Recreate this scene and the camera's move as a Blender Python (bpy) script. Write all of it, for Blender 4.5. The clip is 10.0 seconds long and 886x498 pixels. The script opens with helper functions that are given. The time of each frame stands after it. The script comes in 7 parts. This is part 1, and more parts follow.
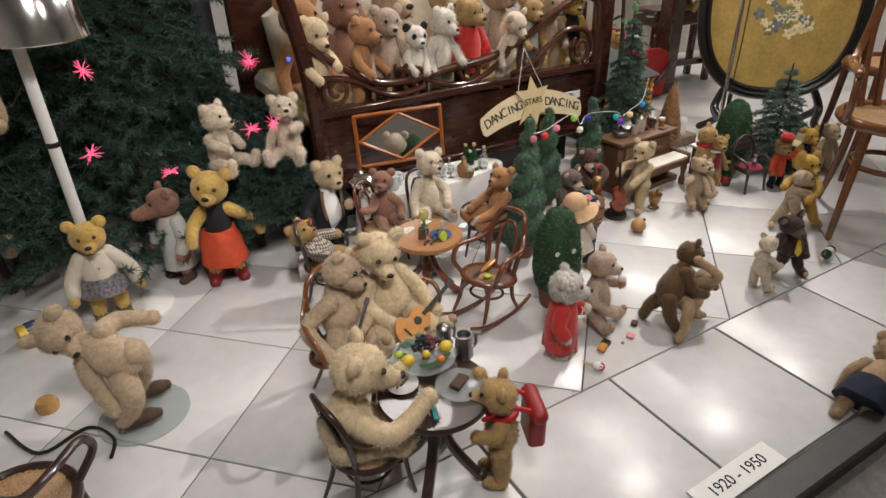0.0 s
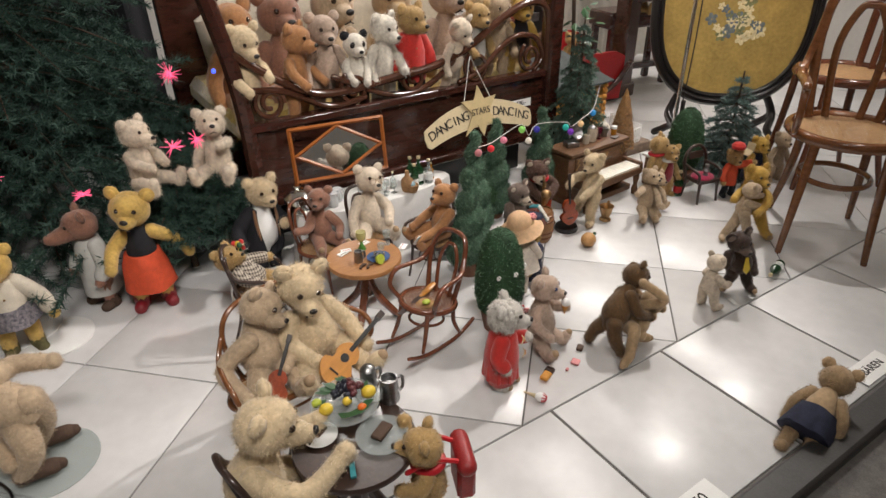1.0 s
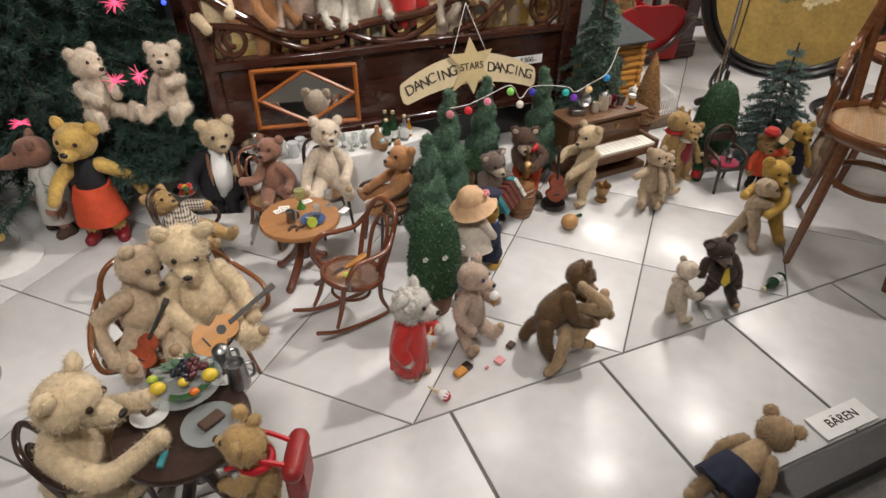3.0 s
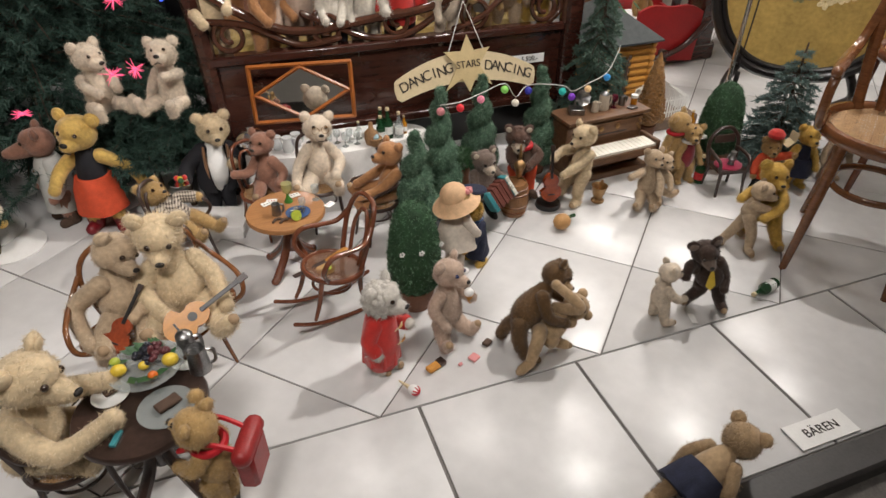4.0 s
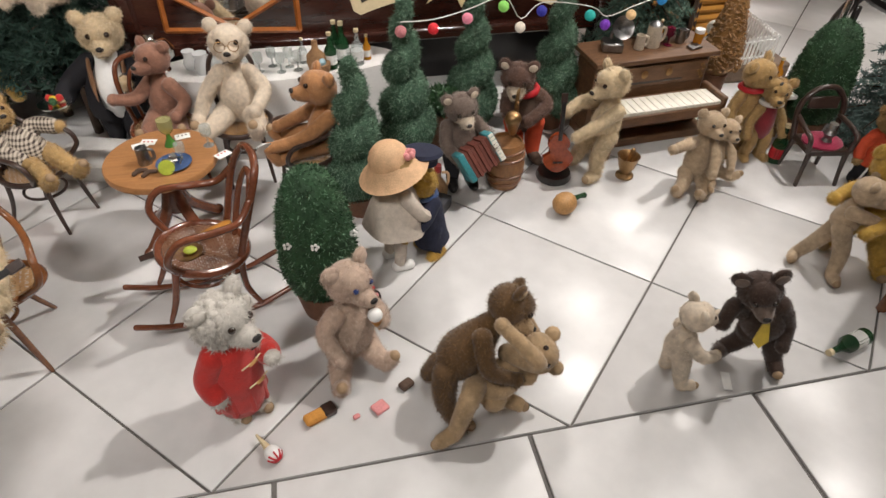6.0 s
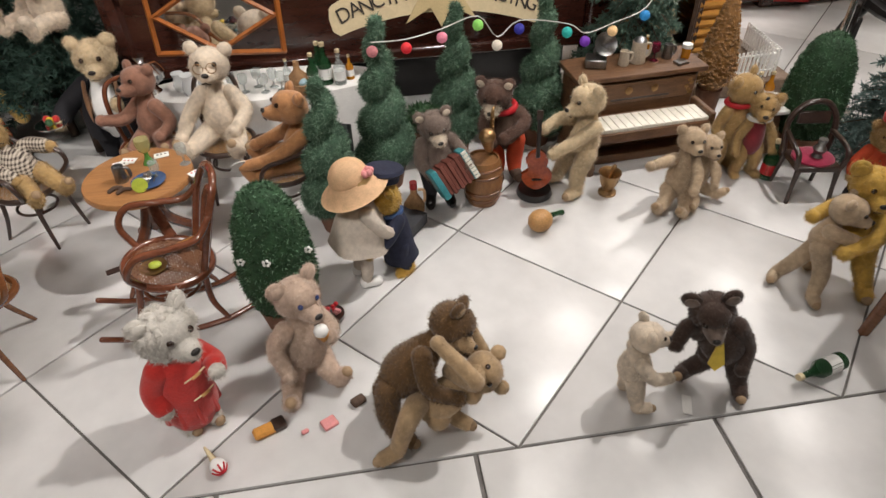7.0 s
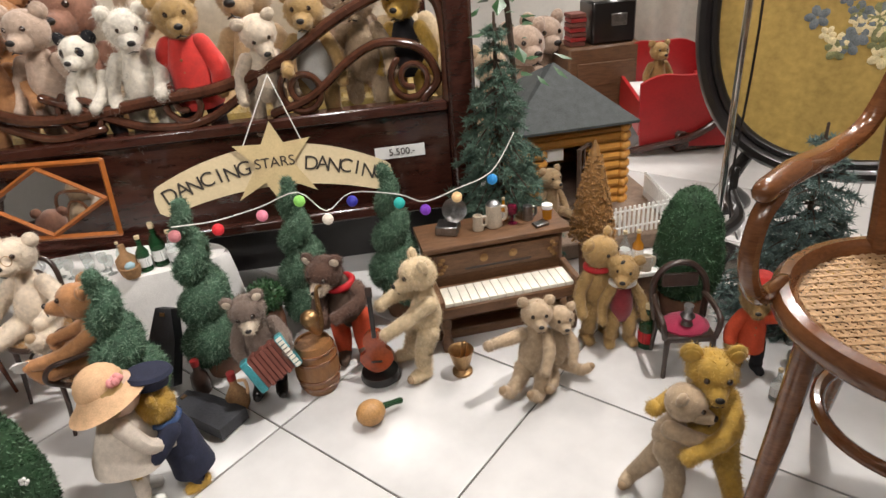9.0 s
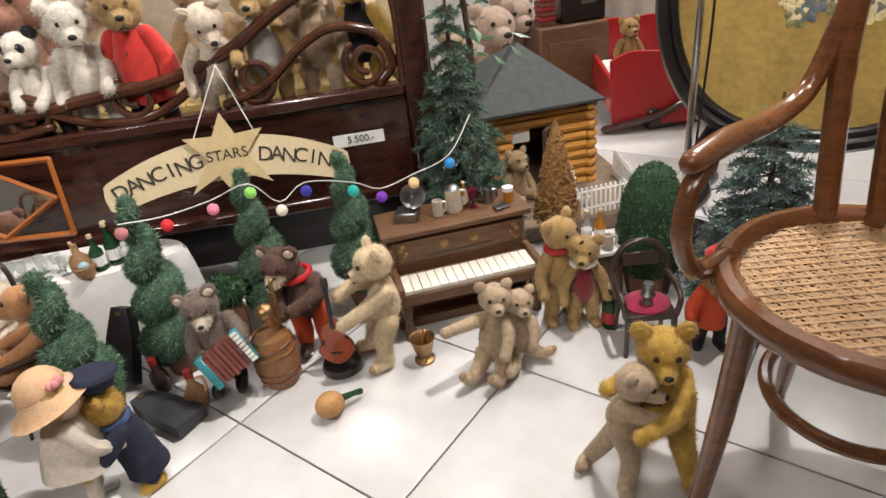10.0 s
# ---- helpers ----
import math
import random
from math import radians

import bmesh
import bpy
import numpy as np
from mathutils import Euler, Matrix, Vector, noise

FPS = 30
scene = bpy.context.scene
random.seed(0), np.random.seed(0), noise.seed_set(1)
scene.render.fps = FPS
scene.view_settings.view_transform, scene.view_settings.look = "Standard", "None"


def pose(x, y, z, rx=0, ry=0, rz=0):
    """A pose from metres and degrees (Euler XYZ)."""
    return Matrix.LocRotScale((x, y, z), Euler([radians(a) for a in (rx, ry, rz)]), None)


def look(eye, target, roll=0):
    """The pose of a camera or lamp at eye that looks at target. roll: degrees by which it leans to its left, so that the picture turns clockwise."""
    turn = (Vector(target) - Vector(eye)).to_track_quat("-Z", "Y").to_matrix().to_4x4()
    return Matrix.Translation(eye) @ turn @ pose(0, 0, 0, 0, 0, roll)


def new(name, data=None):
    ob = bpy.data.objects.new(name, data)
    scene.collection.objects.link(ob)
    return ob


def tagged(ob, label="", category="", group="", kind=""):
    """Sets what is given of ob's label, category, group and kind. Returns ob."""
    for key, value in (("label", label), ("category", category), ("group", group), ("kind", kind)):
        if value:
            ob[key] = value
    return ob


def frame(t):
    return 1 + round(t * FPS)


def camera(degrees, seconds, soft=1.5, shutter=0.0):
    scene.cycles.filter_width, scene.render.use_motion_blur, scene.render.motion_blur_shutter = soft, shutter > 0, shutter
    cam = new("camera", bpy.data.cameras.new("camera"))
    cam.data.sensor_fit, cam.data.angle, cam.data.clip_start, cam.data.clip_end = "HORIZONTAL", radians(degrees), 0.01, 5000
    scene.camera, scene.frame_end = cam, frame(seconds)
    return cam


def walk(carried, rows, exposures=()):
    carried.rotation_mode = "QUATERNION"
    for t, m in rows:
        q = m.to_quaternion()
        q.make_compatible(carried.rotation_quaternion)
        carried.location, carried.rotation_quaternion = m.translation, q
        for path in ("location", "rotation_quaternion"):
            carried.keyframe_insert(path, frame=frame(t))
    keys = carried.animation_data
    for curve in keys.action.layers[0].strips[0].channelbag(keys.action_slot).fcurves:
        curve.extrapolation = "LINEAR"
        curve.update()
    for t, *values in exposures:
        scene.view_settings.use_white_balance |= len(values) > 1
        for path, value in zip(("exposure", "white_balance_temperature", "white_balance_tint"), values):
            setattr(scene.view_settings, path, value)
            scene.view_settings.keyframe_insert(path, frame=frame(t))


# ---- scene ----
cam = camera(72.0, 10.0)
PATH = [
    (0, (-0.865, -0.833, 1.07), (0.001, 0.68, 0.09), -1.8),
    (0.5, (-0.835, -0.829, 1.084), (0.078, 0.658, 0.107), -0.9),
    (1, (-0.721, -0.783, 1.096), (0.218, 0.673, 0.097), -1.0),
    (1.5, (-0.579, -0.721, 1.11), (0.341, 0.707, 0.053), -1.2),
    (2, (-0.494, -0.724, 1.11), (0.396, 0.675, -0.007), -0.7),
    (2.5, (-0.376, -0.765, 1.104), (0.392, 0.674, -0.054), 0.3),
    (4, (-0.171, -0.881, 1.091), (0.385, 0.649, -0.07), -0.0),
    (4.5, (-0.049, -0.677, 1.009), (0.495, 0.827, -0.192), -0.8),
    (5, (0.098, -0.413, 0.866), (0.577, 1.01, -0.455), -0.1),
    (5.5, (0.174, -0.449, 0.874), (0.579, 0.979, -0.467), 1.2),
    (7, (0.382, -0.516, 0.882), (0.587, 0.991, -0.418), -1.7),
    (7.5, (0.485, -0.483, 0.874), (0.683, 1.132, -0.289), -3.6),
    (8, (0.624, -0.426, 0.864), (0.823, 1.254, -0.203), -3.9),
    (8.5, (0.733, -0.398, 0.878), (0.934, 1.343, -0.085), -4.1),
    (9, (0.825, -0.397, 0.862), (1.008, 1.361, -0.074), -5.2),
    (9.5, (0.881, -0.393, 0.841), (1.048, 1.362, -0.103), -6.0),
    (10, (0.907, -0.392, 0.841), (1.097, 1.345, -0.131), -7.3),
]
walk(cam, [(t, look(eye, target, roll)) for t, eye, target, roll in PATH],
     exposures=((0, 0.14), (0.5, 0.24), (2.0, 0.17), (5.5, 0.17), (7.5, 0.16), (8.5, 0.34), (9.5, 0.48), (10.0, 0.48)))
# ---- end of camera ----

# ---- light ----
world = bpy.data.worlds.new("world")
scene.world = world
world.use_nodes = True
world.node_tree.nodes["Background"].inputs[0].default_value = (1.0, 0.93, 0.85, 1)
world.node_tree.nodes["Background"].inputs[1].default_value = 0.17


# Disc lamp overhead, for the room's spots and for added fill light.
def spot_or_fill(x, y, z, power, radius, aim, spread=150):
    data = bpy.data.lights.new("spot_or_fill_light", "AREA")
    data.shape, data.size, data.energy, data.color = "DISK", radius * 2, power, (1.0, 0.935, 0.885)
    data.spread = radians(spread)
    ob = new("spot_or_fill_light", data)
    ob.matrix_world = look((x, y, z), aim)
    return ob


spot_or_fill(2.6, 1.5, 2.44, 8, 0.30, (1.3, 0.9, 0), 120)
spot_or_fill(1.75, 0.62, 2.44, 14, 0.03, (0.10, 0.90, 0.1), 100)
# Unseen fills from here on, added to brighten bed, left, screen and back.
spot_or_fill(0.5, -1.1, 2.44, 4, 0.35, (0.5, 1.2, 0.5), 90)
spot_or_fill(-0.7, -0.9, 2.44, 13, 0.30, (-0.45, 1.0, 0.2), 85)
spot_or_fill(1.35, -0.55, 2.44, 3.6, 0.25, (2.02, 0.98, 0.6), 55)
spot_or_fill(2.7, 2.4, 2.44, 28, 0.25, (2.1, 1.9, 0))
spot_or_fill(0.5, 2.0, 2.44, 12, 0.25, (0.4, 1.4, 0.4))

# ---- materials ----


def mat(name, color, rough=0.6, var=0.25, scale=30.0, bump=0.15, metal=0.0, sheen=0.0, coat=0.0, stretch=(1, 1, 1),
        trans=0.0, emit=0.0, dark=None, piece=0.0):
    """Principled surface with colour variation at two scales and a fine relief."""
    m = bpy.data.materials.new(name)
    m.use_nodes = True
    nt = m.node_tree
    b = nt.nodes["Principled BSDF"]
    b.inputs["Roughness"].default_value = rough
    b.inputs["Metallic"].default_value = metal
    b.inputs["Coat Weight"].default_value = coat
    b.inputs["Sheen Weight"].default_value = sheen
    b.inputs["Transmission Weight"].default_value = trans
    if emit:
        b.inputs["Emission Color"].default_value = (*color, 1)
        b.inputs["Emission Strength"].default_value = emit
    tc = nt.nodes.new("ShaderNodeTexCoord")
    mp = nt.nodes.new("ShaderNodeMapping")
    mp.inputs["Scale"].default_value = stretch
    nt.links.new(tc.outputs["Object"], mp.inputs["Vector"])
    n1 = nt.nodes.new("ShaderNodeTexNoise")
    n1.inputs["Scale"].default_value, n1.inputs["Detail"].default_value = scale, 6
    n2 = nt.nodes.new("ShaderNodeTexNoise")
    n2.inputs["Scale"].default_value, n2.inputs["Detail"].default_value = scale * 7, 3
    for n in (n1, n2):
        nt.links.new(mp.outputs["Vector"], n.inputs["Vector"])
    mx = nt.nodes.new("ShaderNodeMix")
    mx.inputs["Factor"].default_value = 0.45
    nt.links.new(n1.outputs["Fac"], mx.inputs["A"])
    nt.links.new(n2.outputs["Fac"], mx.inputs["B"])
    rp = nt.nodes.new("ShaderNodeValToRGB")
    lo = dark if dark else tuple(c * (1 - var) for c in color)
    hi = tuple(min(1, c * (1 + var * 0.6)) for c in color)
    rp.color_ramp.elements[0].position, rp.color_ramp.elements[1].position = 0.34, 0.66
    rp.color_ramp.elements[0].color, rp.color_ramp.elements[1].color = (*lo, 1), (*hi, 1)
    nt.links.new(mx.outputs["Result"], rp.inputs["Fac"])
    out = rp.outputs["Color"]
    if piece:
        info = nt.nodes.new("ShaderNodeObjectInfo")
        hs = nt.nodes.new("ShaderNodeHueSaturation")
        mr = nt.nodes.new("ShaderNodeMapRange")
        mr.inputs["To Min"].default_value, mr.inputs["To Max"].default_value = 1 - piece, 1 + piece
        nt.links.new(info.outputs["Random"], mr.inputs["Value"])
        nt.links.new(mr.outputs["Result"], hs.inputs["Value"])
        nt.links.new(out, hs.inputs["Color"])
        out = hs.outputs["Color"]
    nt.links.new(out, b.inputs["Base Color"])
    if bump:
        bp = nt.nodes.new("ShaderNodeBump")
        bp.inputs["Strength"].default_value, bp.inputs["Distance"].default_value = bump, 0.004
        nt.links.new(n2.outputs["Fac"], bp.inputs["Height"])
        nt.links.new(bp.outputs["Normal"], b.inputs["Normal"])
    return m


def fur(name, color, var=0.34):
    return mat(name, color, 0.92, var, 14, 0.22, sheen=0.3)


def glassy(name, color, body=0.3):
    """Thin glass: clear for the most part, with a glossy tinted skin."""
    m = bpy.data.materials.new(name)
    m.use_nodes = True
    nt = m.node_tree
    b = nt.nodes["Principled BSDF"]
    b.inputs["Base Color"].default_value = (*color, 1)
    b.inputs["Roughness"].default_value = 0.07
    tr = nt.nodes.new("ShaderNodeBsdfTransparent")
    tr.inputs["Color"].default_value = (*[0.35 + 0.65 * c for c in color], 1)
    mx = nt.nodes.new("ShaderNodeMixShader")
    mx.inputs["Fac"].default_value = body
    nt.links.new(tr.outputs[0], mx.inputs[1])
    nt.links.new(b.outputs[0], mx.inputs[2])
    nt.links.new(mx.outputs[0], nt.nodes["Material Output"].inputs["Surface"])
    return m


FUR = {
    "cream": fur("cream_mohair", (0.62, 0.49, 0.31)), "beige": fur("beige_mohair", (0.49, 0.37, 0.245)),
    "tan": fur("tan_mohair", (0.42, 0.29, 0.16)), "brown": fur("brown_plush", (0.17, 0.085, 0.04)),
    "dark": fur("dark_brown_plush", (0.045, 0.024, 0.016)), "cinnamon": fur("cinnamon_plush", (0.27, 0.13, 0.085)),
    "orange": fur("ginger_plush", (0.40, 0.19, 0.075)), "white": fur("white_plush", (0.74, 0.69, 0.60)),
    "gold": fur("golden_mohair", (0.53, 0.33, 0.06)), "yellow": fur("yellow_felt", (0.58, 0.38, 0.10)),
    "grey": fur("grey_plush", (0.55, 0.52, 0.47)), "pink": fur("pale_rose_beige_plush", (0.47, 0.35, 0.27)),
    "olive": fur("olive_brown_plush", (0.115, 0.06, 0.02)), "mouse": fur("grey_brown_plush", (0.17, 0.125, 0.10)),
    "cocoa": fur("cocoa_plush", (0.10, 0.05, 0.033)), "honey": fur("honey_mohair", (0.42, 0.27, 0.105)),
    "ivory": fur("ivory_plush", (0.66, 0.56, 0.44)),
}
TIPS = {"cream": (0.78, 0.66, 0.47), "beige": (0.64, 0.52, 0.38), "tan": (0.58, 0.42, 0.26), "brown": (0.30, 0.17, 0.09), "dark": (0.10, 0.06, 0.045), "cinnamon": (0.38, 0.21, 0.15), "orange": (0.52, 0.28, 0.13), "white": (0.85, 0.82, 0.74), "gold": (0.68, 0.47, 0.14), "yellow": (0.66, 0.46, 0.15), "grey": (0.72, 0.70, 0.65), "pink": (0.62, 0.50, 0.41), "olive": (0.27, 0.16, 0.065), "mouse": (0.28, 0.22, 0.185), "cocoa": (0.18, 0.10, 0.07), "honey": (0.58, 0.42, 0.20), "ivory": (0.76, 0.66, 0.52)}
TIP = {k: mat(k + "_guard_hair", c, 0.85, 0.2, 40, 0) for k, c in TIPS.items()}
M = {
    "spiraltip": mat("frosted_hedge_tips", (0.19, 0.30, 0.21), 0.8, 0.4, 60, 0),
    "greentip": mat("box_leaf_tips", (0.12, 0.23, 0.13), 0.5, 0.4, 60, 0),
    "tile": mat("white_marbled_tile", (0.63, 0.625, 0.62), 0.31, 0.10, 3.0, 0.02, piece=0.035),
    "joint": mat("grey_grout", (0.16, 0.15, 0.14), 0.9, 0.3, 40, 0.2),
    "wall": mat("white_plaster", (0.72, 0.70, 0.66), 0.9, 0.06, 6, 0.1),
    "ceil": mat("ceiling_paint", (0.75, 0.73, 0.70), 0.9, 0.05, 6, 0.1),
    "sill": mat("dark_metal_sill", (0.045, 0.042, 0.04), 0.5, 0.3, 20, 0.1),
    "carpet": mat("dark_carpet", (0.05, 0.045, 0.04), 0.95, 0.4, 60, 0.4),
    "mahog": mat("dark_mahogany", (0.055, 0.018, 0.012), 0.22, 0.45, 12, 0.05, coat=0.5, stretch=(1, 6, 6)),
    "mahog2": mat("dark_bentwood", (0.085, 0.032, 0.018), 0.2, 0.4, 14, 0.04, coat=0.6),
    "black": mat("black_lacquer", (0.012, 0.010, 0.010), 0.3, 0.3, 20, 0.05, coat=0.3),
    "bent": mat("brown_bentwood", (0.19, 0.072, 0.026), 0.22, 0.35, 16, 0.05, coat=0.5, stretch=(1, 1, 4)),
    "bentred": mat("reddish_bentwood", (0.16, 0.052, 0.025), 0.24, 0.35, 18, 0.05, coat=0.5),
    "bentdk": mat("walnut_bentwood", (0.045, 0.026, 0.02), 0.3, 0.4, 18, 0.08, coat=0.3),
    "oak": mat("light_tabletop_wood", (0.36, 0.17, 0.065), 0.35, 0.25, 18, 0.08, stretch=(1, 9, 1)),
    "orangewood": mat("orange_stained_wood", (0.36, 0.11, 0.02), 0.4, 0.3, 20, 0.08),
    "log": mat("varnished_pine_log", (0.55, 0.26, 0.05), 0.4, 0.25, 22, 0.1, stretch=(1, 1, 8)),
    "caneold": mat("dark_woven_cane", (0.22, 0.105, 0.055), 0.5, 0.3, 60, 0.2),
    "cane": mat("woven_cane", (0.50, 0.30, 0.14), 0.55, 0.3, 60, 0.2),
    "piano": mat("worn_brown_wood", (0.15, 0.075, 0.036), 0.45, 0.45, 22, 0.15, stretch=(1, 5, 5)),
    "ivory": mat("ivory_keys", (0.80, 0.77, 0.68), 0.35, 0.12, 60, 0.03),
    "roof": mat("dark_roof_felt", (0.055, 0.062, 0.062), 0.9, 0.3, 40, 0.3),
    "green": mat("topiary_green", (0.022, 0.068, 0.026), 0.8, 0.5, 40, 0.3),
    "spiral": mat("spiral_hedge_green", (0.052, 0.115, 0.068), 0.8, 0.5, 60, 0.3),
    "fir": mat("fir_needles", (0.030, 0.070, 0.052), 0.75, 0.5, 40, 0.2),
    "firlt": mat("frosted_blue_fir", (0.13, 0.20, 0.185), 0.8, 0.4, 40, 0.2),
    "firmid": mat("grey_green_fir", (0.09, 0.155, 0.115), 0.8, 0.4, 40, 0.2),
    "leaf": mat("glossy_leaf", (0.035, 0.095, 0.035), 0.4, 0.4, 20, 0.1),
    "bark": mat("bark", (0.07, 0.045, 0.03), 0.9, 0.4, 30, 0.5),
    "pot": mat("terracotta_pot", (0.17, 0.075, 0.04), 0.7, 0.3, 30, 0.2),
    "gold": mat("gold_bead_cone", (0.33, 0.17, 0.055), 0.4, 0.55, 90, 0.3),
    "brass": mat("old_brass", (0.34, 0.21, 0.10), 0.42, 0.3, 40, 0.1, metal=1.0),
    "pewter": mat("pewter", (0.30, 0.30, 0.30), 0.35, 0.35, 40, 0.1, metal=1.0),
    "silver": mat("polished_silver", (0.75, 0.75, 0.74), 0.14, 0.1, 30, 0.02, metal=1.0),
    "pole": mat("white_lacquered_pole", (0.75, 0.75, 0.73), 0.3, 0.06, 20, 0.02),
    "paper": mat("cream_cardboard", (0.62, 0.51, 0.32), 0.8, 0.1, 20, 0.05),
    "starcard": mat("golden_cardboard", (0.54, 0.42, 0.22), 0.7, 0.15, 30, 0.05),
    "white": mat("white_paper", (0.82, 0.82, 0.80), 0.7, 0.05, 30, 0.03),
    "cloth": mat("white_tablecloth", (0.76, 0.75, 0.73), 0.85, 0.08, 40, 0.2),
    "ink": mat("dark_ink", (0.035, 0.028, 0.022), 0.8, 0.1, 20, 0),
    "red": mat("red_felt", (0.52, 0.022, 0.015), 0.85, 0.25, 60, 0.3, sheen=0.3),
    "redorange": mat("orange_red_cotton", (0.60, 0.075, 0.025), 0.8, 0.2, 50, 0.3),
    "burg": mat("burgundy_velvet", (0.22, 0.012, 0.022), 0.8, 0.25, 50, 0.3, sheen=0.4),
    "magenta": mat("crimson_cushion", (0.32, 0.006, 0.05), 0.8, 0.25, 50, 0.3, sheen=0.4),
    "leather": mat("red_leather", (0.30, 0.02, 0.02), 0.45, 0.25, 40, 0.2),
    "boot": mat("dark_red_leather", (0.20, 0.012, 0.018), 0.4, 0.3, 40, 0.2),
    "brownboot": mat("brown_suede", (0.085, 0.05, 0.033), 0.85, 0.35, 40, 0.3),
    "greenboot": mat("olive_felt", (0.115, 0.10, 0.04), 0.9, 0.35, 40, 0.3),
    "navy": mat("navy_wool", (0.016, 0.020, 0.045), 0.9, 0.35, 60, 0.3),
    "tux": mat("black_tuxedo_cloth", (0.010, 0.010, 0.014), 0.85, 0.3, 60, 0.2),
    "brownlapel": mat("tan_satin_lapel", (0.28, 0.15, 0.08), 0.5, 0.2, 40, 0.1),
    "linen": mat("cream_linen", (0.60, 0.54, 0.44), 0.9, 0.15, 50, 0.3),
    "dress": mat("ivory_lace", (0.62, 0.55, 0.47), 0.9, 0.2, 90, 0.4),
    "greycoat": mat("grey_white_cotton", (0.50, 0.50, 0.47), 0.9, 0.12, 40, 0.3),
    "floral": mat("dark_floral_cotton", (0.20, 0.18, 0.19), 0.85, 0.9, 110, 0.2, dark=(0.012, 0.014, 0.03)),
    "straw": mat("woven_straw", (0.66, 0.42, 0.24), 0.75, 0.2, 60, 0.3),
    "bed": mat("golden_plush_throw", (0.42, 0.30, 0.075), 0.95, 0.4, 22, 0.6, sheen=0.4),
    "nose": mat("black_stitched_nose", (0.012, 0.009, 0.008), 0.4, 0.2, 50, 0.1),
    "blueeye": mat("blue_glass_eye", (0.03, 0.05, 0.16), 0.08, 0.1, 10, 0, coat=1.0),
    "eye": mat("glass_eye", (0.02, 0.008, 0.004), 0.08, 0.1, 10, 0, coat=1.0),
    "pad": mat("felt_paw_pad", (0.36, 0.25, 0.15), 0.95, 0.25, 50, 0.3),
    "redstrap": mat("red_ribbon", (0.50, 0.012, 0.02), 0.5, 0.2, 40, 0.1),
    "tapestry": mat("old_gold_tapestry", (0.42, 0.28, 0.075), 0.85, 0.28, 9, 0.25),
    "flower": mat("cream_embroidery", (0.74, 0.62, 0.36), 0.9, 0.3, 50, 0.4),
    "flowerb": mat("blue_grey_embroidery", (0.17, 0.19, 0.20), 0.9, 0.4, 50, 0.4),
    "flowerg": mat("faded_green_embroidery", (0.22, 0.22, 0.10), 0.9, 0.4, 50, 0.4),
    "violin": mat("violin_varnish", (0.30, 0.055, 0.018), 0.25, 0.35, 20, 0.05, coat=0.5),
    "guitar": mat("guitar_spruce", (0.55, 0.24, 0.045), 0.3, 0.2, 16, 0.05, coat=0.4, stretch=(8, 1, 1)),
    "barrel": mat("barrel_oak", (0.25, 0.115, 0.04), 0.5, 0.35, 26, 0.2, stretch=(1, 1, 0.3)),
    "teal": mat("turquoise_celluloid", (0.05, 0.25, 0.28), 0.3, 0.35, 40, 0.05),
    "bellows": mat("dark_red_bellows", (0.17, 0.05, 0.035), 0.6, 0.3, 40, 0.1),
    "case": mat("charcoal_case", (0.040, 0.042, 0.05), 0.6, 0.3, 30, 0.2),
    "bottleg": glassy("green_bottle_glass", (0.018, 0.075, 0.028), 0.7),
    "bottley": glassy("yellowish_glass", (0.62, 0.60, 0.30), 0.35),
    "greenglass": glassy("bright_green_glass", (0.10, 0.30, 0.06), 0.6),
    "bottlec": glassy("clear_bottle_glass", (0.72, 0.76, 0.75), 0.22),
    "amber": glassy("amber_drink", (0.60, 0.26, 0.02), 0.6),
    "frosted": glassy("frosted_glass", (0.80, 0.82, 0.82), 0.6),
    "paleblue": mat("pale_blue_shell", (0.30, 0.45, 0.52), 0.5, 0.15, 40, 0.05),
    "wine": glassy("red_wine", (0.16, 0.01, 0.035), 0.6),
    "wicker": mat("wicker", (0.36, 0.20, 0.09), 0.7, 0.45, 90, 0.6),
    "gourd": mat("dried_gourd", (0.50, 0.27, 0.10), 0.5, 0.35, 40, 0.2),
    "stone": mat("painted_stoneware", (0.55, 0.48, 0.38), 0.3, 0.3, 40, 0.05),
    "blue": mat("blue_glaze", (0.05, 0.09, 0.20), 0.25, 0.4, 60, 0.05),
    "lime": mat("lime_rind", (0.42, 0.50, 0.06), 0.4, 0.2, 60, 0.1),
    "lemon": mat("lemon_rind", (0.72, 0.52, 0.05), 0.4, 0.15, 60, 0.1),
    "grape": mat("purple_grape", (0.10, 0.025, 0.03), 0.3, 0.35, 40, 0.05),
    "grapek": mat("black_grape", (0.016, 0.018, 0.03), 0.3, 0.35, 40, 0.05),
    "orangef": mat("orange_rind", (0.72, 0.16, 0.02), 0.4, 0.15, 60, 0.1),
    "redpaint": mat("red_enamel_paint", (0.40, 0.012, 0.016), 0.35, 0.15, 12, 0.05),
    "skin": mat("painted_composition", (0.66, 0.45, 0.34), 0.5, 0.1, 30, 0.05),
    "cone": mat("ice_cream_cone", (0.62, 0.28, 0.05), 0.7, 0.25, 60, 0.3),
    "pink": mat("pink_icing", (0.70, 0.28, 0.28), 0.6, 0.2, 60, 0.1),
    "ivorycloth": mat("white_lace_curtain", (0.70, 0.67, 0.60), 0.9, 0.12, 30, 0.3),
    "wire": mat("white_wire", (0.75, 0.74, 0.70), 0.5, 0.05, 20, 0),
    "sponge": mat("dirt_brown_board", (0.20, 0.14, 0.10), 0.9, 0.4, 40, 0.4),
}


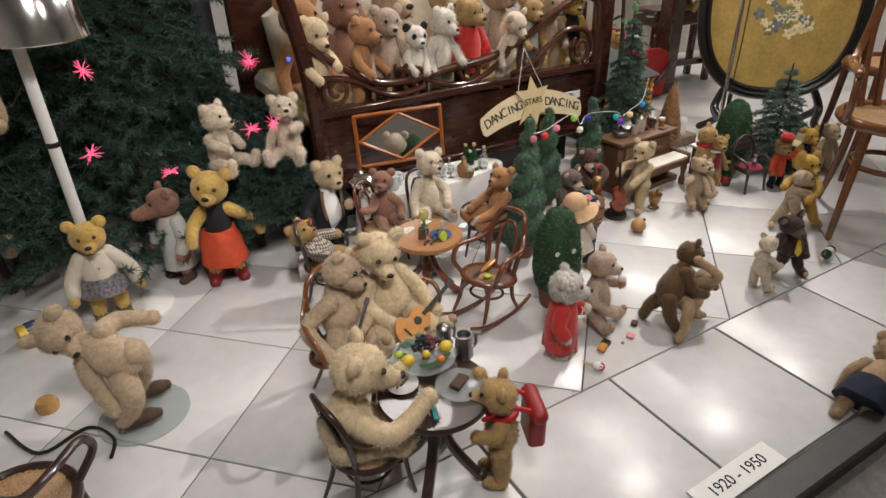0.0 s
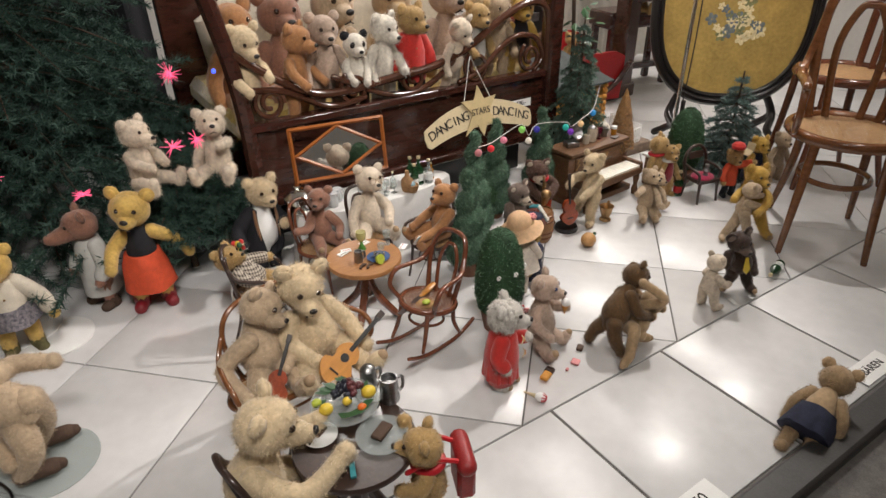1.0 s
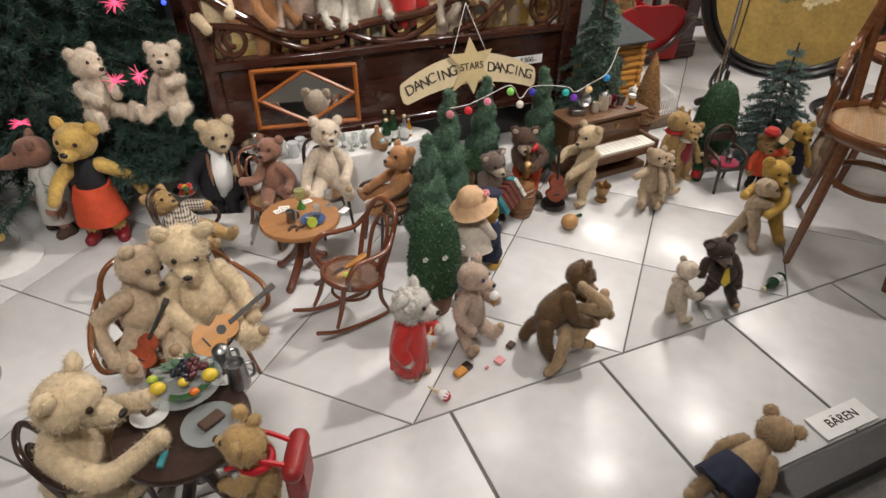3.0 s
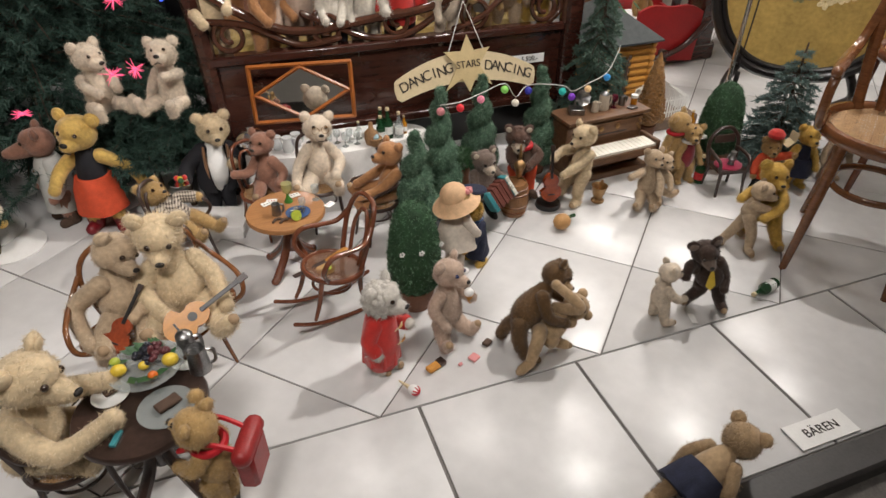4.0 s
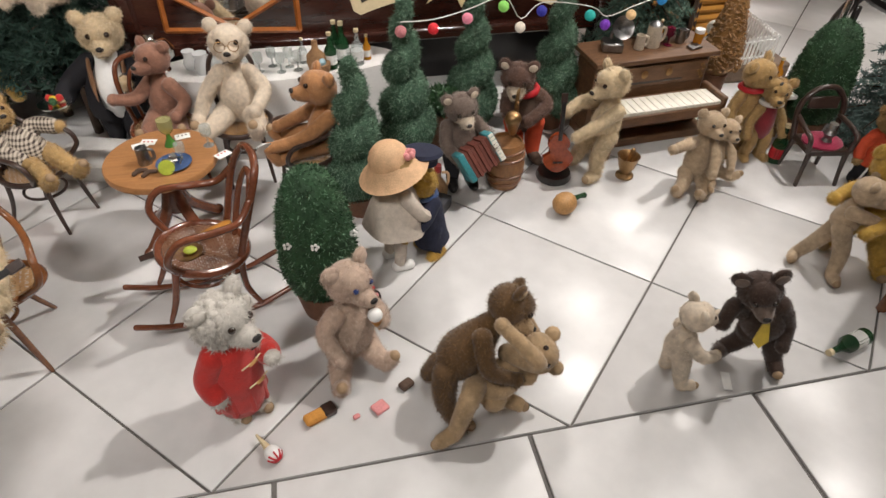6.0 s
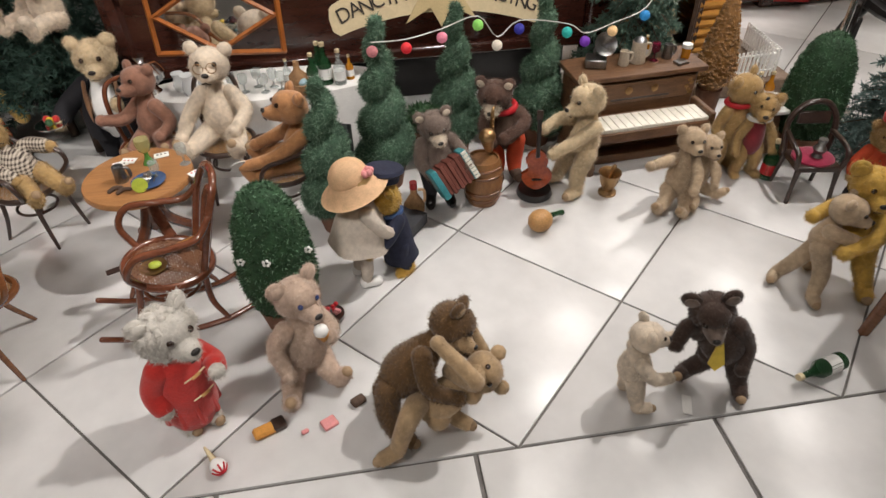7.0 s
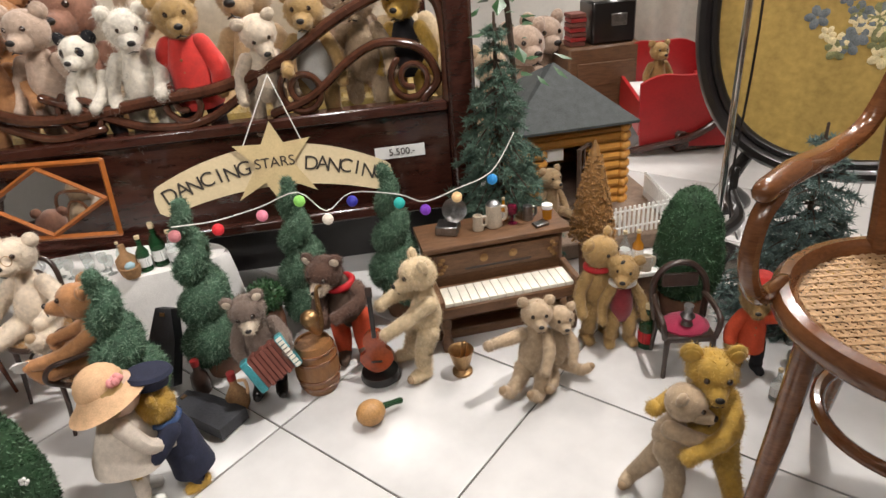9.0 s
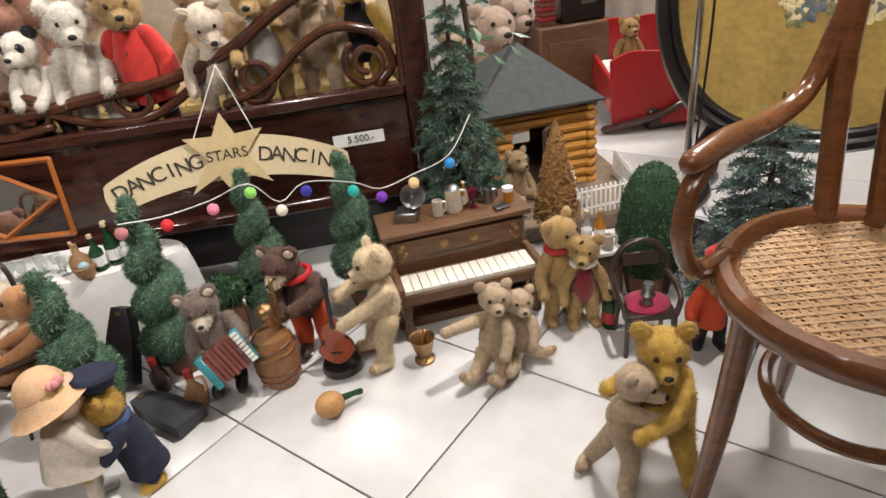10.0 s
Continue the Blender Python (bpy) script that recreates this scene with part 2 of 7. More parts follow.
def plaid(name, ground, stripe, pitch):
    """Woven check: two sets of soft stripes crossing."""
    m = mat(name, ground, 0.9, 0.1, 60, 0.2)
    nt = m.node_tree
    b = nt.nodes["Principled BSDF"]
    tc = nt.nodes.new("ShaderNodeTexCoord")
    total = None
    for axis in ("X", "Z"):
        w = nt.nodes.new("ShaderNodeTexWave")
        w.bands_direction = axis
        w.inputs["Scale"].default_value, w.inputs["Distortion"].default_value = pitch, 0.4
        nt.links.new(tc.outputs["Object"], w.inputs["Vector"])
        r = nt.nodes.new("ShaderNodeMath")
        r.operation = "GREATER_THAN"
        r.inputs[1].default_value = 0.55
        nt.links.new(w.outputs["Fac"], r.inputs[0])
        if total is None:
            total = r
        else:
            sm = nt.nodes.new("ShaderNodeMath")
            sm.operation = "ADD"
            nt.links.new(total.outputs[0], sm.inputs[0])
            nt.links.new(r.outputs[0], sm.inputs[1])
            total = sm
    ramp = nt.nodes.new("ShaderNodeMath")
    ramp.operation = "MULTIPLY"
    ramp.inputs[1].default_value = 0.5
    nt.links.new(total.outputs[0], ramp.inputs[0])
    mx = nt.nodes.new("ShaderNodeMix")
    mx.data_type = "RGBA"
    mx.inputs[6].default_value, mx.inputs[7].default_value = (*ground, 1), (*stripe, 1)
    nt.links.new(ramp.outputs[0], mx.inputs[0])
    nt.links.new(mx.outputs[2], b.inputs["Base Color"])
    return m


M["checker"] = plaid("brown_checked_cotton", (0.50, 0.44, 0.36), (0.045, 0.03, 0.025), 42)
mirror = bpy.data.materials.new("mirror_glass")
mirror.use_nodes = True
mb = mirror.node_tree.nodes["Principled BSDF"]
mb.inputs["Base Color"].default_value, mb.inputs["Metallic"].default_value, mb.inputs["Roughness"].default_value = (0.85, 0.85, 0.84, 1), 1, 0.02
M["mirror"] = mirror


def glow(name, color, strength):
    m = mat(name, color, 0.3, 0.1, 30, 0, emit=strength)
    return m


# ---- shapes ----
RNG = np.random.default_rng(7)


class Shape:
    """Collects surfaces into one mesh, each with its material and an optional nap of fibres."""

    def __init__(self):
        self.v, self.f, self.m, self.nap, self.n = [], [], [], [], 0
        self.mats = []
        self.x = Matrix.Identity(4)

    def slot(self, m):
        if m not in self.mats:
            self.mats.append(m)
        return self.mats.index(m)

    def add(self, verts, faces, m, nap=False):
        a = np.array(self.x)
        v = np.asarray(verts, float) @ a[:3, :3].T + a[:3, 3]
        s = self.slot(m)
        self.v.append(v)
        for f in faces:
            self.f.append(tuple(i + self.n for i in f))
            self.m.append(s)
            self.nap.append(nap)
        self.n += len(v)

    def grid(self, rings, m, nap=False, close=True, caps=True):
        """Rings of points, all of one length, joined into a skin."""
        k = len(rings[0])
        v = [p for r in rings for p in r]
        f = []
        for a in range(len(rings) - 1):
            for b in range(k if close else k - 1):
                c = (b + 1) % k
                f.append((a * k + b, a * k + c, (a + 1) * k + c, (a + 1) * k + b))
        if caps and close:
            f.append(tuple(reversed(range(k))))
            f.append(tuple(range((len(rings) - 1) * k, len(rings) * k)))
        self.add(v, f, m, nap)

    def ell(self, c, r, m, nap=False, rot=None, seg=14, ring=9):
        r = (r, r, r) if isinstance(r, (int, float)) else r
        R = np.array(Euler([radians(a) for a in rot]).to_matrix()) if rot else np.eye(3)
        rings = []
        for i in range(ring + 1):
            th = math.pi * min(max(i / ring, 0.02), 0.98)
            rings.append([np.array(c) + R @ np.array((r[0] * math.sin(th) * math.cos(2 * math.pi * j / seg), r[1] * math.sin(th) * math.sin(2 * math.pi * j / seg), -r[2] * math.cos(th))) for j in range(seg)])
        self.grid(rings, m, nap)

    def lathe(self, profile, m, c=(0, 0, 0), seg=20, nap=False, rot=None, wob=0.0, sq=(1, 1)):
        R = np.array(Euler([radians(a) for a in rot]).to_matrix()) if rot else np.eye(3)
        rings = []
        for k, (r, z) in enumerate(profile):
            rings.append([np.array(c) + R @ np.array((sq[0] * r * (1 + wob * math.sin(5 * j * 2 * math.pi / seg + k)) * math.cos(2 * math.pi * j / seg), sq[1] * r * (1 + wob * math.sin(5 * j * 2 * math.pi / seg + k)) * math.sin(2 * math.pi * j / seg), z)) for j in range(seg)])
        self.grid(rings, m, nap)

    def tube(self, pts, rad, m, seg=9, nap=False, smooth=6, loop=False, flat=1.0):
        """A round bar along a soft line through the points."""
        p = np.array(pts, float)
        n = len(p)
        rad = np.full(n, rad) if isinstance(rad, (int, float)) else np.array(rad, float)
        if smooth > 1 and n > 2 or loop:
            q, rr = [], []
            for i in range(n if loop else n - 1):
                a, b, c, d = (p[(i + k) % n] if loop else p[min(max(i + k, 0), n - 1)] for k in (-1, 0, 1, 2))
                for s in range(smooth):
                    u = s / smooth
                    q.append(0.5 * (2 * b + (c - a) * u + (2 * a - 5 * b + 4 * c - d) * u * u + (3 * b - a - 3 * c + d) * u ** 3))
                    rr.append(rad[i] * (1 - u) + rad[(i + 1) % n] * u)
            if not loop:
                q.append(p[-1])
                rr.append(rad[-1])
            p, rad = np.array(q), np.array(rr)
        n = len(p)
        t = np.roll(p, -1, 0) - np.roll(p, 1, 0) if loop else np.gradient(p, axis=0)
        t /= np.linalg.norm(t, axis=1)[:, None] + 1e-12
        up = np.array((0, 0, 1.0)) if abs(t[0][2]) < 0.9 else np.array((1.0, 0, 0))
        rings = []
        for i in range(n):
            s = np.cross(up, t[i])
            s /= np.linalg.norm(s) + 1e-12
            up = np.cross(t[i], s)
            rings.append([p[i] + rad[i] * (math.cos(2 * math.pi * j / seg) * s + flat * math.sin(2 * math.pi * j / seg) * up) for j in range(seg)])
        if loop:
            k = seg
            v = [q for r in rings for q in r]
            # match the last ring to the first
            best = min(range(k), key=lambda o: np.linalg.norm(np.array(rings[-1][0]) - np.array(rings[0][o])))
            f = []
            for a in range(n):
                o = best if a == n - 1 else 0
                for b in range(k):
                    f.append((a * k + b, a * k + (b + 1) % k, ((a + 1) % n) * k + (b + 1 + o) % k, ((a + 1) % n) * k + (b + o) % k))
            self.add(v, f, m, nap)
        else:
            def cap(e, sgn):
                return [[p[e] + sgn * t[e] * rad[e] * u * 0.9 + (np.array(q) - p[e]) * math.sqrt(1 - u * u) for q in rings[e]] for u in (0.5, 0.8, 0.97)]
            first, last = cap(0, -1), cap(n - 1, 1)
            rings = first[::-1] + rings + last
            self.grid(rings, m, nap)

    def box(self, c, s, m, rot=None, bev=0.12, nap=False):
        """A block with worn edges; bev is a share of its least side."""
        R = np.array(Euler([radians(a) for a in rot]).to_matrix()) if rot else np.eye(3)
        h = np.array(s) / 2
        b = min(s) * bev
        bm = bmesh.new()
        bmesh.ops.create_cube(bm, size=1)
        for q in bm.verts:
            q.co = Vector((q.co.x * s[0], q.co.y * s[1], q.co.z * s[2]))
        if b > 0:
            bmesh.ops.bevel(bm, geom=bm.edges[:], offset=b, segments=1, affect="EDGES", profile=0.5)
        bm.verts.index_update()
        v = [np.array(c) + R @ np.array(q.co) for q in bm.verts]
        f = [[q.index for q in face.verts] for face in bm.faces]
        bm.free()
        self.add(v, f, m, nap)

    def slab(self, outline, z0, z1, m, rot=None, c=(0, 0, 0)):
        """A flat plate with the outline (x, y), from z0 to z1."""
        R = np.array(Euler([radians(a) for a in rot]).to_matrix()) if rot else np.eye(3)
        k = len(outline)
        v = [np.array(c) + R @ np.array((x, y, z)) for z in (z0, z1) for x, y in outline]
        f = [tuple(reversed(range(k))), tuple(range(k, 2 * k))] + [(i, (i + 1) % k, k + (i + 1) % k, k + i) for i in range(k)]
        self.add(v, f, m)

    def fibres(self, count, length, width, droop=0.5, lay=0.8, m=None, every=False):
        """Short loose hairs or needles over the napped faces."""
        v = np.concatenate(self.v)
        idx = [i for i, q in enumerate(self.nap) if q or every]
        if not idx:
            return
        quads = [self.f[i] for i in idx if len(self.f[i]) == 4]
        mi = [self.m[i] for i in idx if len(self.f[i]) == 4]
        q = v[np.array(quads)]
        nrm = np.cross(q[:, 2] - q[:, 0], q[:, 3] - q[:, 1])
        area = np.linalg.norm(nrm, axis=1)
        nrm /= area[:, None] + 1e-12
        pick = RNG.choice(len(quads), count, p=area / area.sum())
        a, b = RNG.random((2, count, 1))
        w = q[pick]
        p = (w[:, 0] * (1 - a) + w[:, 1] * a) * (1 - b) + (w[:, 3] * (1 - a) + w[:, 2] * a) * b
        n = nrm[pick]
        d = n * (1 - lay * 0.5) + lay * RNG.normal(0, 0.6, (count, 3)) + np.array((0, 0, -droop))
        d /= np.linalg.norm(d, axis=1)[:, None]
        # keep the hair outside the skin
        dot = (d * n).sum(1)[:, None]
        d = d + n * np.maximum(0.18 - dot, 0)
        side = np.cross(d, n + RNG.normal(0, 0.3, (count, 3)))
        side /= np.linalg.norm(side, axis=1)[:, None] + 1e-9
        L = length * RNG.uniform(0.6, 1.3, (count, 1))
        base = p - n * width
        tri = np.stack([base - side * width, base + side * width, base + d * L], 1).reshape(-1, 3)
        s = self.n
        self.v.append(tri)
        slots = np.array(mi)[pick] if m is None else np.full(count, self.slot(m))
        for k in range(count):
            self.f.append((s + 3 * k, s + 3 * k + 1, s + 3 * k + 2))
            self.m.append(int(slots[k]))
            self.nap.append(False)
        self.n += 3 * count

    def object(self, name):
        me = bpy.data.meshes.new(name)
        me.from_pydata(np.concatenate(self.v).tolist(), [], self.f)
        for m in self.mats:
            me.materials.append(m)
        me.polygons.foreach_set("material_index", self.m)
        me.polygons.foreach_set("use_smooth", [True] * len(self.f))
        try:
            me.set_sharp_from_angle(angle=radians(40))
        except Exception:
            pass
        me.update()
        return new(name, me)


def thing(name, label, category, m=None, group="", kind=""):
    ob = new(name)
    ob.empty_display_size = 0.02
    if m is not None:
        ob.matrix_world = m
    return tagged(ob, label, category, group, kind)


def part(name, shape, parent, label=""):
    ob = shape.object(name)
    ob.parent = parent
    return tagged(ob, label)


def solid(name, label, category, shape, m=None, group="", kind=""):
    ob = shape.object(name)
    if m is not None:
        ob.matrix_world = m
    return tagged(ob, label, category, group, kind)

# ---- structure ----
D = 0.40
HALF = D / math.sqrt(2)

floor = thing("floor", "white marbled ceramic floor tiles with grey joints", "floor", kind="structure")
g = Shape()
g.box((0.6, 0.9, -0.03), (6.6, 4.4, 0.05), M["joint"], bev=0)
part("screed", g, floor)


def plate(outline, name):
    """One floor tile with a fine chamfer."""
    g = Shape()
    c = np.mean(outline, 0)
    inner = [tuple(np.array(p) + (c - np.array(p)) / np.linalg.norm(c - np.array(p)) * 0.003) for p in outline]
    k = len(outline)
    v = [(x, y, -0.006) for x, y in outline] + [(x, y, -0.0012) for x, y in outline] + [(x, y, 0.0) for x, y in inner]
    f = [tuple(range(2 * k, 3 * k))]
    for a in (0, 1):
        f += [(a * k + i, a * k + (i + 1) % k, (a + 1) * k + (i + 1) % k, (a + 1) * k + i) for i in range(k)]
    g.add(v, f, M["tile"])
    ob = g.object(name)
    me = ob.data
    bpy.data.objects.remove(ob)
    return me


GAP = 0.0023
diamond = plate([(0, -HALF + GAP * 1.41), (HALF - GAP * 1.41, 0), (0, HALF - GAP * 1.41), (-HALF + GAP * 1.41, 0)], "tile")
wedge = plate([(-HALF + GAP * 2.4, GAP), (HALF - GAP * 2.4, GAP), (0, HALF - GAP * 1.41)], "tile")
square = plate([(GAP, -D + GAP), (D - GAP, -D + GAP), (D - GAP, -GAP), (GAP, -GAP)], "tile")


def tile(me, x, y):
    ob = new("tile", me)
    ob.location = (x, y, RNG.uniform(-0.0004, 0.0002))
    ob.parent = floor


for i in range(-5, 7):
    tile(wedge, (2 * i + 1) * HALF, 0)
    for j in range(0, 6):
        if j:
            tile(diamond, (2 * i + 1) * HALF, 2 * j * HALF)
        tile(diamond, 2 * i * HALF, (2 * j + 1) * HALF)
for i in range(-6, 9):
    tile(square, 0.093 + 0.404 * i, 0)


def wall(name, c, s, m, label):
    g = Shape()
    g.box((0, 0, 0), s, m, bev=0)
    ob = g.object(name)
    ob.location = c
    return tagged(ob, label, "wall", kind="structure")


wall("wall_back", (0.6, 3.15, 1.22), (6.6, 0.1, 2.55), M["wall"], "white plastered wall at the back of the room")
wall("wall_east", (3.95, 0.2, 1.22), (0.1, 6.0, 2.55), M["wall"], "white plastered side wall of the room")
wall("wall_west", (-2.75, 0.2, 1.22), (0.1, 6.0, 2.55), M["wall"], "white plastered side wall by the fir tree")
wall("wall_front", (0.6, -2.85, 1.22), (6.6, 0.1, 2.55), M["wall"], "plain white wall behind the visitors")
tagged(wall("ceiling", (0.6, 0.15, 2.53), (6.8, 6.2, 0.08), M["ceil"], "white painted ceiling"), category="ceiling")
tagged(wall("ground", (0.6, -1.66, -0.055), (6.6, 2.4, 0.05), M["carpet"], "dark carpet of the visitors' side"), category="floor")
g = Shape()
g.box((0.6, -0.45, 0.0), (6.6, 0.07, 0.07), M["sill"], bev=0.1)
tagged(g.object("window_1"), "dark metal sill of the display window", "window sill", kind="structure")

# ---- bears ----


def bear(label, x, y, z, yaw, size, f, pose_="stand", lean=0, roll=0, head=(0, 0, 0), L=None, R=None, LL=None, RL=None,
         coat=None, hem=0.22, vest=None, skirt=None, trousers=None, boots=None, muzzle=None, sleeves=True, scarf=None,
         thin=1.0, ears=1.0, group="", density=1.0, name="teddy_bear", longnose=1.0, shaggy=1.0, patch=None):
    """A jointed plush bear as one mesh. It faces +x before it turns by yaw; hands and feet are in shares of its standing height."""
    g = Shape()
    F = FUR[f]
    H = size if pose_ == "stand" else size / 0.70
    S = H
    mz = FUR[muzzle] if muzzle else F
    dz = 0.0 if pose_ == "stand" else -0.27
    hip = 0.30 + dz
    w = thin
    # trunk, pear shaped
    g.lathe([(0.02 * w, hip - 0.055), (0.08 * w, hip - 0.04), (0.114 * w, hip + 0.03), (0.121 * w, hip + 0.10), (0.113 * w, hip + 0.19), (0.093 * w, hip + 0.28), (0.065 * w, hip + 0.345), (0.03, hip + 0.39)], F if not vest else vest, nap=not (vest or coat), sq=(0.95, 1.0))
    # head group
    hc = Vector((0.01, 0, hip + 0.475))
    g.x = Matrix.Translation(hc) @ Euler([radians(head[2]), radians(head[1]), radians(head[0])]).to_matrix().to_4x4()
    g.ell((0, 0, 0), (0.126, 0.132, 0.124), F, True, seg=16, ring=11)
    g.ell((0.04, 0, 0.03), (0.098, 0.1, 0.092), F, True)
    g.tube([(0.06, 0, -0.025), (0.13 * longnose, 0, -0.042), (0.17 * longnose, 0, -0.04)], [0.085, 0.062, 0.045], mz, nap=True)
    g.ell((0.205 * longnose, 0, -0.022), (0.017, 0.027, 0.019), M["nose"])
    g.tube([(0.2 * longnose, 0.0, -0.045), (0.2 * longnose, 0, -0.075), (0.185 * longnose, 0.028, -0.088)], 0.004, M["nose"], seg=5, smooth=3)
    g.tube([(0.2 * longnose, 0, -0.075), (0.185 * longnose, -0.028, -0.088)], 0.004, M["nose"], seg=5)
    for sgn in (1, -1):
        g.ell((0.117, sgn * 0.052, 0.035), 0.0165, M["eye"], seg=8, ring=6)
        g.ell((-0.015, sgn * 0.108, 0.103), (0.026, 0.053 * ears, 0.053 * ears), patch or F, True, rot=(sgn * -35, 0, sgn * 12))
        g.ell((0.008, sgn * 0.109, 0.103), (0.012, 0.036 * ears, 0.036 * ears), patch or mz, False, rot=(sgn * -35, 0, sgn * 12))
        if patch:
            g.ell((0.098, sgn * 0.056, 0.03), (0.026, 0.032, 0.04), patch, False, rot=(sgn * 25, 0, sgn * 20))
    g.x = Matrix.Identity(4)
    if scarf:
        g.tube([(0.095 * math.cos(a), 0.1 * math.sin(a), hip + 0.345 + 0.01 * math.cos(a)) for a in np.linspace(0, 2 * math.pi, 9)[:-1]], 0.024, scarf, smooth=3, loop=True)
    # arms
    A = coat if coat and sleeves else None
    for sgn, hnd in ((1, L), (-1, R)):
        sh = Vector((0.0, sgn * 0.105 * w, hip + 0.285))
        hd = Vector(hnd) if hnd else Vector((0.10, sgn * 0.19, hip + 0.02))
        if hnd:
            hd.z += dz
        mid = (sh + hd) / 2 + Vector((-0.03, sgn * 0.03, 0.0))
        g.tube([sh, mid, hd], [0.054, 0.049, 0.038], F, nap=not A)
        g.ell(hd, 0.042, F, True)
        if A:
            g.tube([sh + (sh - mid) * 0.1, mid, mid * 0.35 + hd * 0.65], [0.07, 0.064, 0.06], A)
    # legs
    for sgn, ft in ((1, LL), (-1, RL)):
        hp = Vector((0.0, sgn * 0.085 * w, hip + 0.01))
        if pose_ == "stand":
            fo = Vector(ft) if ft else Vector((0.0, sgn * 0.09, 0.035))
            toe = fo + Vector((0.085, sgn * 0.02, -0.004))
        else:
            fo = Vector(ft) if ft else Vector((0.29, sgn * 0.15, 0.055))
            toe = fo + Vector((0.03, sgn * 0.01, 0.085))
        mid = (hp + fo) / 2 + (Vector((0.025, 0, 0)) if pose_ == "stand" else Vector((0, 0, 0.02)))
        lm = trousers if trousers else F
        g.tube([hp, mid, fo], [0.07, 0.06, 0.046], lm, nap=not trousers)
        bt_ = boots if boots else F
        g.tube([fo - (toe - fo) * 0.25, toe], [0.05, 0.044], bt_, nap=not boots)
        if boots:
            g.tube([fo, fo * 0.6 + mid * 0.4], [0.056, 0.06], boots)
    if coat:
        z0 = hem if pose_ == "stand" else hip - 0.03
        g.lathe([(0.15 * w, z0), (0.155 * w, z0 + 0.012), (0.142 * w, z0 + 0.1), (0.134 * w, hip + 0.2), (0.11 * w, hip + 0.29), (0.085, hip + 0.35), (0.07, hip + 0.355)], coat, wob=0.025)
        for k in range(3):
            g.ell((0.13 * w, 0.0, hip + 0.24 - 0.075 * k), 0.009, M["brass"], seg=6, ring=4)
    if skirt:
        z0 = hem
        g.lathe([(0.20 * w, z0), (0.205 * w, z0 + 0.01), (0.175 * w, hip + 0.06), (0.142 * w, hip + 0.14), (0.138 * w, hip + 0.145)], skirt, wob=0.05, seg=30)
    g.v = [q * S for q in g.v]
    near = int(11500 * density)
    g.fibres(near, 0.0078 * shaggy * (S / 0.3) ** 0.5, 0.00055 * (0.6 + 0.4 * shaggy), droop=0.5, lay=1.0)
    g.fibres(near // 5, 0.0074 * shaggy * (S / 0.3) ** 0.5, 0.0006, droop=0.4, lay=1.0, m=TIP[f])
    m = pose(x, y, z, 0, 0, yaw) @ pose(0, 0, 0, roll, lean, 0)
    return solid(name, label, "teddy bear", g, m, group)


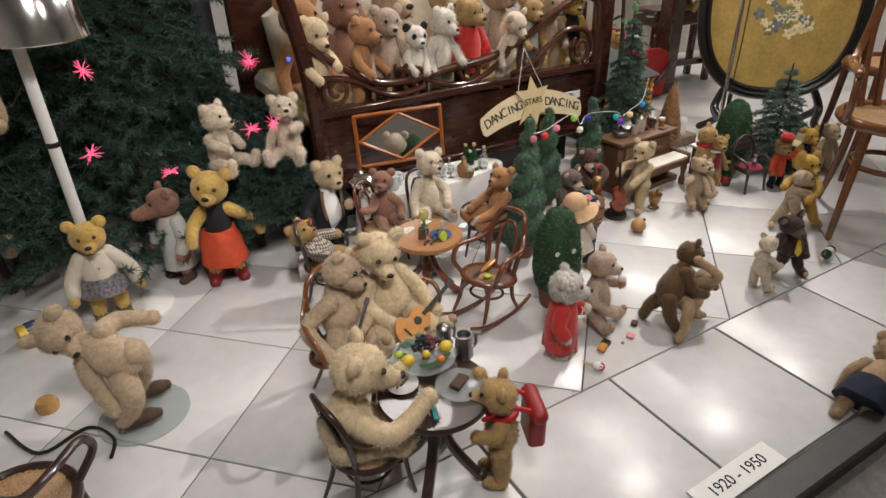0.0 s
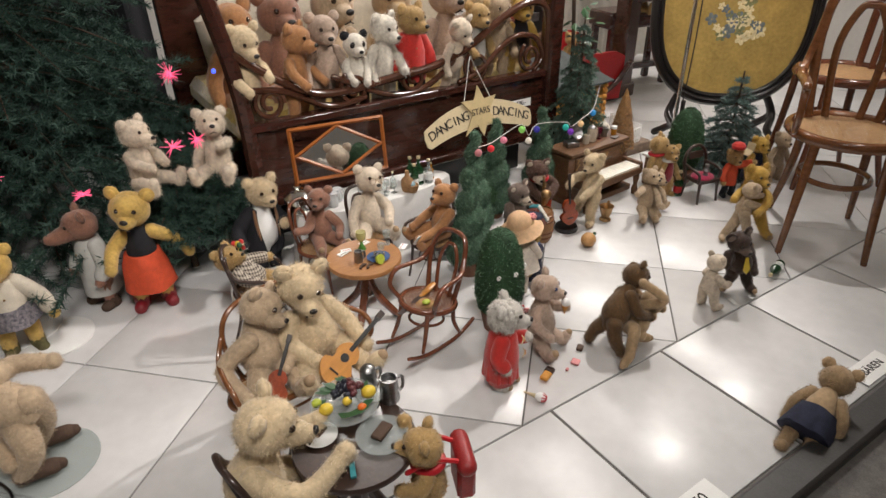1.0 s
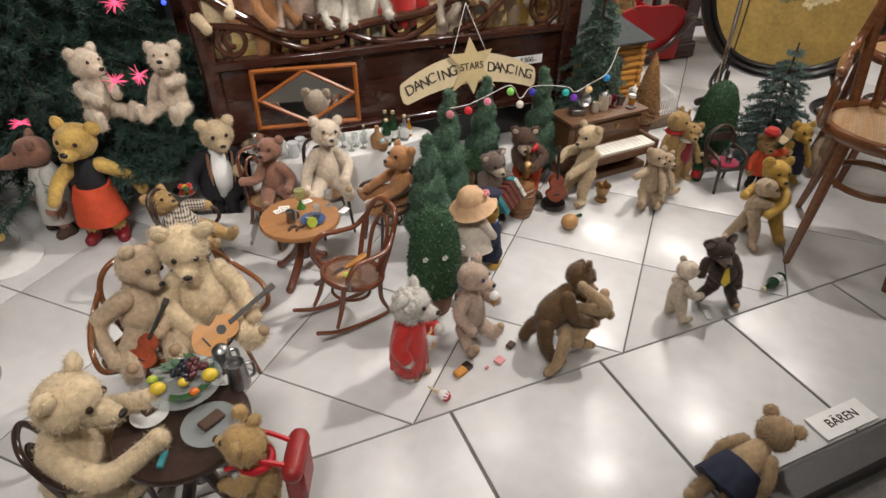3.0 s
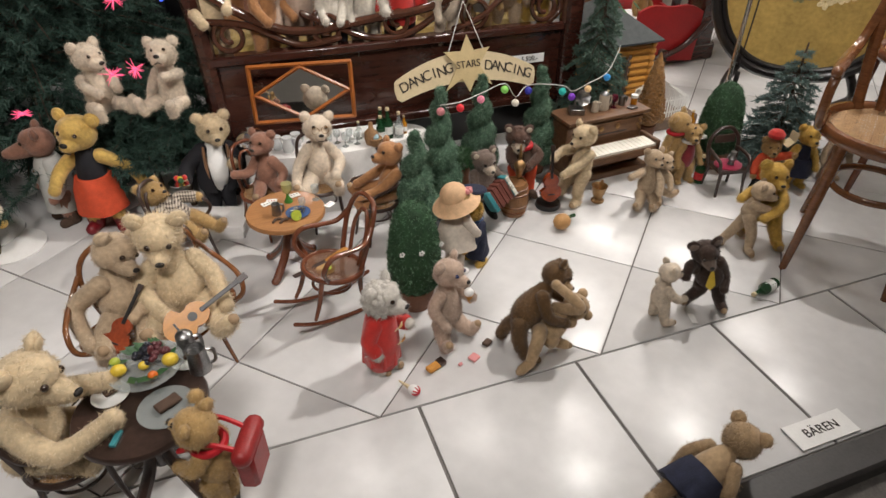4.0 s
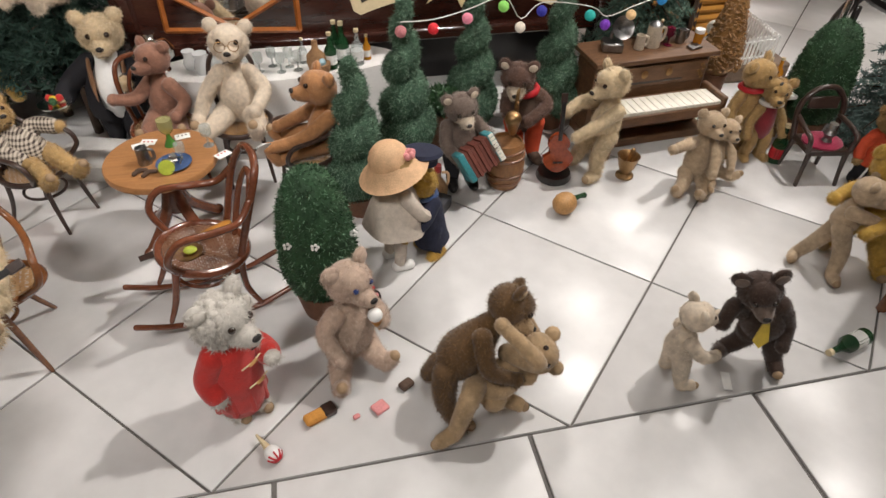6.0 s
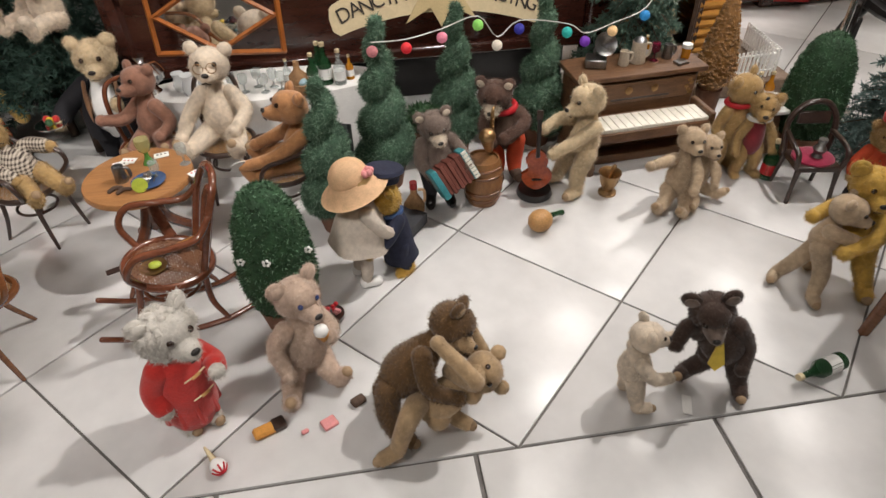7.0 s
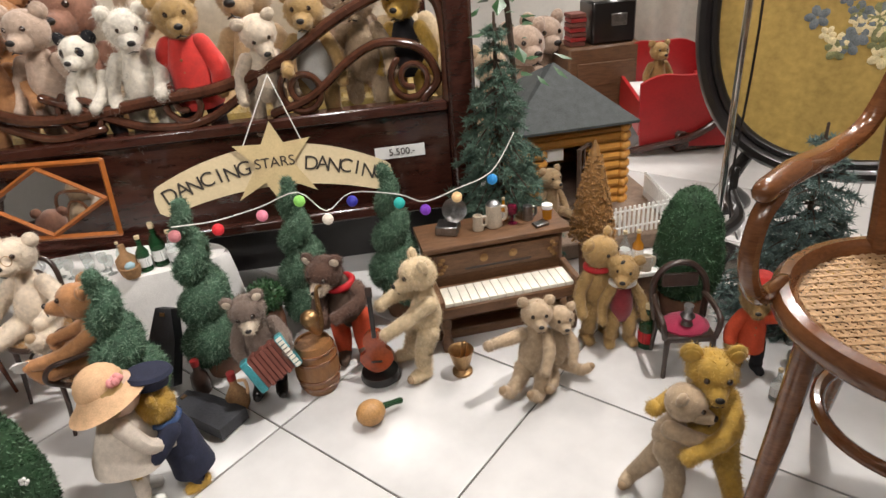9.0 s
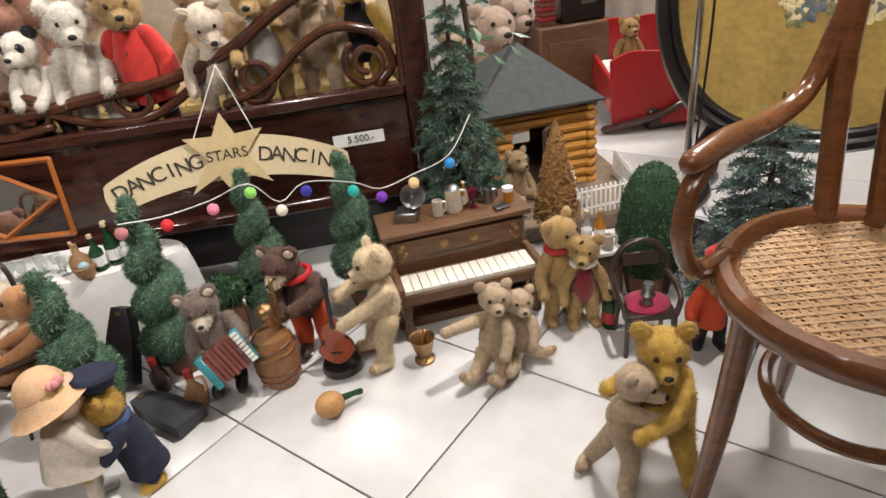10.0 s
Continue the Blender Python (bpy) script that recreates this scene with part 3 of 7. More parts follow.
def posed(label, size, f, hip, neck, head, face, arms, legs, up=(0, 0, 1), group="", muzzle=None, coat=None, vest=None, trousers=None,
          boots=None, scarf=None, shaggy=1.0, ears=1.0, fat=1.0, eye=None, density=1.3, snout=1.0, tongue=False, cuff=None, bulk=1.0, curl=False, jacket=None, lapel=None):
    """A jointed plush bear as one mesh, its joints given in the room; arms are (elbow, paw) and legs (knee, heel, toe) pairs."""
    g = Shape()
    F, mz, S = FUR[f], FUR[muzzle or f], size
    hip, neck, head = Vector(hip), Vector(neck), Vector(head)
    face, up = Vector(face).normalized(), Vector(up)
    side = up.cross(face).normalized()
    up = face.cross(side).normalized()
    axis = (neck - hip).normalized()
    across = (side - axis * side.dot(axis)).normalized()
    # trunk, swollen at the belly
    body = vest or F
    n = 8
    prof = [0.060, 0.100, 0.118, 0.121, 0.114, 0.100, 0.083, 0.062]
    g.tube([hip + (neck - hip) * (k / (n - 1)) for k in range(n)], [S * fat * q for q in prof], body, seg=16, nap=not (vest or coat), smooth=1)
    # head
    R = Matrix((face, side, up)).transposed().to_4x4()
    g.x = Matrix.Translation(head) @ R @ Matrix.Scale(S * bulk * 0.92, 4)
    ears *= 0.88
    g.ell((-0.005, 0, 0), (0.118, 0.128, 0.116), F, True, seg=18, ring=12)
    g.ell((0.035, 0, 0.03), (0.095, 0.098, 0.088), F, True)
    g.tube([(0.06, 0, -0.025), (0.12 * snout, 0, -0.036), (0.158 * snout, 0, -0.036)], [0.082, 0.058, 0.042], mz, nap=True)
    nx = 0.19 * snout
    g.ell((nx, 0, -0.018), (0.015, 0.024, 0.016), M["nose"])
    g.tube([(nx - 0.003, 0.0, -0.04), (nx - 0.006, 0, -0.066), (nx - 0.02, 0.026, -0.078)], 0.004, M["nose"], seg=5, smooth=3)
    g.tube([(nx - 0.006, 0, -0.066), (nx - 0.02, -0.026, -0.078)], 0.004, M["nose"], seg=5)
    if tongue:
        g.ell((nx - 0.012, 0, -0.088), (0.016, 0.016, 0.012), M["redstrap"], seg=8, ring=6)
    if curl:
        for k in range(70):
            d = Vector(RNG.normal(0, 1, 3)).normalized()
            if d.x < 0.55:
                g.ell(Vector((d.x * 0.112, d.y * 0.122, d.z * 0.110)), 0.026, F, True, seg=7, ring=5)
    for sgn in (1, -1):
        g.ell((0.113, sgn * 0.051, 0.036), 0.0175, eye or M["eye"], seg=9, ring=7)
        g.ell((-0.02, sgn * 0.104, 0.098), (0.028, 0.055 * ears, 0.056 * ears), F, True, rot=(sgn * -32, 0, sgn * 14))
        g.ell((0.004, sgn * 0.105, 0.098), (0.013, 0.038 * ears, 0.039 * ears), mz, False, rot=(sgn * -32, 0, sgn * 14))
    g.x = Matrix.Identity(4)
    if scarf:
        ring = axis.cross(across)
        g.tube([neck + (across * math.cos(a) + ring * math.sin(a)) * 0.088 * S for a in np.linspace(0, 2 * math.pi, 11)[:-1]], 0.024 * S, scarf, smooth=3, loop=True)
    sleeve = coat or cuff
    for sgn, (elbow, paw) in zip((1, -1), arms):
        sh = neck - axis * 0.045 * S + across * sgn * 0.095 * S * fat
        elbow, paw = Vector(elbow), Vector(paw)
        g.tube([sh, elbow, paw], [0.056 * S, 0.048 * S, 0.036 * S], F, nap=not sleeve, seg=10)
        g.ell(paw, 0.041 * S, F, True)
        if sleeve:
            g.tube([sh - (elbow - sh) * 0.1, elbow, elbow * 0.25 + paw * 0.75], [0.066 * S, 0.060 * S, 0.056 * S], sleeve, seg=11)
    for sgn, (knee, heel, toe) in zip((1, -1), legs):
        hp = hip + axis * 0.03 * S + across * sgn * 0.075 * S * fat
        knee, heel, toe = Vector(knee), Vector(heel), Vector(toe)
        g.tube([hp, knee, heel], [0.073 * S, 0.060 * S, 0.044 * S], trousers or F, nap=not trousers, seg=10)
        g.tube([heel, toe], [0.046 * S, 0.042 * S], boots or F, nap=not boots, seg=10)
        d = (toe - heel).normalized()
        g.ell(toe + d * 0.030 * S, 0.030 * S, M["pad"] if not boots else boots, seg=10, ring=6)
    if coat:
        low = Vector((hip.x, hip.y, min(v[2] for _, v, _ in legs) + 0.02))
        pts = [low, low * 0.72 + hip * 0.28, hip + axis * 0.02, hip * 0.5 + neck * 0.5, neck - axis * 0.02 * S, neck + axis * 0.02 * S]
        g.tube(pts, [0.128 * S, 0.136 * S, 0.136 * S, 0.128 * S, 0.108 * S, 0.086 * S], coat, seg=26, smooth=4)
        for k in range(9):
            a = 2 * math.pi * k / 9 + 0.3
            o = across * math.cos(a) + Vector((0, 0, 1)).cross(across) * math.sin(a)
            g.tube([low + o * 0.125 * S, hip + o * 0.121 * S, hip * 0.6 + neck * 0.4 + o * 0.108 * S], [0.022 * S, 0.018 * S, 0.010 * S], coat, seg=8)
    if jacket:
        fwd = across.cross(axis)
        levels = [(-0.04, 0.135), (0.12, 0.142), (0.4, 0.138), (0.7, 0.122), (0.92, 0.098), (1.03, 0.075)]
        rings = []
        for grow in (1.0, 1.06):
            for u, r_ in (levels if grow == 1.0 else levels[::-1]):
                gap = 14 + 30 * u
                c = hip + (neck - hip) * u
                rings.append([c + (fwd * math.cos(a) + across * math.sin(a)) * r_ * S * fat * grow for a in np.linspace(radians(gap), radians(360 - gap), 22)])
        g.grid(rings, jacket, close=False)
        for sgn in (1, -1):
            g.tube([hip + (neck - hip) * u + (fwd * math.cos(radians(20 + 30 * u)) + across * sgn * math.sin(radians(20 + 30 * u))) * (0.148 - 0.06 * max(0, u - 0.3)) * S * fat for u in (0.35, 0.6, 0.85, 1.02)], [0.006 * S, 0.028 * S, 0.026 * S, 0.02 * S], lapel or jacket, seg=8, flat=0.5)
    base = Vector((hip.x, hip.y, 0))
    g.v = [q - np.array(base) for q in g.v]
    near = int(13000 * density)
    g.fibres(near, 0.0070 * shaggy * (S / 0.3) ** 0.5, 0.00055 * (0.6 + 0.4 * shaggy), droop=0.5, lay=1.0)
    g.fibres(near // 4, 0.0072 * shaggy * (S / 0.3) ** 0.5, 0.00045, droop=0.5, lay=1.0, m=TIP[f])
    return solid("teddy_bear", label, "teddy bear", g, pose(*base), group)

# ---- furniture of the little cafe ----


def cane(r, zc, m, step, w=0.0012, square=False):
    """A woven cane disc: strands in four directions."""
    g = Shape()
    for ang, lift in ((0, 0), (90, 0.0008), (45, 0.0016), (135, 0.0024)):
        k = int(r / step)
        for i in range(-k, k + 1):
            o = i * step * (1 if ang % 90 == 0 else 1.0)
            hl = math.sqrt(max(r * r - o * o, 0))
            if hl < step:
                continue
            for off in ((-0.22 * step, 0.22 * step) if ang % 90 == 0 else (0,)):
                a = radians(ang)
                pts = [(-hl, o + off - w), (hl, o + off - w), (hl, o + off + w), (-hl, o + off + w)]
                g.add([(px * math.cos(a) - py * math.sin(a), px * math.sin(a) + py * math.cos(a), zc + lift) for px, py in pts], [(0, 1, 2, 3)], m)
    return g


def chair(label, m, s, wood, arms=False, width=1.0, hoop=1.0, group="", real=False, rockers=False, cane_m=None, plain=False):
    """Bentwood chair; s is its seat height. It faces +x."""
    t = thing("bentwood_chair", label, "chair", m, group)
    r = (0.50 if not rockers else 0.58) * s if not real else 0.176
    bar = (0.054 if rockers else 0.042) * s if not real else 0.016
    W = width
    g = Shape()
    ring = [(r * math.cos(a), W * r * math.sin(a), s) for a in np.linspace(0, 2 * math.pi, 17)[:-1]]
    g.tube(ring, bar * 1.15, wood, loop=True, smooth=3)
    part("seat_frame", g, t)
    c = cane(r, s + 0.001, cane_m or M["cane"], 0.0148 if real else 0.0085, 0.0023 if real else 0.0011)
    c.v = [q * np.array((1, W, 1)) for q in c.v]
    if plain:
        c = Shape()
        c.lathe([(r * 0.98, s - 0.004), (r * 0.98, s + 0.002)], M["cane"], seg=20, sq=(1, W))
    tagged(part("cane_seat", c, t, "woven cane seat"), kind="stuff")
    back = 1.08 * s * hoop if not real else 0.46
    for sgn in (1, -1):
        g = Shape()
        g.tube([(0.75 * r, sgn * 0.6 * r * W, s), (0.82 * r, sgn * 0.66 * r * W, s * 0.5), (0.98 * r, sgn * 0.74 * r * W, 0.0 if not rockers else 0.16 * s)], [bar, bar * 0.9, bar * 0.65], wood)
        part("leg", g, t)
        g = Shape()
        g.tube([(-0.72 * r, sgn * 0.6 * r * W, s), (-0.82 * r, sgn * 0.66 * r * W, s * 0.5), (-1.15 * r, sgn * 0.78 * r * W, 0.0 if not rockers else 0.16 * s)], [bar, bar * 0.9, bar * 0.65], wood)
        part("leg", g, t)
    g = Shape()
    g.tube([(-0.72 * r, -0.62 * r * W, s), (-0.9 * r, -0.75 * r * W, s + back * 0.6), (-1.1 * r, -0.55 * r * W, s + back * 0.93), (-1.18 * r, 0, s + back), (-1.1 * r, 0.55 * r * W, s + back * 0.93), (-0.9 * r, 0.75 * r * W, s + back * 0.6), (-0.72 * r, 0.62 * r * W, s)], bar, wood)
    part("back_hoop", g, t)
    g = Shape()
    g.tube([(-0.82 * r, -0.3 * r * W, s), (-0.98 * r, -0.4 * r * W, s + back * 0.5), (-1.08 * r, -0.2 * r * W, s + back * 0.76), (-1.1 * r, 0, s + back * 0.8), (-1.08 * r, 0.2 * r * W, s + back * 0.76), (-0.98 * r, 0.4 * r * W, s + back * 0.5), (-0.82 * r, 0.3 * r * W, s)], bar * 0.8, wood)
    part("inner_hoop", g, t)
    g = Shape()
    g.tube([(0.66 * r * math.cos(a), 0.62 * r * W * math.sin(a), s * 0.6) for a in np.linspace(0, 2 * math.pi, 13)[:-1]], bar * 0.6, wood, loop=True, smooth=3)
    part("stretcher_ring", g, t)
    if arms:
        for sgn in (1, -1):
            g = Shape()
            if real:
                g.tube([(0.30 * r, sgn * 0.97 * r, s + 0.01), (0.68 * r, sgn * 1.0 * r, s + 0.018), (0.92 * r, sgn * 1.02 * r, s + 0.075), (0.88 * r, sgn * 1.02 * r, s + 0.135), (0.70 * r, sgn * 1.0 * r, s + 0.162)], [0.012, 0.012, 0.012, 0.012, 0.013], wood)
                part("arm_support", g, t)
                g = Shape()
                g.tube([(0.88 * r, sgn * 1.02 * r, s + 0.172), (0.4 * r, sgn * 1.0 * r, s + 0.172), (-0.3 * r, sgn * 0.98 * r, s + 0.160), (-0.72 * r, sgn * 0.9 * r, s + 0.182), (-0.86 * r, sgn * 0.8 * r, s + 0.27), (-0.95 * r, sgn * 0.72 * r, s + 0.38)], [0.014, 0.0165, 0.0155, 0.0135, 0.013, 0.012], wood)
                part("armrest", g, t)
                continue
            g.tube([(0.6 * r, sgn * 0.8 * r * W, s), (0.95 * r, sgn * 1.05 * r * W, s + back * 0.22), (0.7 * r, sgn * 1.08 * r * W, s + back * 0.43), (0, sgn * 1.02 * r * W, s + back * 0.46), (-0.6 * r, sgn * 0.92 * r * W, s + back * 0.5), (-0.92 * r, sgn * 0.76 * r * W, s + back * 0.68)], bar * 0.95, wood)
            part("armrest", g, t)
    if rockers:
        for sgn in (1, -1):
            g = Shape()
            g.tube([(1.75 * r, sgn * 0.75 * r * W, 0.2 * s), (0.95 * r, sgn * 0.75 * r * W, 0.06 * s), (0, sgn * 0.75 * r * W, 0.03 * s), (-1.1 * r, sgn * 0.75 * r * W, 0.09 * s), (-2.0 * r, sgn * 0.75 * r * W, 0.32 * s)], bar * 0.8, wood)
            part("rocker", g, t)
    return t


def round_table(label, m, r, h, top, leg):
    t = thing("round_table", label, "table", m)
    g = Shape()
    g.lathe([(r * 0.95, h - 0.016), (r, h - 0.012), (r, h - 0.003), (r * 0.98, h)], top, seg=36)
    part("tabletop", g, t)
    g = Shape()
    g.lathe([(r * 0.16, h * 0.35), (r * 0.2, h * 0.5), (r * 0.12, h * 0.7), (r * 0.3, h - 0.014)], leg)
    part("column", g, t)
    for k in range(4):
        a = radians(45 + 90 * k)
        g = Shape()
        g.tube([(0.1 * r * math.cos(a), 0.1 * r * math.sin(a), h * 0.6), (0.3 * r * math.cos(a), 0.3 * r * math.sin(a), h * 0.35), (0.72 * r * math.cos(a), 0.72 * r * math.sin(a), 0.02), (0.85 * r * math.cos(a), 0.85 * r * math.sin(a), 0.012)], 0.012, leg)
        part("leg", g, t)
    return t


def vessel(name, label, category, profile, m, x, y, z, extra=None, rot=(0, 0, 0), handle=None):
    """A turned vessel with an optional handle."""
    t = thing(name, label, category, pose(x, y, z, *rot))
    g = Shape()
    g.lathe(profile, m, seg=18)
    part("body", g, t)
    if handle:
        hm, hr, z0, z1, out = handle
        g = Shape()
        g.tube([(hr, 0, z1), (hr + out, 0, z1 * 0.9 + z0 * 0.1), (hr + out, 0, z0 * 0.8 + z1 * 0.2), (hr, 0, z0)], 0.0035, hm, seg=7)
        part("handle", g, t)
    if extra:
        for nm, pr, mm in extra:
            g = Shape()
            g.lathe(pr, mm, seg=14)
            part(nm, g, t)
    return t


def bottle(x, y, z, h, m, label="small glass bottle", r=None, rot=(0, 0, 0), band="white"):
    r = r or h * 0.17
    return vessel("bottle", label, "bottle", [(r * 0.8, 0), (r, 0.01 * h), (r, 0.55 * h), (r * 0.4, 0.72 * h), (r * 0.32, 0.95 * h), (r * 0.36, h)], m, x, y, z,
                  [("label", [(r * 1.02, 0.15 * h), (r * 1.02, 0.42 * h)], M[band]), ("stopper", [(r * 0.4, 0.95 * h), (r * 0.4, 1.04 * h)], M["paper"])], rot)


def goblet(x, y, z, h, m):
    return vessel("wine_glass", "small stemmed drinking glass on the table", "glass", [(h * 0.25, 0), (h * 0.05, 0.04 * h), (h * 0.05, 0.42 * h), (h * 0.22, 0.55 * h), (h * 0.26, 0.8 * h), (h * 0.24, h)], m, x, y, z)


def mug(x, y, z, h, m, label, lid=None):
    r = h * 0.36
    return vessel("tankard", label, "mug", [(r, 0), (r * 1.05, 0.05 * h), (r * 0.95, 0.5 * h), (r * 0.9, h), (r * 0.78, h), (r * 0.78, 0.8 * h)], m, x, y, z,
                  [("lid", [(r * 0.9, h), (r * 0.7, h * 1.1), (r * 0.1, h * 1.2)], lid)] if lid else None, handle=(m, r * 0.9, 0.2 * h, 0.85 * h, r * 0.6))


# ---- greenery ----


def topiary_spiral(x, y, h, r, turns, tilt=0, yaw=0):
    t = thing("spiral_topiary", "green artificial spiral topiary in a small pot", "plant", pose(x, y, 0, tilt, 0, yaw), "spiral topiaries")
    g = Shape()
    g.lathe([(r * 0.55, 0), (r * 0.7, 0.05), (r * 0.74, 0.055), (r * 0.66, 0.056)], M["pot"])
    part("pot", g, t, "brown pot")
    g = Shape()
    pts, rad = [], []
    n = int(turns * 7)
    for k in range(n + 1):
        u = k / n
        q = 1 - u * 0.82
        a = 2 * math.pi * turns * u
        pts.append((0.33 * r * q * math.cos(a), 0.33 * r * q * math.sin(a), 0.075 + (h - 0.09) * u))
        rad.append(r * (0.80 + 0.05 * math.sin(5.1 * k)) * q + 0.005)
    g.tube(pts, rad, M["spiral"], seg=12, nap=True, smooth=2)
    g.fibres(17000, 0.0105, 0.0011, droop=0.05, lay=1.5)
    g.fibres(10000, 0.0118, 0.0010, droop=0.0, lay=1.6, m=M["spiraltip"])
    part("foliage", g, t)
    return t


def boxbush(x, y, h, r, label, leafm, blossoms=0):
    t = thing("round_topiary", label, "plant", pose(x, y, 0))
    g = Shape()
    g.lathe([(r * 0.62, 0), (r * 0.78, 0.06), (r * 0.8, 0.066), (r * 0.7, 0.067)], M["pot"])
    part("pot", g, t, "brown pot")
    g = Shape()
    g.lathe([(r * 0.5, 0.05), (r * 0.86, 0.075), (r, h * 0.38), (r * 0.98, h * 0.55), (r * 0.82, h * 0.78), (r * 0.5, h * 0.94), (r * 0.15, h * 0.99)], leafm, nap=True)
    g.fibres(15000, 0.0085, 0.0020, droop=0.0, lay=1.8)
    g.fibres(5000, 0.0095, 0.0018, droop=0.0, lay=1.8, m=M["greentip"])
    part("foliage", g, t)
    for k in range(blossoms):
        g = Shape()
        a = RNG.uniform(-2.6, 0.4)
        zz = h * RNG.uniform(0.6, 0.95)
        rr = r * (1.02 if zz < 0.7 * h else 0.75)
        for j in range(5):
            g.ell((rr * math.cos(a) + 0.005 * math.cos(j * 1.26), rr * math.sin(a), zz + 0.005 * math.sin(j * 1.26)), 0.003, M["white"], seg=6, ring=4)
        part("blossom", g, t, "tiny white blossom")
    return t


def fir(label, x, y, z, h, r, m, tiers, per, needle, name="fir_tree", droop=0.25, start=0.06, spread=1.0, nn=26, wide=0.09):
    """A conifer: trunk, limbs in whorls and twigs set with needles."""
    t = thing(name, label, "tree", pose(x, y, z))
    g = Shape()
    g.tube([(0, 0, 0), (0, 0, h * 0.5), (0, 0, h)], [0.02 * h + 0.004, 0.014 * h, 0.003], M["bark"])
    part("trunk", g, t)
    for i in range(tiers):
        u = i / tiers
        zz = h * (start + (1 - start) * u)
        R = r * (1 - u) ** 0.85 * spread + 0.01
        count = max(4, int(per * (1 - 0.6 * u)))
        for k in range(count):
            a = 2 * math.pi * k / count + i * 1.7 + RNG.uniform(-0.2, 0.2)
            RR = R * RNG.uniform(0.75, 1.08)
            p0 = np.array((0, 0, zz))
            p1 = np.array((RR * math.cos(a), RR * math.sin(a), zz - droop * RR + RNG.uniform(-0.02, 0.02) * h))
            pm = (p0 + p1) / 2 + np.array((0, 0, 0.07 * RR))
            g = Shape()
            g.tube([p0, pm, p1], [0.004 * h ** 0.5, 0.003 * h ** 0.5, 0.0012], M["bark"], seg=4, smooth=3)
            side = np.array((-math.sin(a), math.cos(a), 0))
            twigs = [(pm * 0.6 + p0 * 0.4, p1)]
            for s in (1, -1):
                for w in (0.3, 0.5, 0.7, 0.85):
                    b = p0 * (1 - w) ** 2 + 2 * pm * w * (1 - w) + p1 * w * w
                    e = b + ((p1 - p0) * 0.32 + s * side * RR * 0.36 + np.array((0, 0, RNG.uniform(-0.14, 0.04) * RR))) * (1.15 - w * 0.6)
                    twigs.append((b, e))
            tri = []
            for b, e in twigs:
                d = e - b
                n = max(10, int(nn * np.linalg.norm(d) / 0.05))
                base = b + d * RNG.random((n, 1))
                off = RNG.normal(0, 1, (n, 3)) + d / (np.linalg.norm(d) + 1e-9) * 0.9
                off /= np.linalg.norm(off, axis=1)[:, None]
                tip = base + off * needle * RNG.uniform(0.7, 1.2, (n, 1))
                sd = np.cross(off, RNG.normal(0, 1, (n, 3)))
                sd /= np.linalg.norm(sd, axis=1)[:, None] + 1e-9
                tri.append(np.stack([base - sd * needle * wide, base + sd * needle * wide, tip], 1).reshape(-1, 3))
            v = np.concatenate(tri)
            g.add(v, [(3 * q, 3 * q + 1, 3 * q + 2) for q in range(len(v) // 3)], m)
            part("branch", g, t)
    return t
# ---- the bed with its bears ----
YB = 1.13
bed = thing("bed", "dark mahogany bed with scrolled bentwood side rail", "bed", pose(0, YB, 0) @ Matrix.Diagonal((1, 1, 1.06, 1)))
g = Shape()
g.box((0.4, 0.03, 0.31), (1.26, 0.04, 0.23), M["mahog"], bev=0.08)
part("side_board", g, bed)
# Black sheet set back below the rail, painting the shade under the bed.
g = Shape()
g.box((0.4, 0.14, 0.088), (1.24, 0.02, 0.176), M["black"], bev=0.05)
part("base_board", g, bed, "black sheet standing for the dark space under the bed")
for zz, hh, pr in ((0.435, 0.03, 0.03), (0.185, 0.03, 0.025)):
    g = Shape()
    g.box((0.4, 0.01, zz), (1.26, 0.05, hh), M["mahog"], bev=0.2)
    part("rail", g, bed)
g = Shape()
g.tube([(-0.215, 0.01, 0), (-0.215, 0.01, 0.4), (-0.232, 0.01, 0.62), (-0.275, 0.01, 0.83), (-0.31, 0.01, 1.0)], 0.028, M["mahog"], seg=8)
part("post", g, bed)
g = Shape()
g.box((1.065, 0.01, 0.62), (0.07, 0.07, 1.24), M["mahog"], bev=0.15)
part("post", g, bed)
g = Shape()
g.tube([(-0.23, 0, 0.66), (-0.11, 0, 0.575), (0.02, 0, 0.51), (0.15, 0, 0.50), (0.3, 0, 0.515), (0.48, 0, 0.53), (0.64, 0, 0.575), (0.78, 0, 0.65), (0.92, 0, 0.70), (1.01, 0, 0.68), (1.035, 0, 0.60), (1.03, 0, 0.45)], 0.0145, M["mahog2"])
part("scroll_bar", g, bed)
for pts in ([(-0.2, 0, 0.55), (-0.08, 0, 0.53), (0.03, 0, 0.475), (0.1, 0, 0.458), (0.2, 0, 0.47)],
            [(0.09, 0, 0.55), (0.2, 0, 0.50), (0.3, 0, 0.462), (0.42, 0, 0.458), (0.52, 0, 0.50), (0.6, 0, 0.56)],
            [(0.6, 0, 0.46), (0.7, 0, 0.49), (0.8, 0, 0.56), (0.88, 0, 0.59), (0.97, 0, 0.57), (1.01, 0, 0.50), (0.97, 0, 0.455)]):
    g = Shape()
    g.tube(pts, 0.011, M["mahog2"])
    part("scroll_bar", g, bed)
for cx, rr in ((-0.135, 0.052), (0.165, 0.055), (0.40, 0.05), (0.68, 0.058), (0.945, 0.055)):
    g = Shape()
    g.tube([(cx + (rr - 0.0022 * k) * math.cos(k * 0.55 + 2.2), 0.0, 0.505 + (rr - 0.0022 * k) * math.sin(k * 0.55 + 2.2)) for k in range(17)], 0.0085, M["mahog2"], smooth=2)
    part("scroll", g, bed)
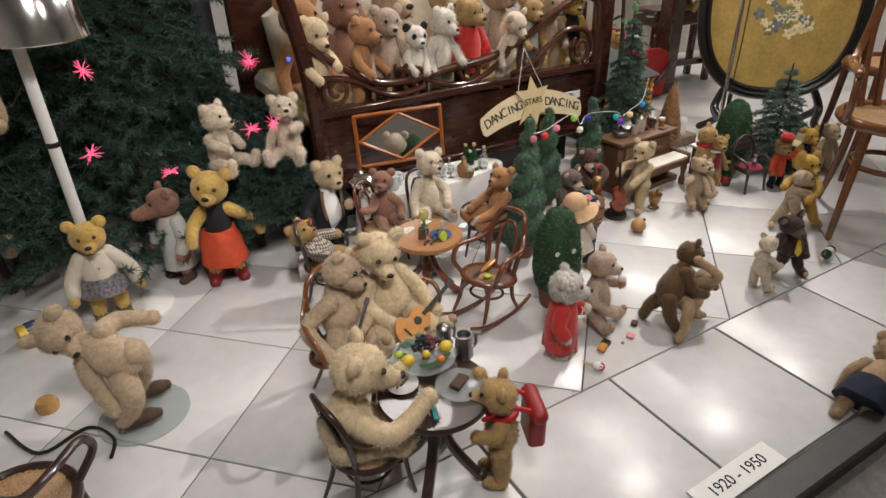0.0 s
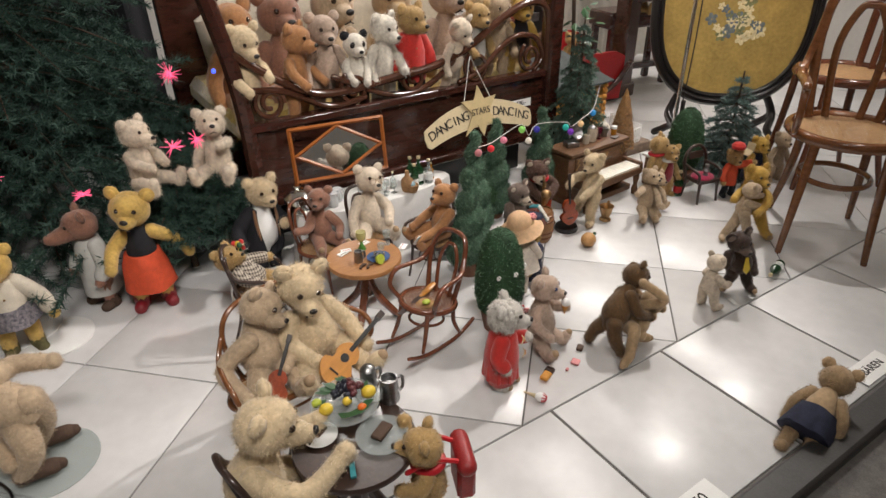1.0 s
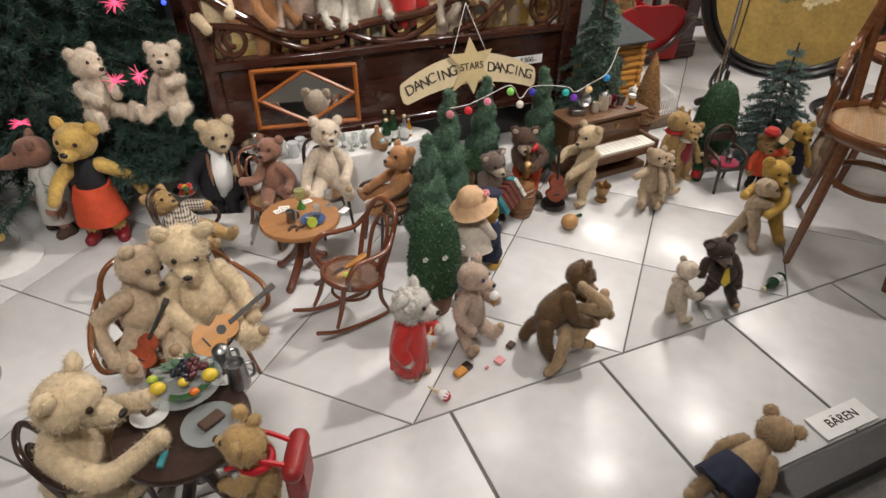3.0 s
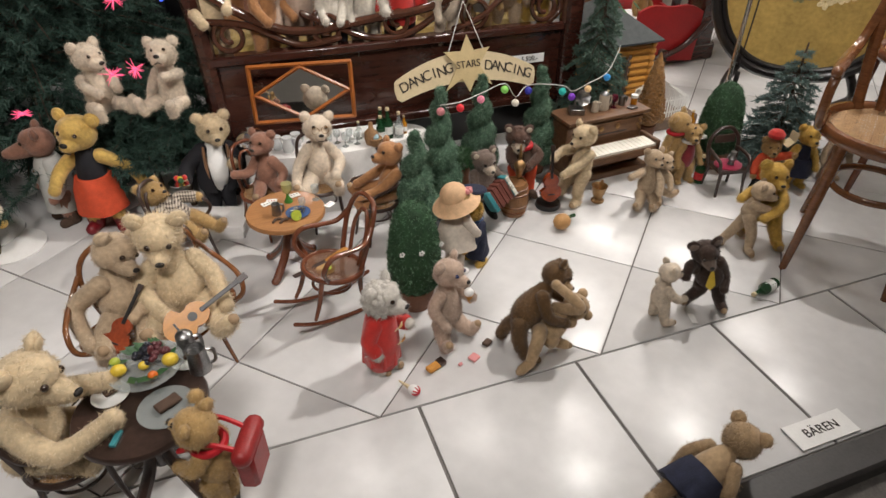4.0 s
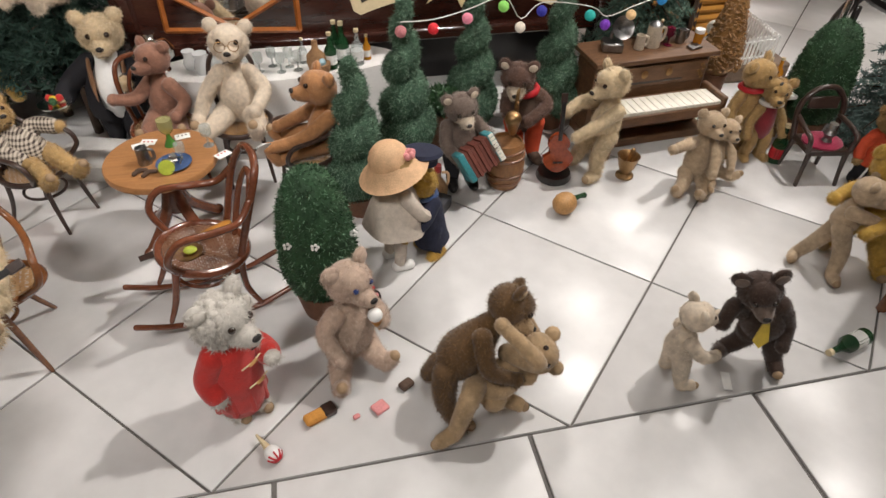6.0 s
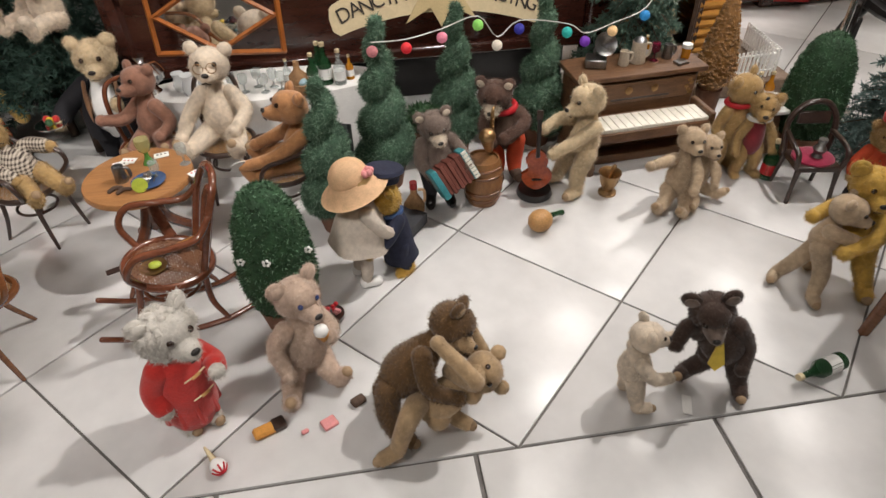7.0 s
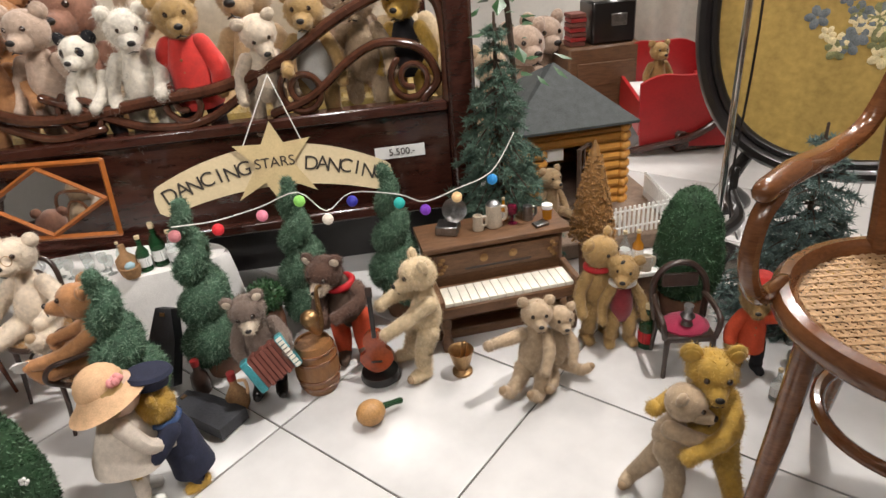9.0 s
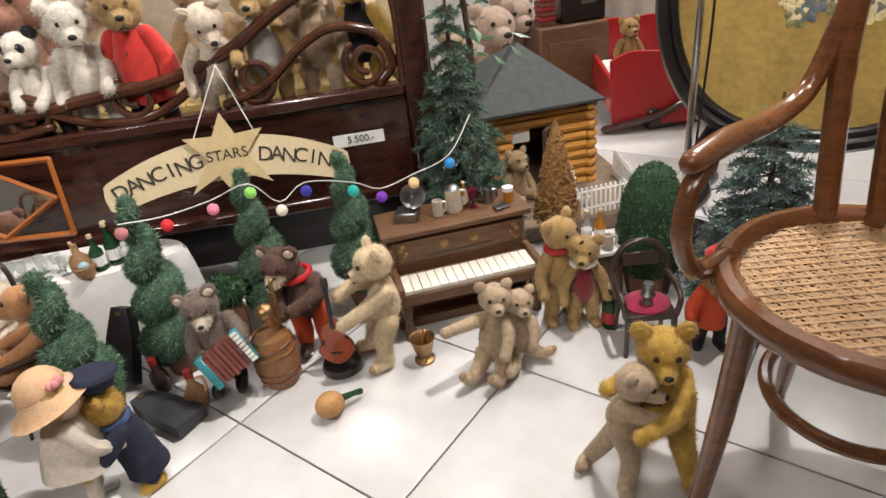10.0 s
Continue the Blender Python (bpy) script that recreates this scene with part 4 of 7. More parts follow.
g = Shape()
g.box((0.4, 0.42, 0.40), (1.25, 0.72, 0.10), M["bed"], bev=0.3, nap=True)
g.fibres(9000, 0.014, 0.0012, droop=0.1, lay=1.2)
part("throw", g, bed, "golden plush throw")
g = Shape()
g.box((0.4, 0.80, 0.55), (1.36, 0.05, 1.1), M["mahog"], bev=0.1)
part("far_board", g, bed)
g = Shape()
g.lathe([(0.10, 0), (0.18, 0.05), (0.19, 0.24), (0.12, 0.36), (0.02, 0.40)], M["linen"], c=(0.42, 0.68, 0.42), sq=(3.2, 0.5), seg=28, wob=0.03)
part("cushion", g, bed, "cream bolster cushion")

GB = "bears on the bed"
for lab, x, y, size, f, yaw, kw in (
        ("large cream mohair bear leaning over the bed rail", -0.17, 1.22, 0.36, "cream", -75, dict(head=(0, 15, 0), L=(0.2, 0.1, 0.5), R=(0.2, -0.1, 0.42))),
        ("ginger plush bear seen from its side on the bed", -0.01, 1.22, 0.34, "orange", -50, dict(R=(0.2, -0.16, 0.42), L=(0.22, 0.14, 0.4))),
        ("pale rose-beige bear sitting upright on the bed", 0.115, 1.24, 0.36, "pink", -95, {}),
        ("black and white panda bear with its paws on the rail", 0.215, 1.215, 0.29, "white", -95, dict(patch=M["tux"], trousers=M["tux"], L=(0.2, 0.06, 0.4), R=(0.2, -0.09, 0.42))),
        ("curly white plush bear on the bed", 0.32, 1.225, 0.34, "white", -75, dict(shaggy=1.7, L=(0.22, 0.1, 0.4), head=(5, 8, 0))),
        ("honey bear in a red felt jacket and dark trousers", 0.445, 1.23, 0.36, "honey", -95, dict(coat=M["red"], trousers=M["tux"], head=(20, 0, 0))),
        ("ivory bear bending over the bed rail", 0.60, 1.22, 0.31, "ivory", -70, dict(head=(0, 20, 15), lean=15)),
        ("honey mohair bear in a grey pinafore holding the sign's string", 0.735, 1.23, 0.34, "honey", -95, dict(vest=M["greycoat"], R=(0.24, -0.14, 0.45))),
        ("long-haired beige bear on the bed", 0.86, 1.26, 0.35, "beige", -100, dict(shaggy=1.8)),
        ("golden bear with black patches at the bed's end", 0.975, 1.25, 0.34, "gold", -110, dict(vest=M["tux"])),
        ("tan plush bear in the back row on the bed", 0.06, 1.46, 0.42, "cinnamon", -90, {}),
        ("beige plush bear in the back row on the bed", 0.27, 1.46, 0.44, "beige", -85, {}),
        ("tan mohair bear in the back row on the bed", 0.53, 1.47, 0.42, "tan", -100, {}),
        ("pale mohair bear in the back row on the bed", 0.80, 1.48, 0.42, "pink", -95, {}),
        ("brown plush bear in the back row on the bed", -0.12, 1.45, 0.40, "orange", -80, {}),
        ("cream bear in the back row on the bed", 0.97, 1.47, 0.40, "cream", -95, {})):
    if y < 1.4:
        kw.setdefault("lean", 6)
        x, y = x - 0.022, y - 0.07
    bear(lab, x, y + 0.04, 0.436, yaw, size * (1.05 if y < 1.4 else 1.0), f, "stand" if y < 1.4 else "sit", group=GB, density=0.7, **kw)

mir = thing("diamond_mirror", "diamond-shaped mirror in an orange wooden frame leaning on the bed", "mirror", pose(0.05, 1.047, 0.363, 82, 0, -8.6))
g = Shape()
W2, H2 = 0.158, 0.088
for a, b in (((-W2, -H2), (W2, -H2)), ((W2, -H2), (W2, H2)), ((W2, H2), (-W2, H2)), ((-W2, H2), (-W2, -H2))):
    g.tube([(a[0], a[1], 0), (b[0], b[1], 0)], 0.007, M["orangewood"], seg=4)
part("frame", g, mir)
g = Shape()
for a, b in (((-W2, 0), (0, -H2)), ((0, -H2), (W2, 0)), ((W2, 0), (0, H2)), ((0, H2), (-W2, 0))):
    g.tube([(a[0] * 0.93, a[1] * 0.93, 0.002), (b[0] * 0.93, b[1] * 0.93, 0.002)], 0.006, M["orangewood"], seg=4)
part("diamond_frame", g, mir)
g = Shape()
g.slab([(-W2 * 0.88, 0), (0, -H2 * 0.88), (W2 * 0.88, 0), (0, H2 * 0.88)], -0.002, 0.001, M["mirror"])
part("glass", g, mir)


def text(body, size, m, parent, x, y, z, rot=0, name="lettering", extrude=0.0008):
    cu = bpy.data.curves.new(name, "FONT")
    cu.body, cu.size, cu.extrude, cu.align_x, cu.align_y = body, size, extrude, "CENTER", "CENTER"
    cu.materials.append(m)
    ob = new(name, cu)
    ob.parent = parent
    ob.matrix_local = pose(x, y, z, 0, 0, rot)
    return ob


sign = thing("dancing_stars_sign", "cream cardboard sign with a star, reading dancing stars dancing", "sign", pose(0.597, 0.997, 0.407, 73, 0, 8) @ pose(0, 0, 0, 0, 0, -3.4))
g = Shape()
out = [(0.272 * u, 0.042 - 0.074 * u * u) for u in np.linspace(-0.96, 0.96, 21)] + [(0.269, -0.034), (0.271, -0.058), (0.264, -0.086)]
low = [(0.256 * u, -0.054 - 0.044 * u * u) for u in np.linspace(0.97, -0.97, 21)] + [(-0.264, -0.086), (-0.271, -0.058), (-0.269, -0.034)]
g.slab(out + low, -0.002, 0.002, M["paper"])
part("arched_board", g, sign)
g = Shape()
star = [(0, 0.094), (-0.025, 0.044), (-0.088, 0.046), (-0.042, -0.004), (-0.089, -0.078), (-0.026, -0.044), (0, -0.09), (0.026, -0.044), (0.089, -0.074), (0.042, -0.004), (0.086, 0.05), (0.025, 0.044)]
g.slab(star, 0.007, 0.010, M["starcard"])
part("star", g, sign)


def lettered_arc(word, size, x0, x1, slant):
    """Single letters along the arch of the sign."""
    for k, ch in enumerate(word):
        u = x0 + (x1 - x0) * k / (len(word) - 1)
        text(ch, size, M["ink"], sign, u, -0.006 - 0.8 * u * u + 0.002 * math.sin(k * 2.3), 0.003, -math.degrees(1.5 * u) + slant + 3 * math.sin(k * 1.7))


lettered_arc("DANCING", 0.047, -0.236, -0.070, 3)
lettered_arc("DANCING", 0.047, 0.082, 0.240, -2)
text("STARS", 0.033, M["ink"], sign, 0.0, 0.0, 0.0105, 2)
for s in (-1, 1):
    g = Shape()
    g.tube([(s * 0.072, 0.03, 0.0), (0.012, 0.20, -0.02)], 0.0013, M["wire"], seg=5)
    part("string", g, sign)
card = thing("price_card", "white price card on the bed board", "price tag", pose(0.895, 1.128, 0.352, 88, 0, 0))
g = Shape()
g.box((0, 0, 0), (0.13, 0.032, 0.002), M["white"], bev=0.1)
part("card", g, card)
text("5.500.-", 0.025, M["ink"], card, 0.005, 0, 0.0015)

# ---- fairy lights ----
lights = thing("fairy_lights", "string of coloured yarn-ball lights across the topiaries", "string lights")
B = [((0.415, 0.752, 0.362), (0.45, 0.16, 0.17)), ((0.491, 0.784, 0.350), (0.62, 0.02, 0.03)), ((0.576, 0.822, 0.352), (0.70, 0.22, 0.30)),
     ((0.658, 0.822, 0.374), (0.25, 0.60, 0.12)), ((0.708, 0.840, 0.316), (0.70, 0.62, 0.52)), ((0.765, 0.862, 0.342), (0.03, 0.03, 0.30)),
     ((0.866, 0.815, 0.343), (0.02, 0.38, 0.33)), ((0.923, 0.844, 0.306), (0.16, 0.03, 0.38)), ((0.999, 0.868, 0.316), (0.75, 0.50, 0.25)), ((1.087, 0.892, 0.338), (0.02, 0.22, 0.52))]
g = Shape()
wirep = []
for (p, c) in B:
    wirep.append((p[0], p[1], p[2] + 0.02))
wirep.append((1.15, 0.93, 0.43))
g.tube(wirep, 0.0012, M["wire"], seg=5, smooth=4)
part("cable", g, lights)
for k, (p, c) in enumerate(B):
    g = Shape()
    g.ell(p, 0.0125, mat("yarn_ball", c, 0.6, 0.3, 120, 0.6, emit=0.25), seg=12, ring=8)
    part("yarn_ball", g, lights)

# ---- cafe, back row ----
buffet = thing("buffet_table", "narrow table under a white tablecloth by the bed", "table", pose(0.14, 0.985, 0))
g = Shape()
g.lathe([(0.325, 0.0), (0.317, 0.06), (0.31, 0.15), (0.305, 0.2), (0.30, 0.208), (0.25, 0.21)], M["cloth"], sq=(1.0, 0.31), seg=44, wob=0.012)
part("tablecloth", g, buffet)
for bx, by, bh, bm in ((0.27, 0.93, 0.085, "bottleg"), (0.30, 0.95, 0.10, "bottleg"), (0.335, 0.94, 0.085, "bottlec"), (0.285, 0.985, 0.09, "bottleg"), (0.205, 0.97, 0.06, "bottlec"), (0.36, 0.965, 0.06, "amber")):
    bottle(bx, by, 0.21, bh, M[bm], "small liquor bottle on the white tablecloth")
vessel("wicker_flask", "round flask in a wicker basket on the tablecloth", "bottle", [(0.018, 0), (0.023, 0.02), (0.022, 0.04), (0.008, 0.055), (0.007, 0.075)], M["wicker"], 0.235, 0.92, 0.21)
for k, (bx, by) in enumerate(((0.15, 0.93), (0.17, 0.955), (0.19, 0.935), (0.13, 0.965), (0.10, 0.94), (0.07, 0.95))):
    goblet(bx, by, 0.21, 0.045, M["bottlec"])
vessel("silver_tureen", "silver lidded tureen on the white tablecloth", "tureen", [(0.028, 0), (0.016, 0.012), (0.046, 0.036), (0.048, 0.052), (0.032, 0.070), (0.008, 0.076), (0.014, 0.088), (0.016, 0.092)], M["silver"], -0.135, 0.99, 0.21)
for bx, by, bh in ((-0.03, 0.955, 0.05), (0.0, 0.985, 0.046), (-0.06, 0.985, 0.044)):
    vessel("glass_jug", "small frosted glass jug on the white tablecloth", "jug", [(bh * 0.3, 0), (bh * 0.38, bh * 0.3), (bh * 0.26, bh * 0.75), (bh * 0.34, bh), (bh * 0.3, bh)], M["frosted"], bx, by, 0.21, handle=(M["frosted"], bh * 0.3, bh * 0.25, bh * 0.85, bh * 0.2))
vessel("wicker_basket", "little wicker basket holding a blue egg", "basket", [(0.016, 0), (0.021, 0.012), (0.022, 0.026), (0.019, 0.024)], M["wicker"], 0.245, 0.905, 0.21, [("egg", [(0.002, 0.018), (0.011, 0.022), (0.012, 0.03), (0.006, 0.038), (0.001, 0.04)], M["paleblue"])])
g = Shape()
g.box((0, 0, 0.065), (0.22, 0.13, 0.13), M["cloth"], bev=0.04)
solid("white_plinth", "low white plinth beside the cafe", "plinth", g, pose(-0.30, 0.92, -0.002, 0, 0, -18) @ Matrix.Diagonal((1, 1, 0.35, 1)))

CH = "cafe chairs"
chair("dark bentwood cafe chair under the white bear", pose(0.045, 0.84, 0, 0, 0, -85), 0.135, M["bentdk"], group=CH)
chair("reddish bentwood cafe chair under the brown bear", pose(-0.13, 0.855, 0, 0, 0, -60), 0.135, M["bentred"], group=CH)
chair("dark bentwood cafe chair under the ginger bear", pose(0.19, 0.70, 0, 0, 0, 195), 0.125, M["bentdk"], arms=True, group=CH)
chair("dark bentwood armchair under the reclining bear", pose(-0.375, 0.735, 0, 0, 0, -25), 0.13, M["bentdk"], arms=True, group=CH)
CB = "cafe bears"
posed("cream bear waiter in a black tuxedo with white shirt", 0.40, "cream", (-0.262, 1.02, 0.105), (-0.252, 1.025, 0.238), (-0.242, 1.012, 0.298), (0.12, -0.97, -0.05),
      (((-0.195, 0.99, 0.19), (-0.205, 0.945, 0.205)), ((-0.335, 1.0, 0.195), (-0.358, 0.945, 0.168))), (((-0.24, 1.01, 0.06), (-0.238, 1.0, 0.025), (-0.235, 0.97, 0.02)), ((-0.285, 1.01, 0.06), (-0.288, 1.0, 0.025), (-0.29, 0.97, 0.02))),
      vest=M["white"], jacket=M["tux"], lapel=M["brownlapel"], cuff=M["tux"], trousers=M["tux"], boots=M["tux"], fat=1.1, group=CB)
posed("cinnamon bear seated at the round table", 0.315, "cinnamon", (-0.115, 0.862, 0.155), (-0.112, 0.872, 0.248), (-0.112, 0.868, 0.292), (-0.55, -0.80, 0.12),
      (((-0.065, 0.84, 0.20), (-0.085, 0.80, 0.185)), ((-0.165, 0.845, 0.215), (-0.205, 0.825, 0.225))), (((-0.085, 0.815, 0.16), (-0.075, 0.785, 0.15), (-0.072, 0.772, 0.168)), ((-0.145, 0.815, 0.16), (-0.155, 0.785, 0.148), (-0.158, 0.772, 0.165))), fat=0.85, shaggy=0.5, group=CB)
posed("pale cream bear with spectacles seated at the table", 0.365, "ivory", (0.045, 0.845, 0.155), (0.052, 0.86, 0.268), (0.055, 0.845, 0.325), (0.02, -0.97, 0.12),
      (((0.11, 0.835, 0.215), (0.085, 0.785, 0.19)), ((-0.015, 0.835, 0.215), (-0.035, 0.79, 0.18))), (((0.085, 0.79, 0.16), (0.085, 0.755, 0.152), (0.083, 0.742, 0.175)), ((0.0, 0.795, 0.165), (-0.025, 0.765, 0.155), (-0.035, 0.755, 0.178))), fat=0.85, shaggy=0.9, up=(0.12, 0.2, 1), group=CB)
posed("ginger bear seated with playing cards in its paw", 0.33, "orange", (0.225, 0.70, 0.148), (0.24, 0.695, 0.238), (0.232, 0.685, 0.285), (-0.90, -0.30, 0.22),
      (((0.185, 0.65, 0.19), (0.115, 0.65, 0.175)), ((0.19, 0.735, 0.20), (0.135, 0.72, 0.185))), (((0.175, 0.665, 0.155), (0.13, 0.655, 0.142), (0.118, 0.652, 0.162)), ((0.175, 0.735, 0.155), (0.135, 0.742, 0.142), (0.122, 0.742, 0.162))), fat=0.85, shaggy=0.5, group=CB)
posed("honey bear in a checked shirt lounging in an armchair", 0.31, "honey", (-0.358, 0.735, 0.145), (-0.405, 0.775, 0.195), (-0.43, 0.79, 0.225), (0.62, -0.62, 0.42),
      (((-0.365, 0.80, 0.195), (-0.315, 0.785, 0.195)), ((-0.41, 0.72, 0.18), (-0.365, 0.695, 0.165))), (((-0.32, 0.73, 0.155), (-0.275, 0.69, 0.14), (-0.262, 0.682, 0.158)), ((-0.35, 0.69, 0.15), (-0.325, 0.655, 0.138), (-0.315, 0.645, 0.155))), up=(-0.4, 0.4, 0.8), vest=M["checker"], cuff=M["checker"], group=CB)
specs = thing("spectacles", "tiny wire spectacles on the cream bear's muzzle", "spectacles", pose(0.056, 0.793, 0.338, 78, 0, 0))
for s_ in (-1, 1):
    g = Shape()
    g.tube([(s_ * 0.014 + 0.0105 * math.cos(a), 0.0105 * math.sin(a), 0) for a in np.linspace(0, 6.28, 13)[:-1]], 0.0009, M["brass"], loop=True, smooth=2, seg=5)
    part("lens_rim", g, specs)
g = Shape()
g.tube([(-0.004, 0, 0), (0, 0.002, 0), (0.004, 0, 0)], 0.0009, M["brass"], seg=5)
part("nose_bridge", g, specs)
tray = thing("serving_tray", "silver tray with red cherries held by the waiter bear", "tray", pose(-0.365, 0.93, 0.17))
g = Shape()
g.lathe([(0.02, 0), (0.035, 0.004), (0.037, 0.008), (0.03, 0.006)], M["silver"])
part("plate", g, tray)
for k, (cx, cy, cm) in enumerate(((0, 0, "lemon"), (0.012, 0.006, "red"), (-0.01, 0.008, "red"), (0.002, -0.012, "leaf"))):
    g = Shape()
    g.ell((cx, cy, 0.016), 0.009, M[cm], seg=8, ring=6)
    part("fruit", g, tray)

round_table("small round wooden cafe table with a pedestal foot", pose(-0.09, 0.617, 0), 0.108, 0.20, M["oak"], M["bentred"])
for k, (px, py, a) in enumerate(((-0.135, 0.665, 20), (-0.12, 0.675, -10), (-0.055, 0.685, 15), (0.03, 0.60, 40))):
    g = Shape()
    g.box((0, 0, 0), (0.03, 0.02, 0.0012), M["white"], bev=0)
    for pip in (-0.008, 0.0, 0.008):
        g.box((pip, 0.002 * (k - 1), 0.0009), (0.0036, 0.0034, 0.0006), M["red" if k % 2 else "ink"], bev=0)
    solid("playing_card", "small white playing card on the table", "playing card", g, pose(px, py, 0.2016 + 0.0004 * k, 0, 0, a), "playing cards")
vessel("wine_glass", "yellowish wine glass with a green foot on the table", "glass", [(0.0035, 0.024), (0.012, 0.032), (0.0155, 0.045), (0.0145, 0.058)], M["bottley"], -0.075, 0.66, 0.20, [("foot", [(0.013, 0), (0.010, 0.006), (0.005, 0.016), (0.004, 0.025)], M["greenglass"])])
goblet(0.0, 0.645, 0.20, 0.045, M["bottlec"])
goblet(-0.045, 0.595, 0.20, 0.04, M["bottlec"])
mug(-0.115, 0.60, 0.20, 0.035, M["pewter"], "small pewter tankard on the cafe table")
g = Shape()
g.lathe([(0.018, 0), (0.032, 0.004), (0.034, 0.006), (0.02, 0.004)], M["blue"])
for q in range(9):
    g.box((RNG.uniform(-0.016, 0.016), RNG.uniform(-0.014, 0.014), 0.008 + 0.004 * RNG.random()), (0.013, 0.009, 0.0025), M["silver"], bev=0, rot=tuple(RNG.uniform(-50, 50, 3)))
solid("saucer", "blue saucer with crumpled foil on the cafe table", "plate", g, pose(-0.06, 0.585, 0.20))
g = Shape()
g.lathe([(0.004, -0.012), (0.012, -0.01), (0.015, 0), (0.0145, 0.002), (0.002, 0.0025)], M["lime"], seg=16)
solid("halved_lime", "halved green lime on the cafe table", "lime", g, pose(-0.068, 0.555, 0.214, 70, 0, 20))
for px, py in ((-0.13, 0.558), (-0.112, 0.55)):
    g = Shape()
    g.tube([(0, 0, 0.004), (0.012, 0.004, 0.006), (0.024, 0, 0.004)], 0.004, M["brownboot"], seg=6)
    solid("pipe", "tiny brown tobacco pipe on the cafe table", "pipe", g, pose(px, py, 0.20, 0, 0, 30))
for k in range(4):
    g = Shape()
    g.box((0, 0, 0), (0.022, 0.034, 0.0008), M["white"], bev=0)
    solid("held_card", "white playing card fanned in the ginger bear's paw", "playing card", g, pose(0.105, 0.64, 0.18, 62, 0, 200) @ pose(0, 0, 0.001 * k, 0, 0, -24 + 16 * k), "held cards")

rock = chair("reddish bentwood rocking chair with a cane seat", pose(-0.03, 0.395, 0.008, 0, 0, 198) @ pose(0, 0, 0, 0, -10, 0), 0.13, M["bentred"], arms=True, rockers=True, hoop=1.32, cane_m=M["caneold"])
rock.name = "rocking_chair"
bow = thing("wooden_saw", "small wooden-handled saw lying on the rocking chair", "saw", pose(-0.02, 0.42, 0.146, 0, 0, 24))
g = Shape()
g.box((-0.05, 0, 0), (0.10, 0.014, 0.002), M["bentdk"], bev=0)
part("blade", g, bow)
g = Shape()
g.tube([(0.0, 0, 0), (0.03, 0, 0.002), (0.06, 0, 0.006)], [0.006, 0.010, 0.009], M["guitar"], flat=0.6)
part("handle", g, bow)
g = Shape()
g.lathe([(0.012, 0), (0.024, 0.003), (0.025, 0.005), (0.01, 0.003)], M["brass"])
g.ell((0.004, 0, 0.008), (0.012, 0.01, 0.006), M["lime"], seg=10, ring=6)
solid("snack_plate", "brass saucer with a lime slice on the rocking chair", "plate", g, pose(-0.03, 0.383, 0.142))

# ---- cafe, front table ----
chair("wide dark bentwood chair under the bear couple", pose(-0.42, 0.325, 0, 0, 0, -76), 0.15, M["bent"], arms=True, width=2.2, hoop=1.15)
chair("dark bentwood chair under the bear at the front table", pose(-0.575, 0.0, 0, 0, 0, 8), 0.145, M["bentdk"], arms=True)
posed("beige mohair bear leaning on its partner, holding a violin", 0.40, "beige", (-0.485, 0.325, 0.175), (-0.487, 0.352, 0.285), (-0.468, 0.345, 0.335), (0.62, -0.72, -0.30),
      (((-0.428, 0.30, 0.235), (-0.462, 0.265, 0.215)), ((-0.575, 0.315, 0.225), (-0.548, 0.235, 0.185))), (((-0.440, 0.27, 0.185), (-0.442, 0.225, 0.178), (-0.432, 0.205, 0.205)), ((-0.525, 0.25, 0.18), (-0.52, 0.20, 0.172), (-0.515, 0.185, 0.2))), up=(0.42, 0.12, 0.9), bulk=0.95)
posed("shaggy cream mohair bear playing a little guitar", 0.43, "cream", (-0.358, 0.315, 0.18), (-0.365, 0.345, 0.30), (-0.375, 0.335, 0.362), (-0.02, -0.93, -0.32),
      (((-0.288, 0.315, 0.245), (-0.272, 0.25, 0.205)), ((-0.43, 0.30, 0.245), (-0.395, 0.245, 0.215))), (((-0.305, 0.25, 0.19), (-0.288, 0.205, 0.178), (-0.268, 0.195, 0.20)), ((-0.415, 0.25, 0.19), (-0.425, 0.215, 0.18), (-0.43, 0.20, 0.205))), up=(0.12, 0.2, 1), shaggy=1.4, ears=1.15, fat=1.05)
posed("cream mohair bear eating at the front table", 0.44, "cream", (-0.620, 0.005, 0.175), (-0.598, 0.002, 0.285), (-0.577, 0.0, 0.338), (0.88, -0.42, -0.18),
      (((-0.530, 0.05, 0.25), (-0.475, 0.035, 0.262)), ((-0.555, -0.085, 0.235), (-0.465, -0.062, 0.262))), (((-0.560, 0.035, 0.185), (-0.520, 0.03, 0.165), (-0.500, 0.03, 0.19)), ((-0.560, -0.05, 0.185), (-0.530, -0.06, 0.165), (-0.510, -0.065, 0.19))), shaggy=1.1, snout=1.1)
posed("golden-cream bear with a red satchel on its back", 0.31, "honey", (-0.327, -0.108, 0.095), (-0.327, -0.108, 0.195), (-0.338, -0.112, 0.243), (-0.78, 0.6, 0.05),
      (((-0.36, -0.135, 0.165), (-0.385, -0.105, 0.15)), ((-0.335, -0.06, 0.20), (-0.335, -0.04, 0.245))), (((-0.335, -0.125, 0.055), (-0.34, -0.13, 0.016), (-0.358, -0.118, 0.014)), ((-0.32, -0.085, 0.055), (-0.32, -0.083, 0.016), (-0.338, -0.07, 0.014))), scarf=M["redstrap"], fat=0.9)
bag = thing("satchel", "red leather school satchel on the bear's back", "satchel", pose(-0.262, -0.128, 0.15, 0, 0, 158))
g = Shape()
g.box((0, 0, 0), (0.035, 0.075, 0.085), M["leather"], bev=0.2)
part("bag", g, bag)
g = Shape()
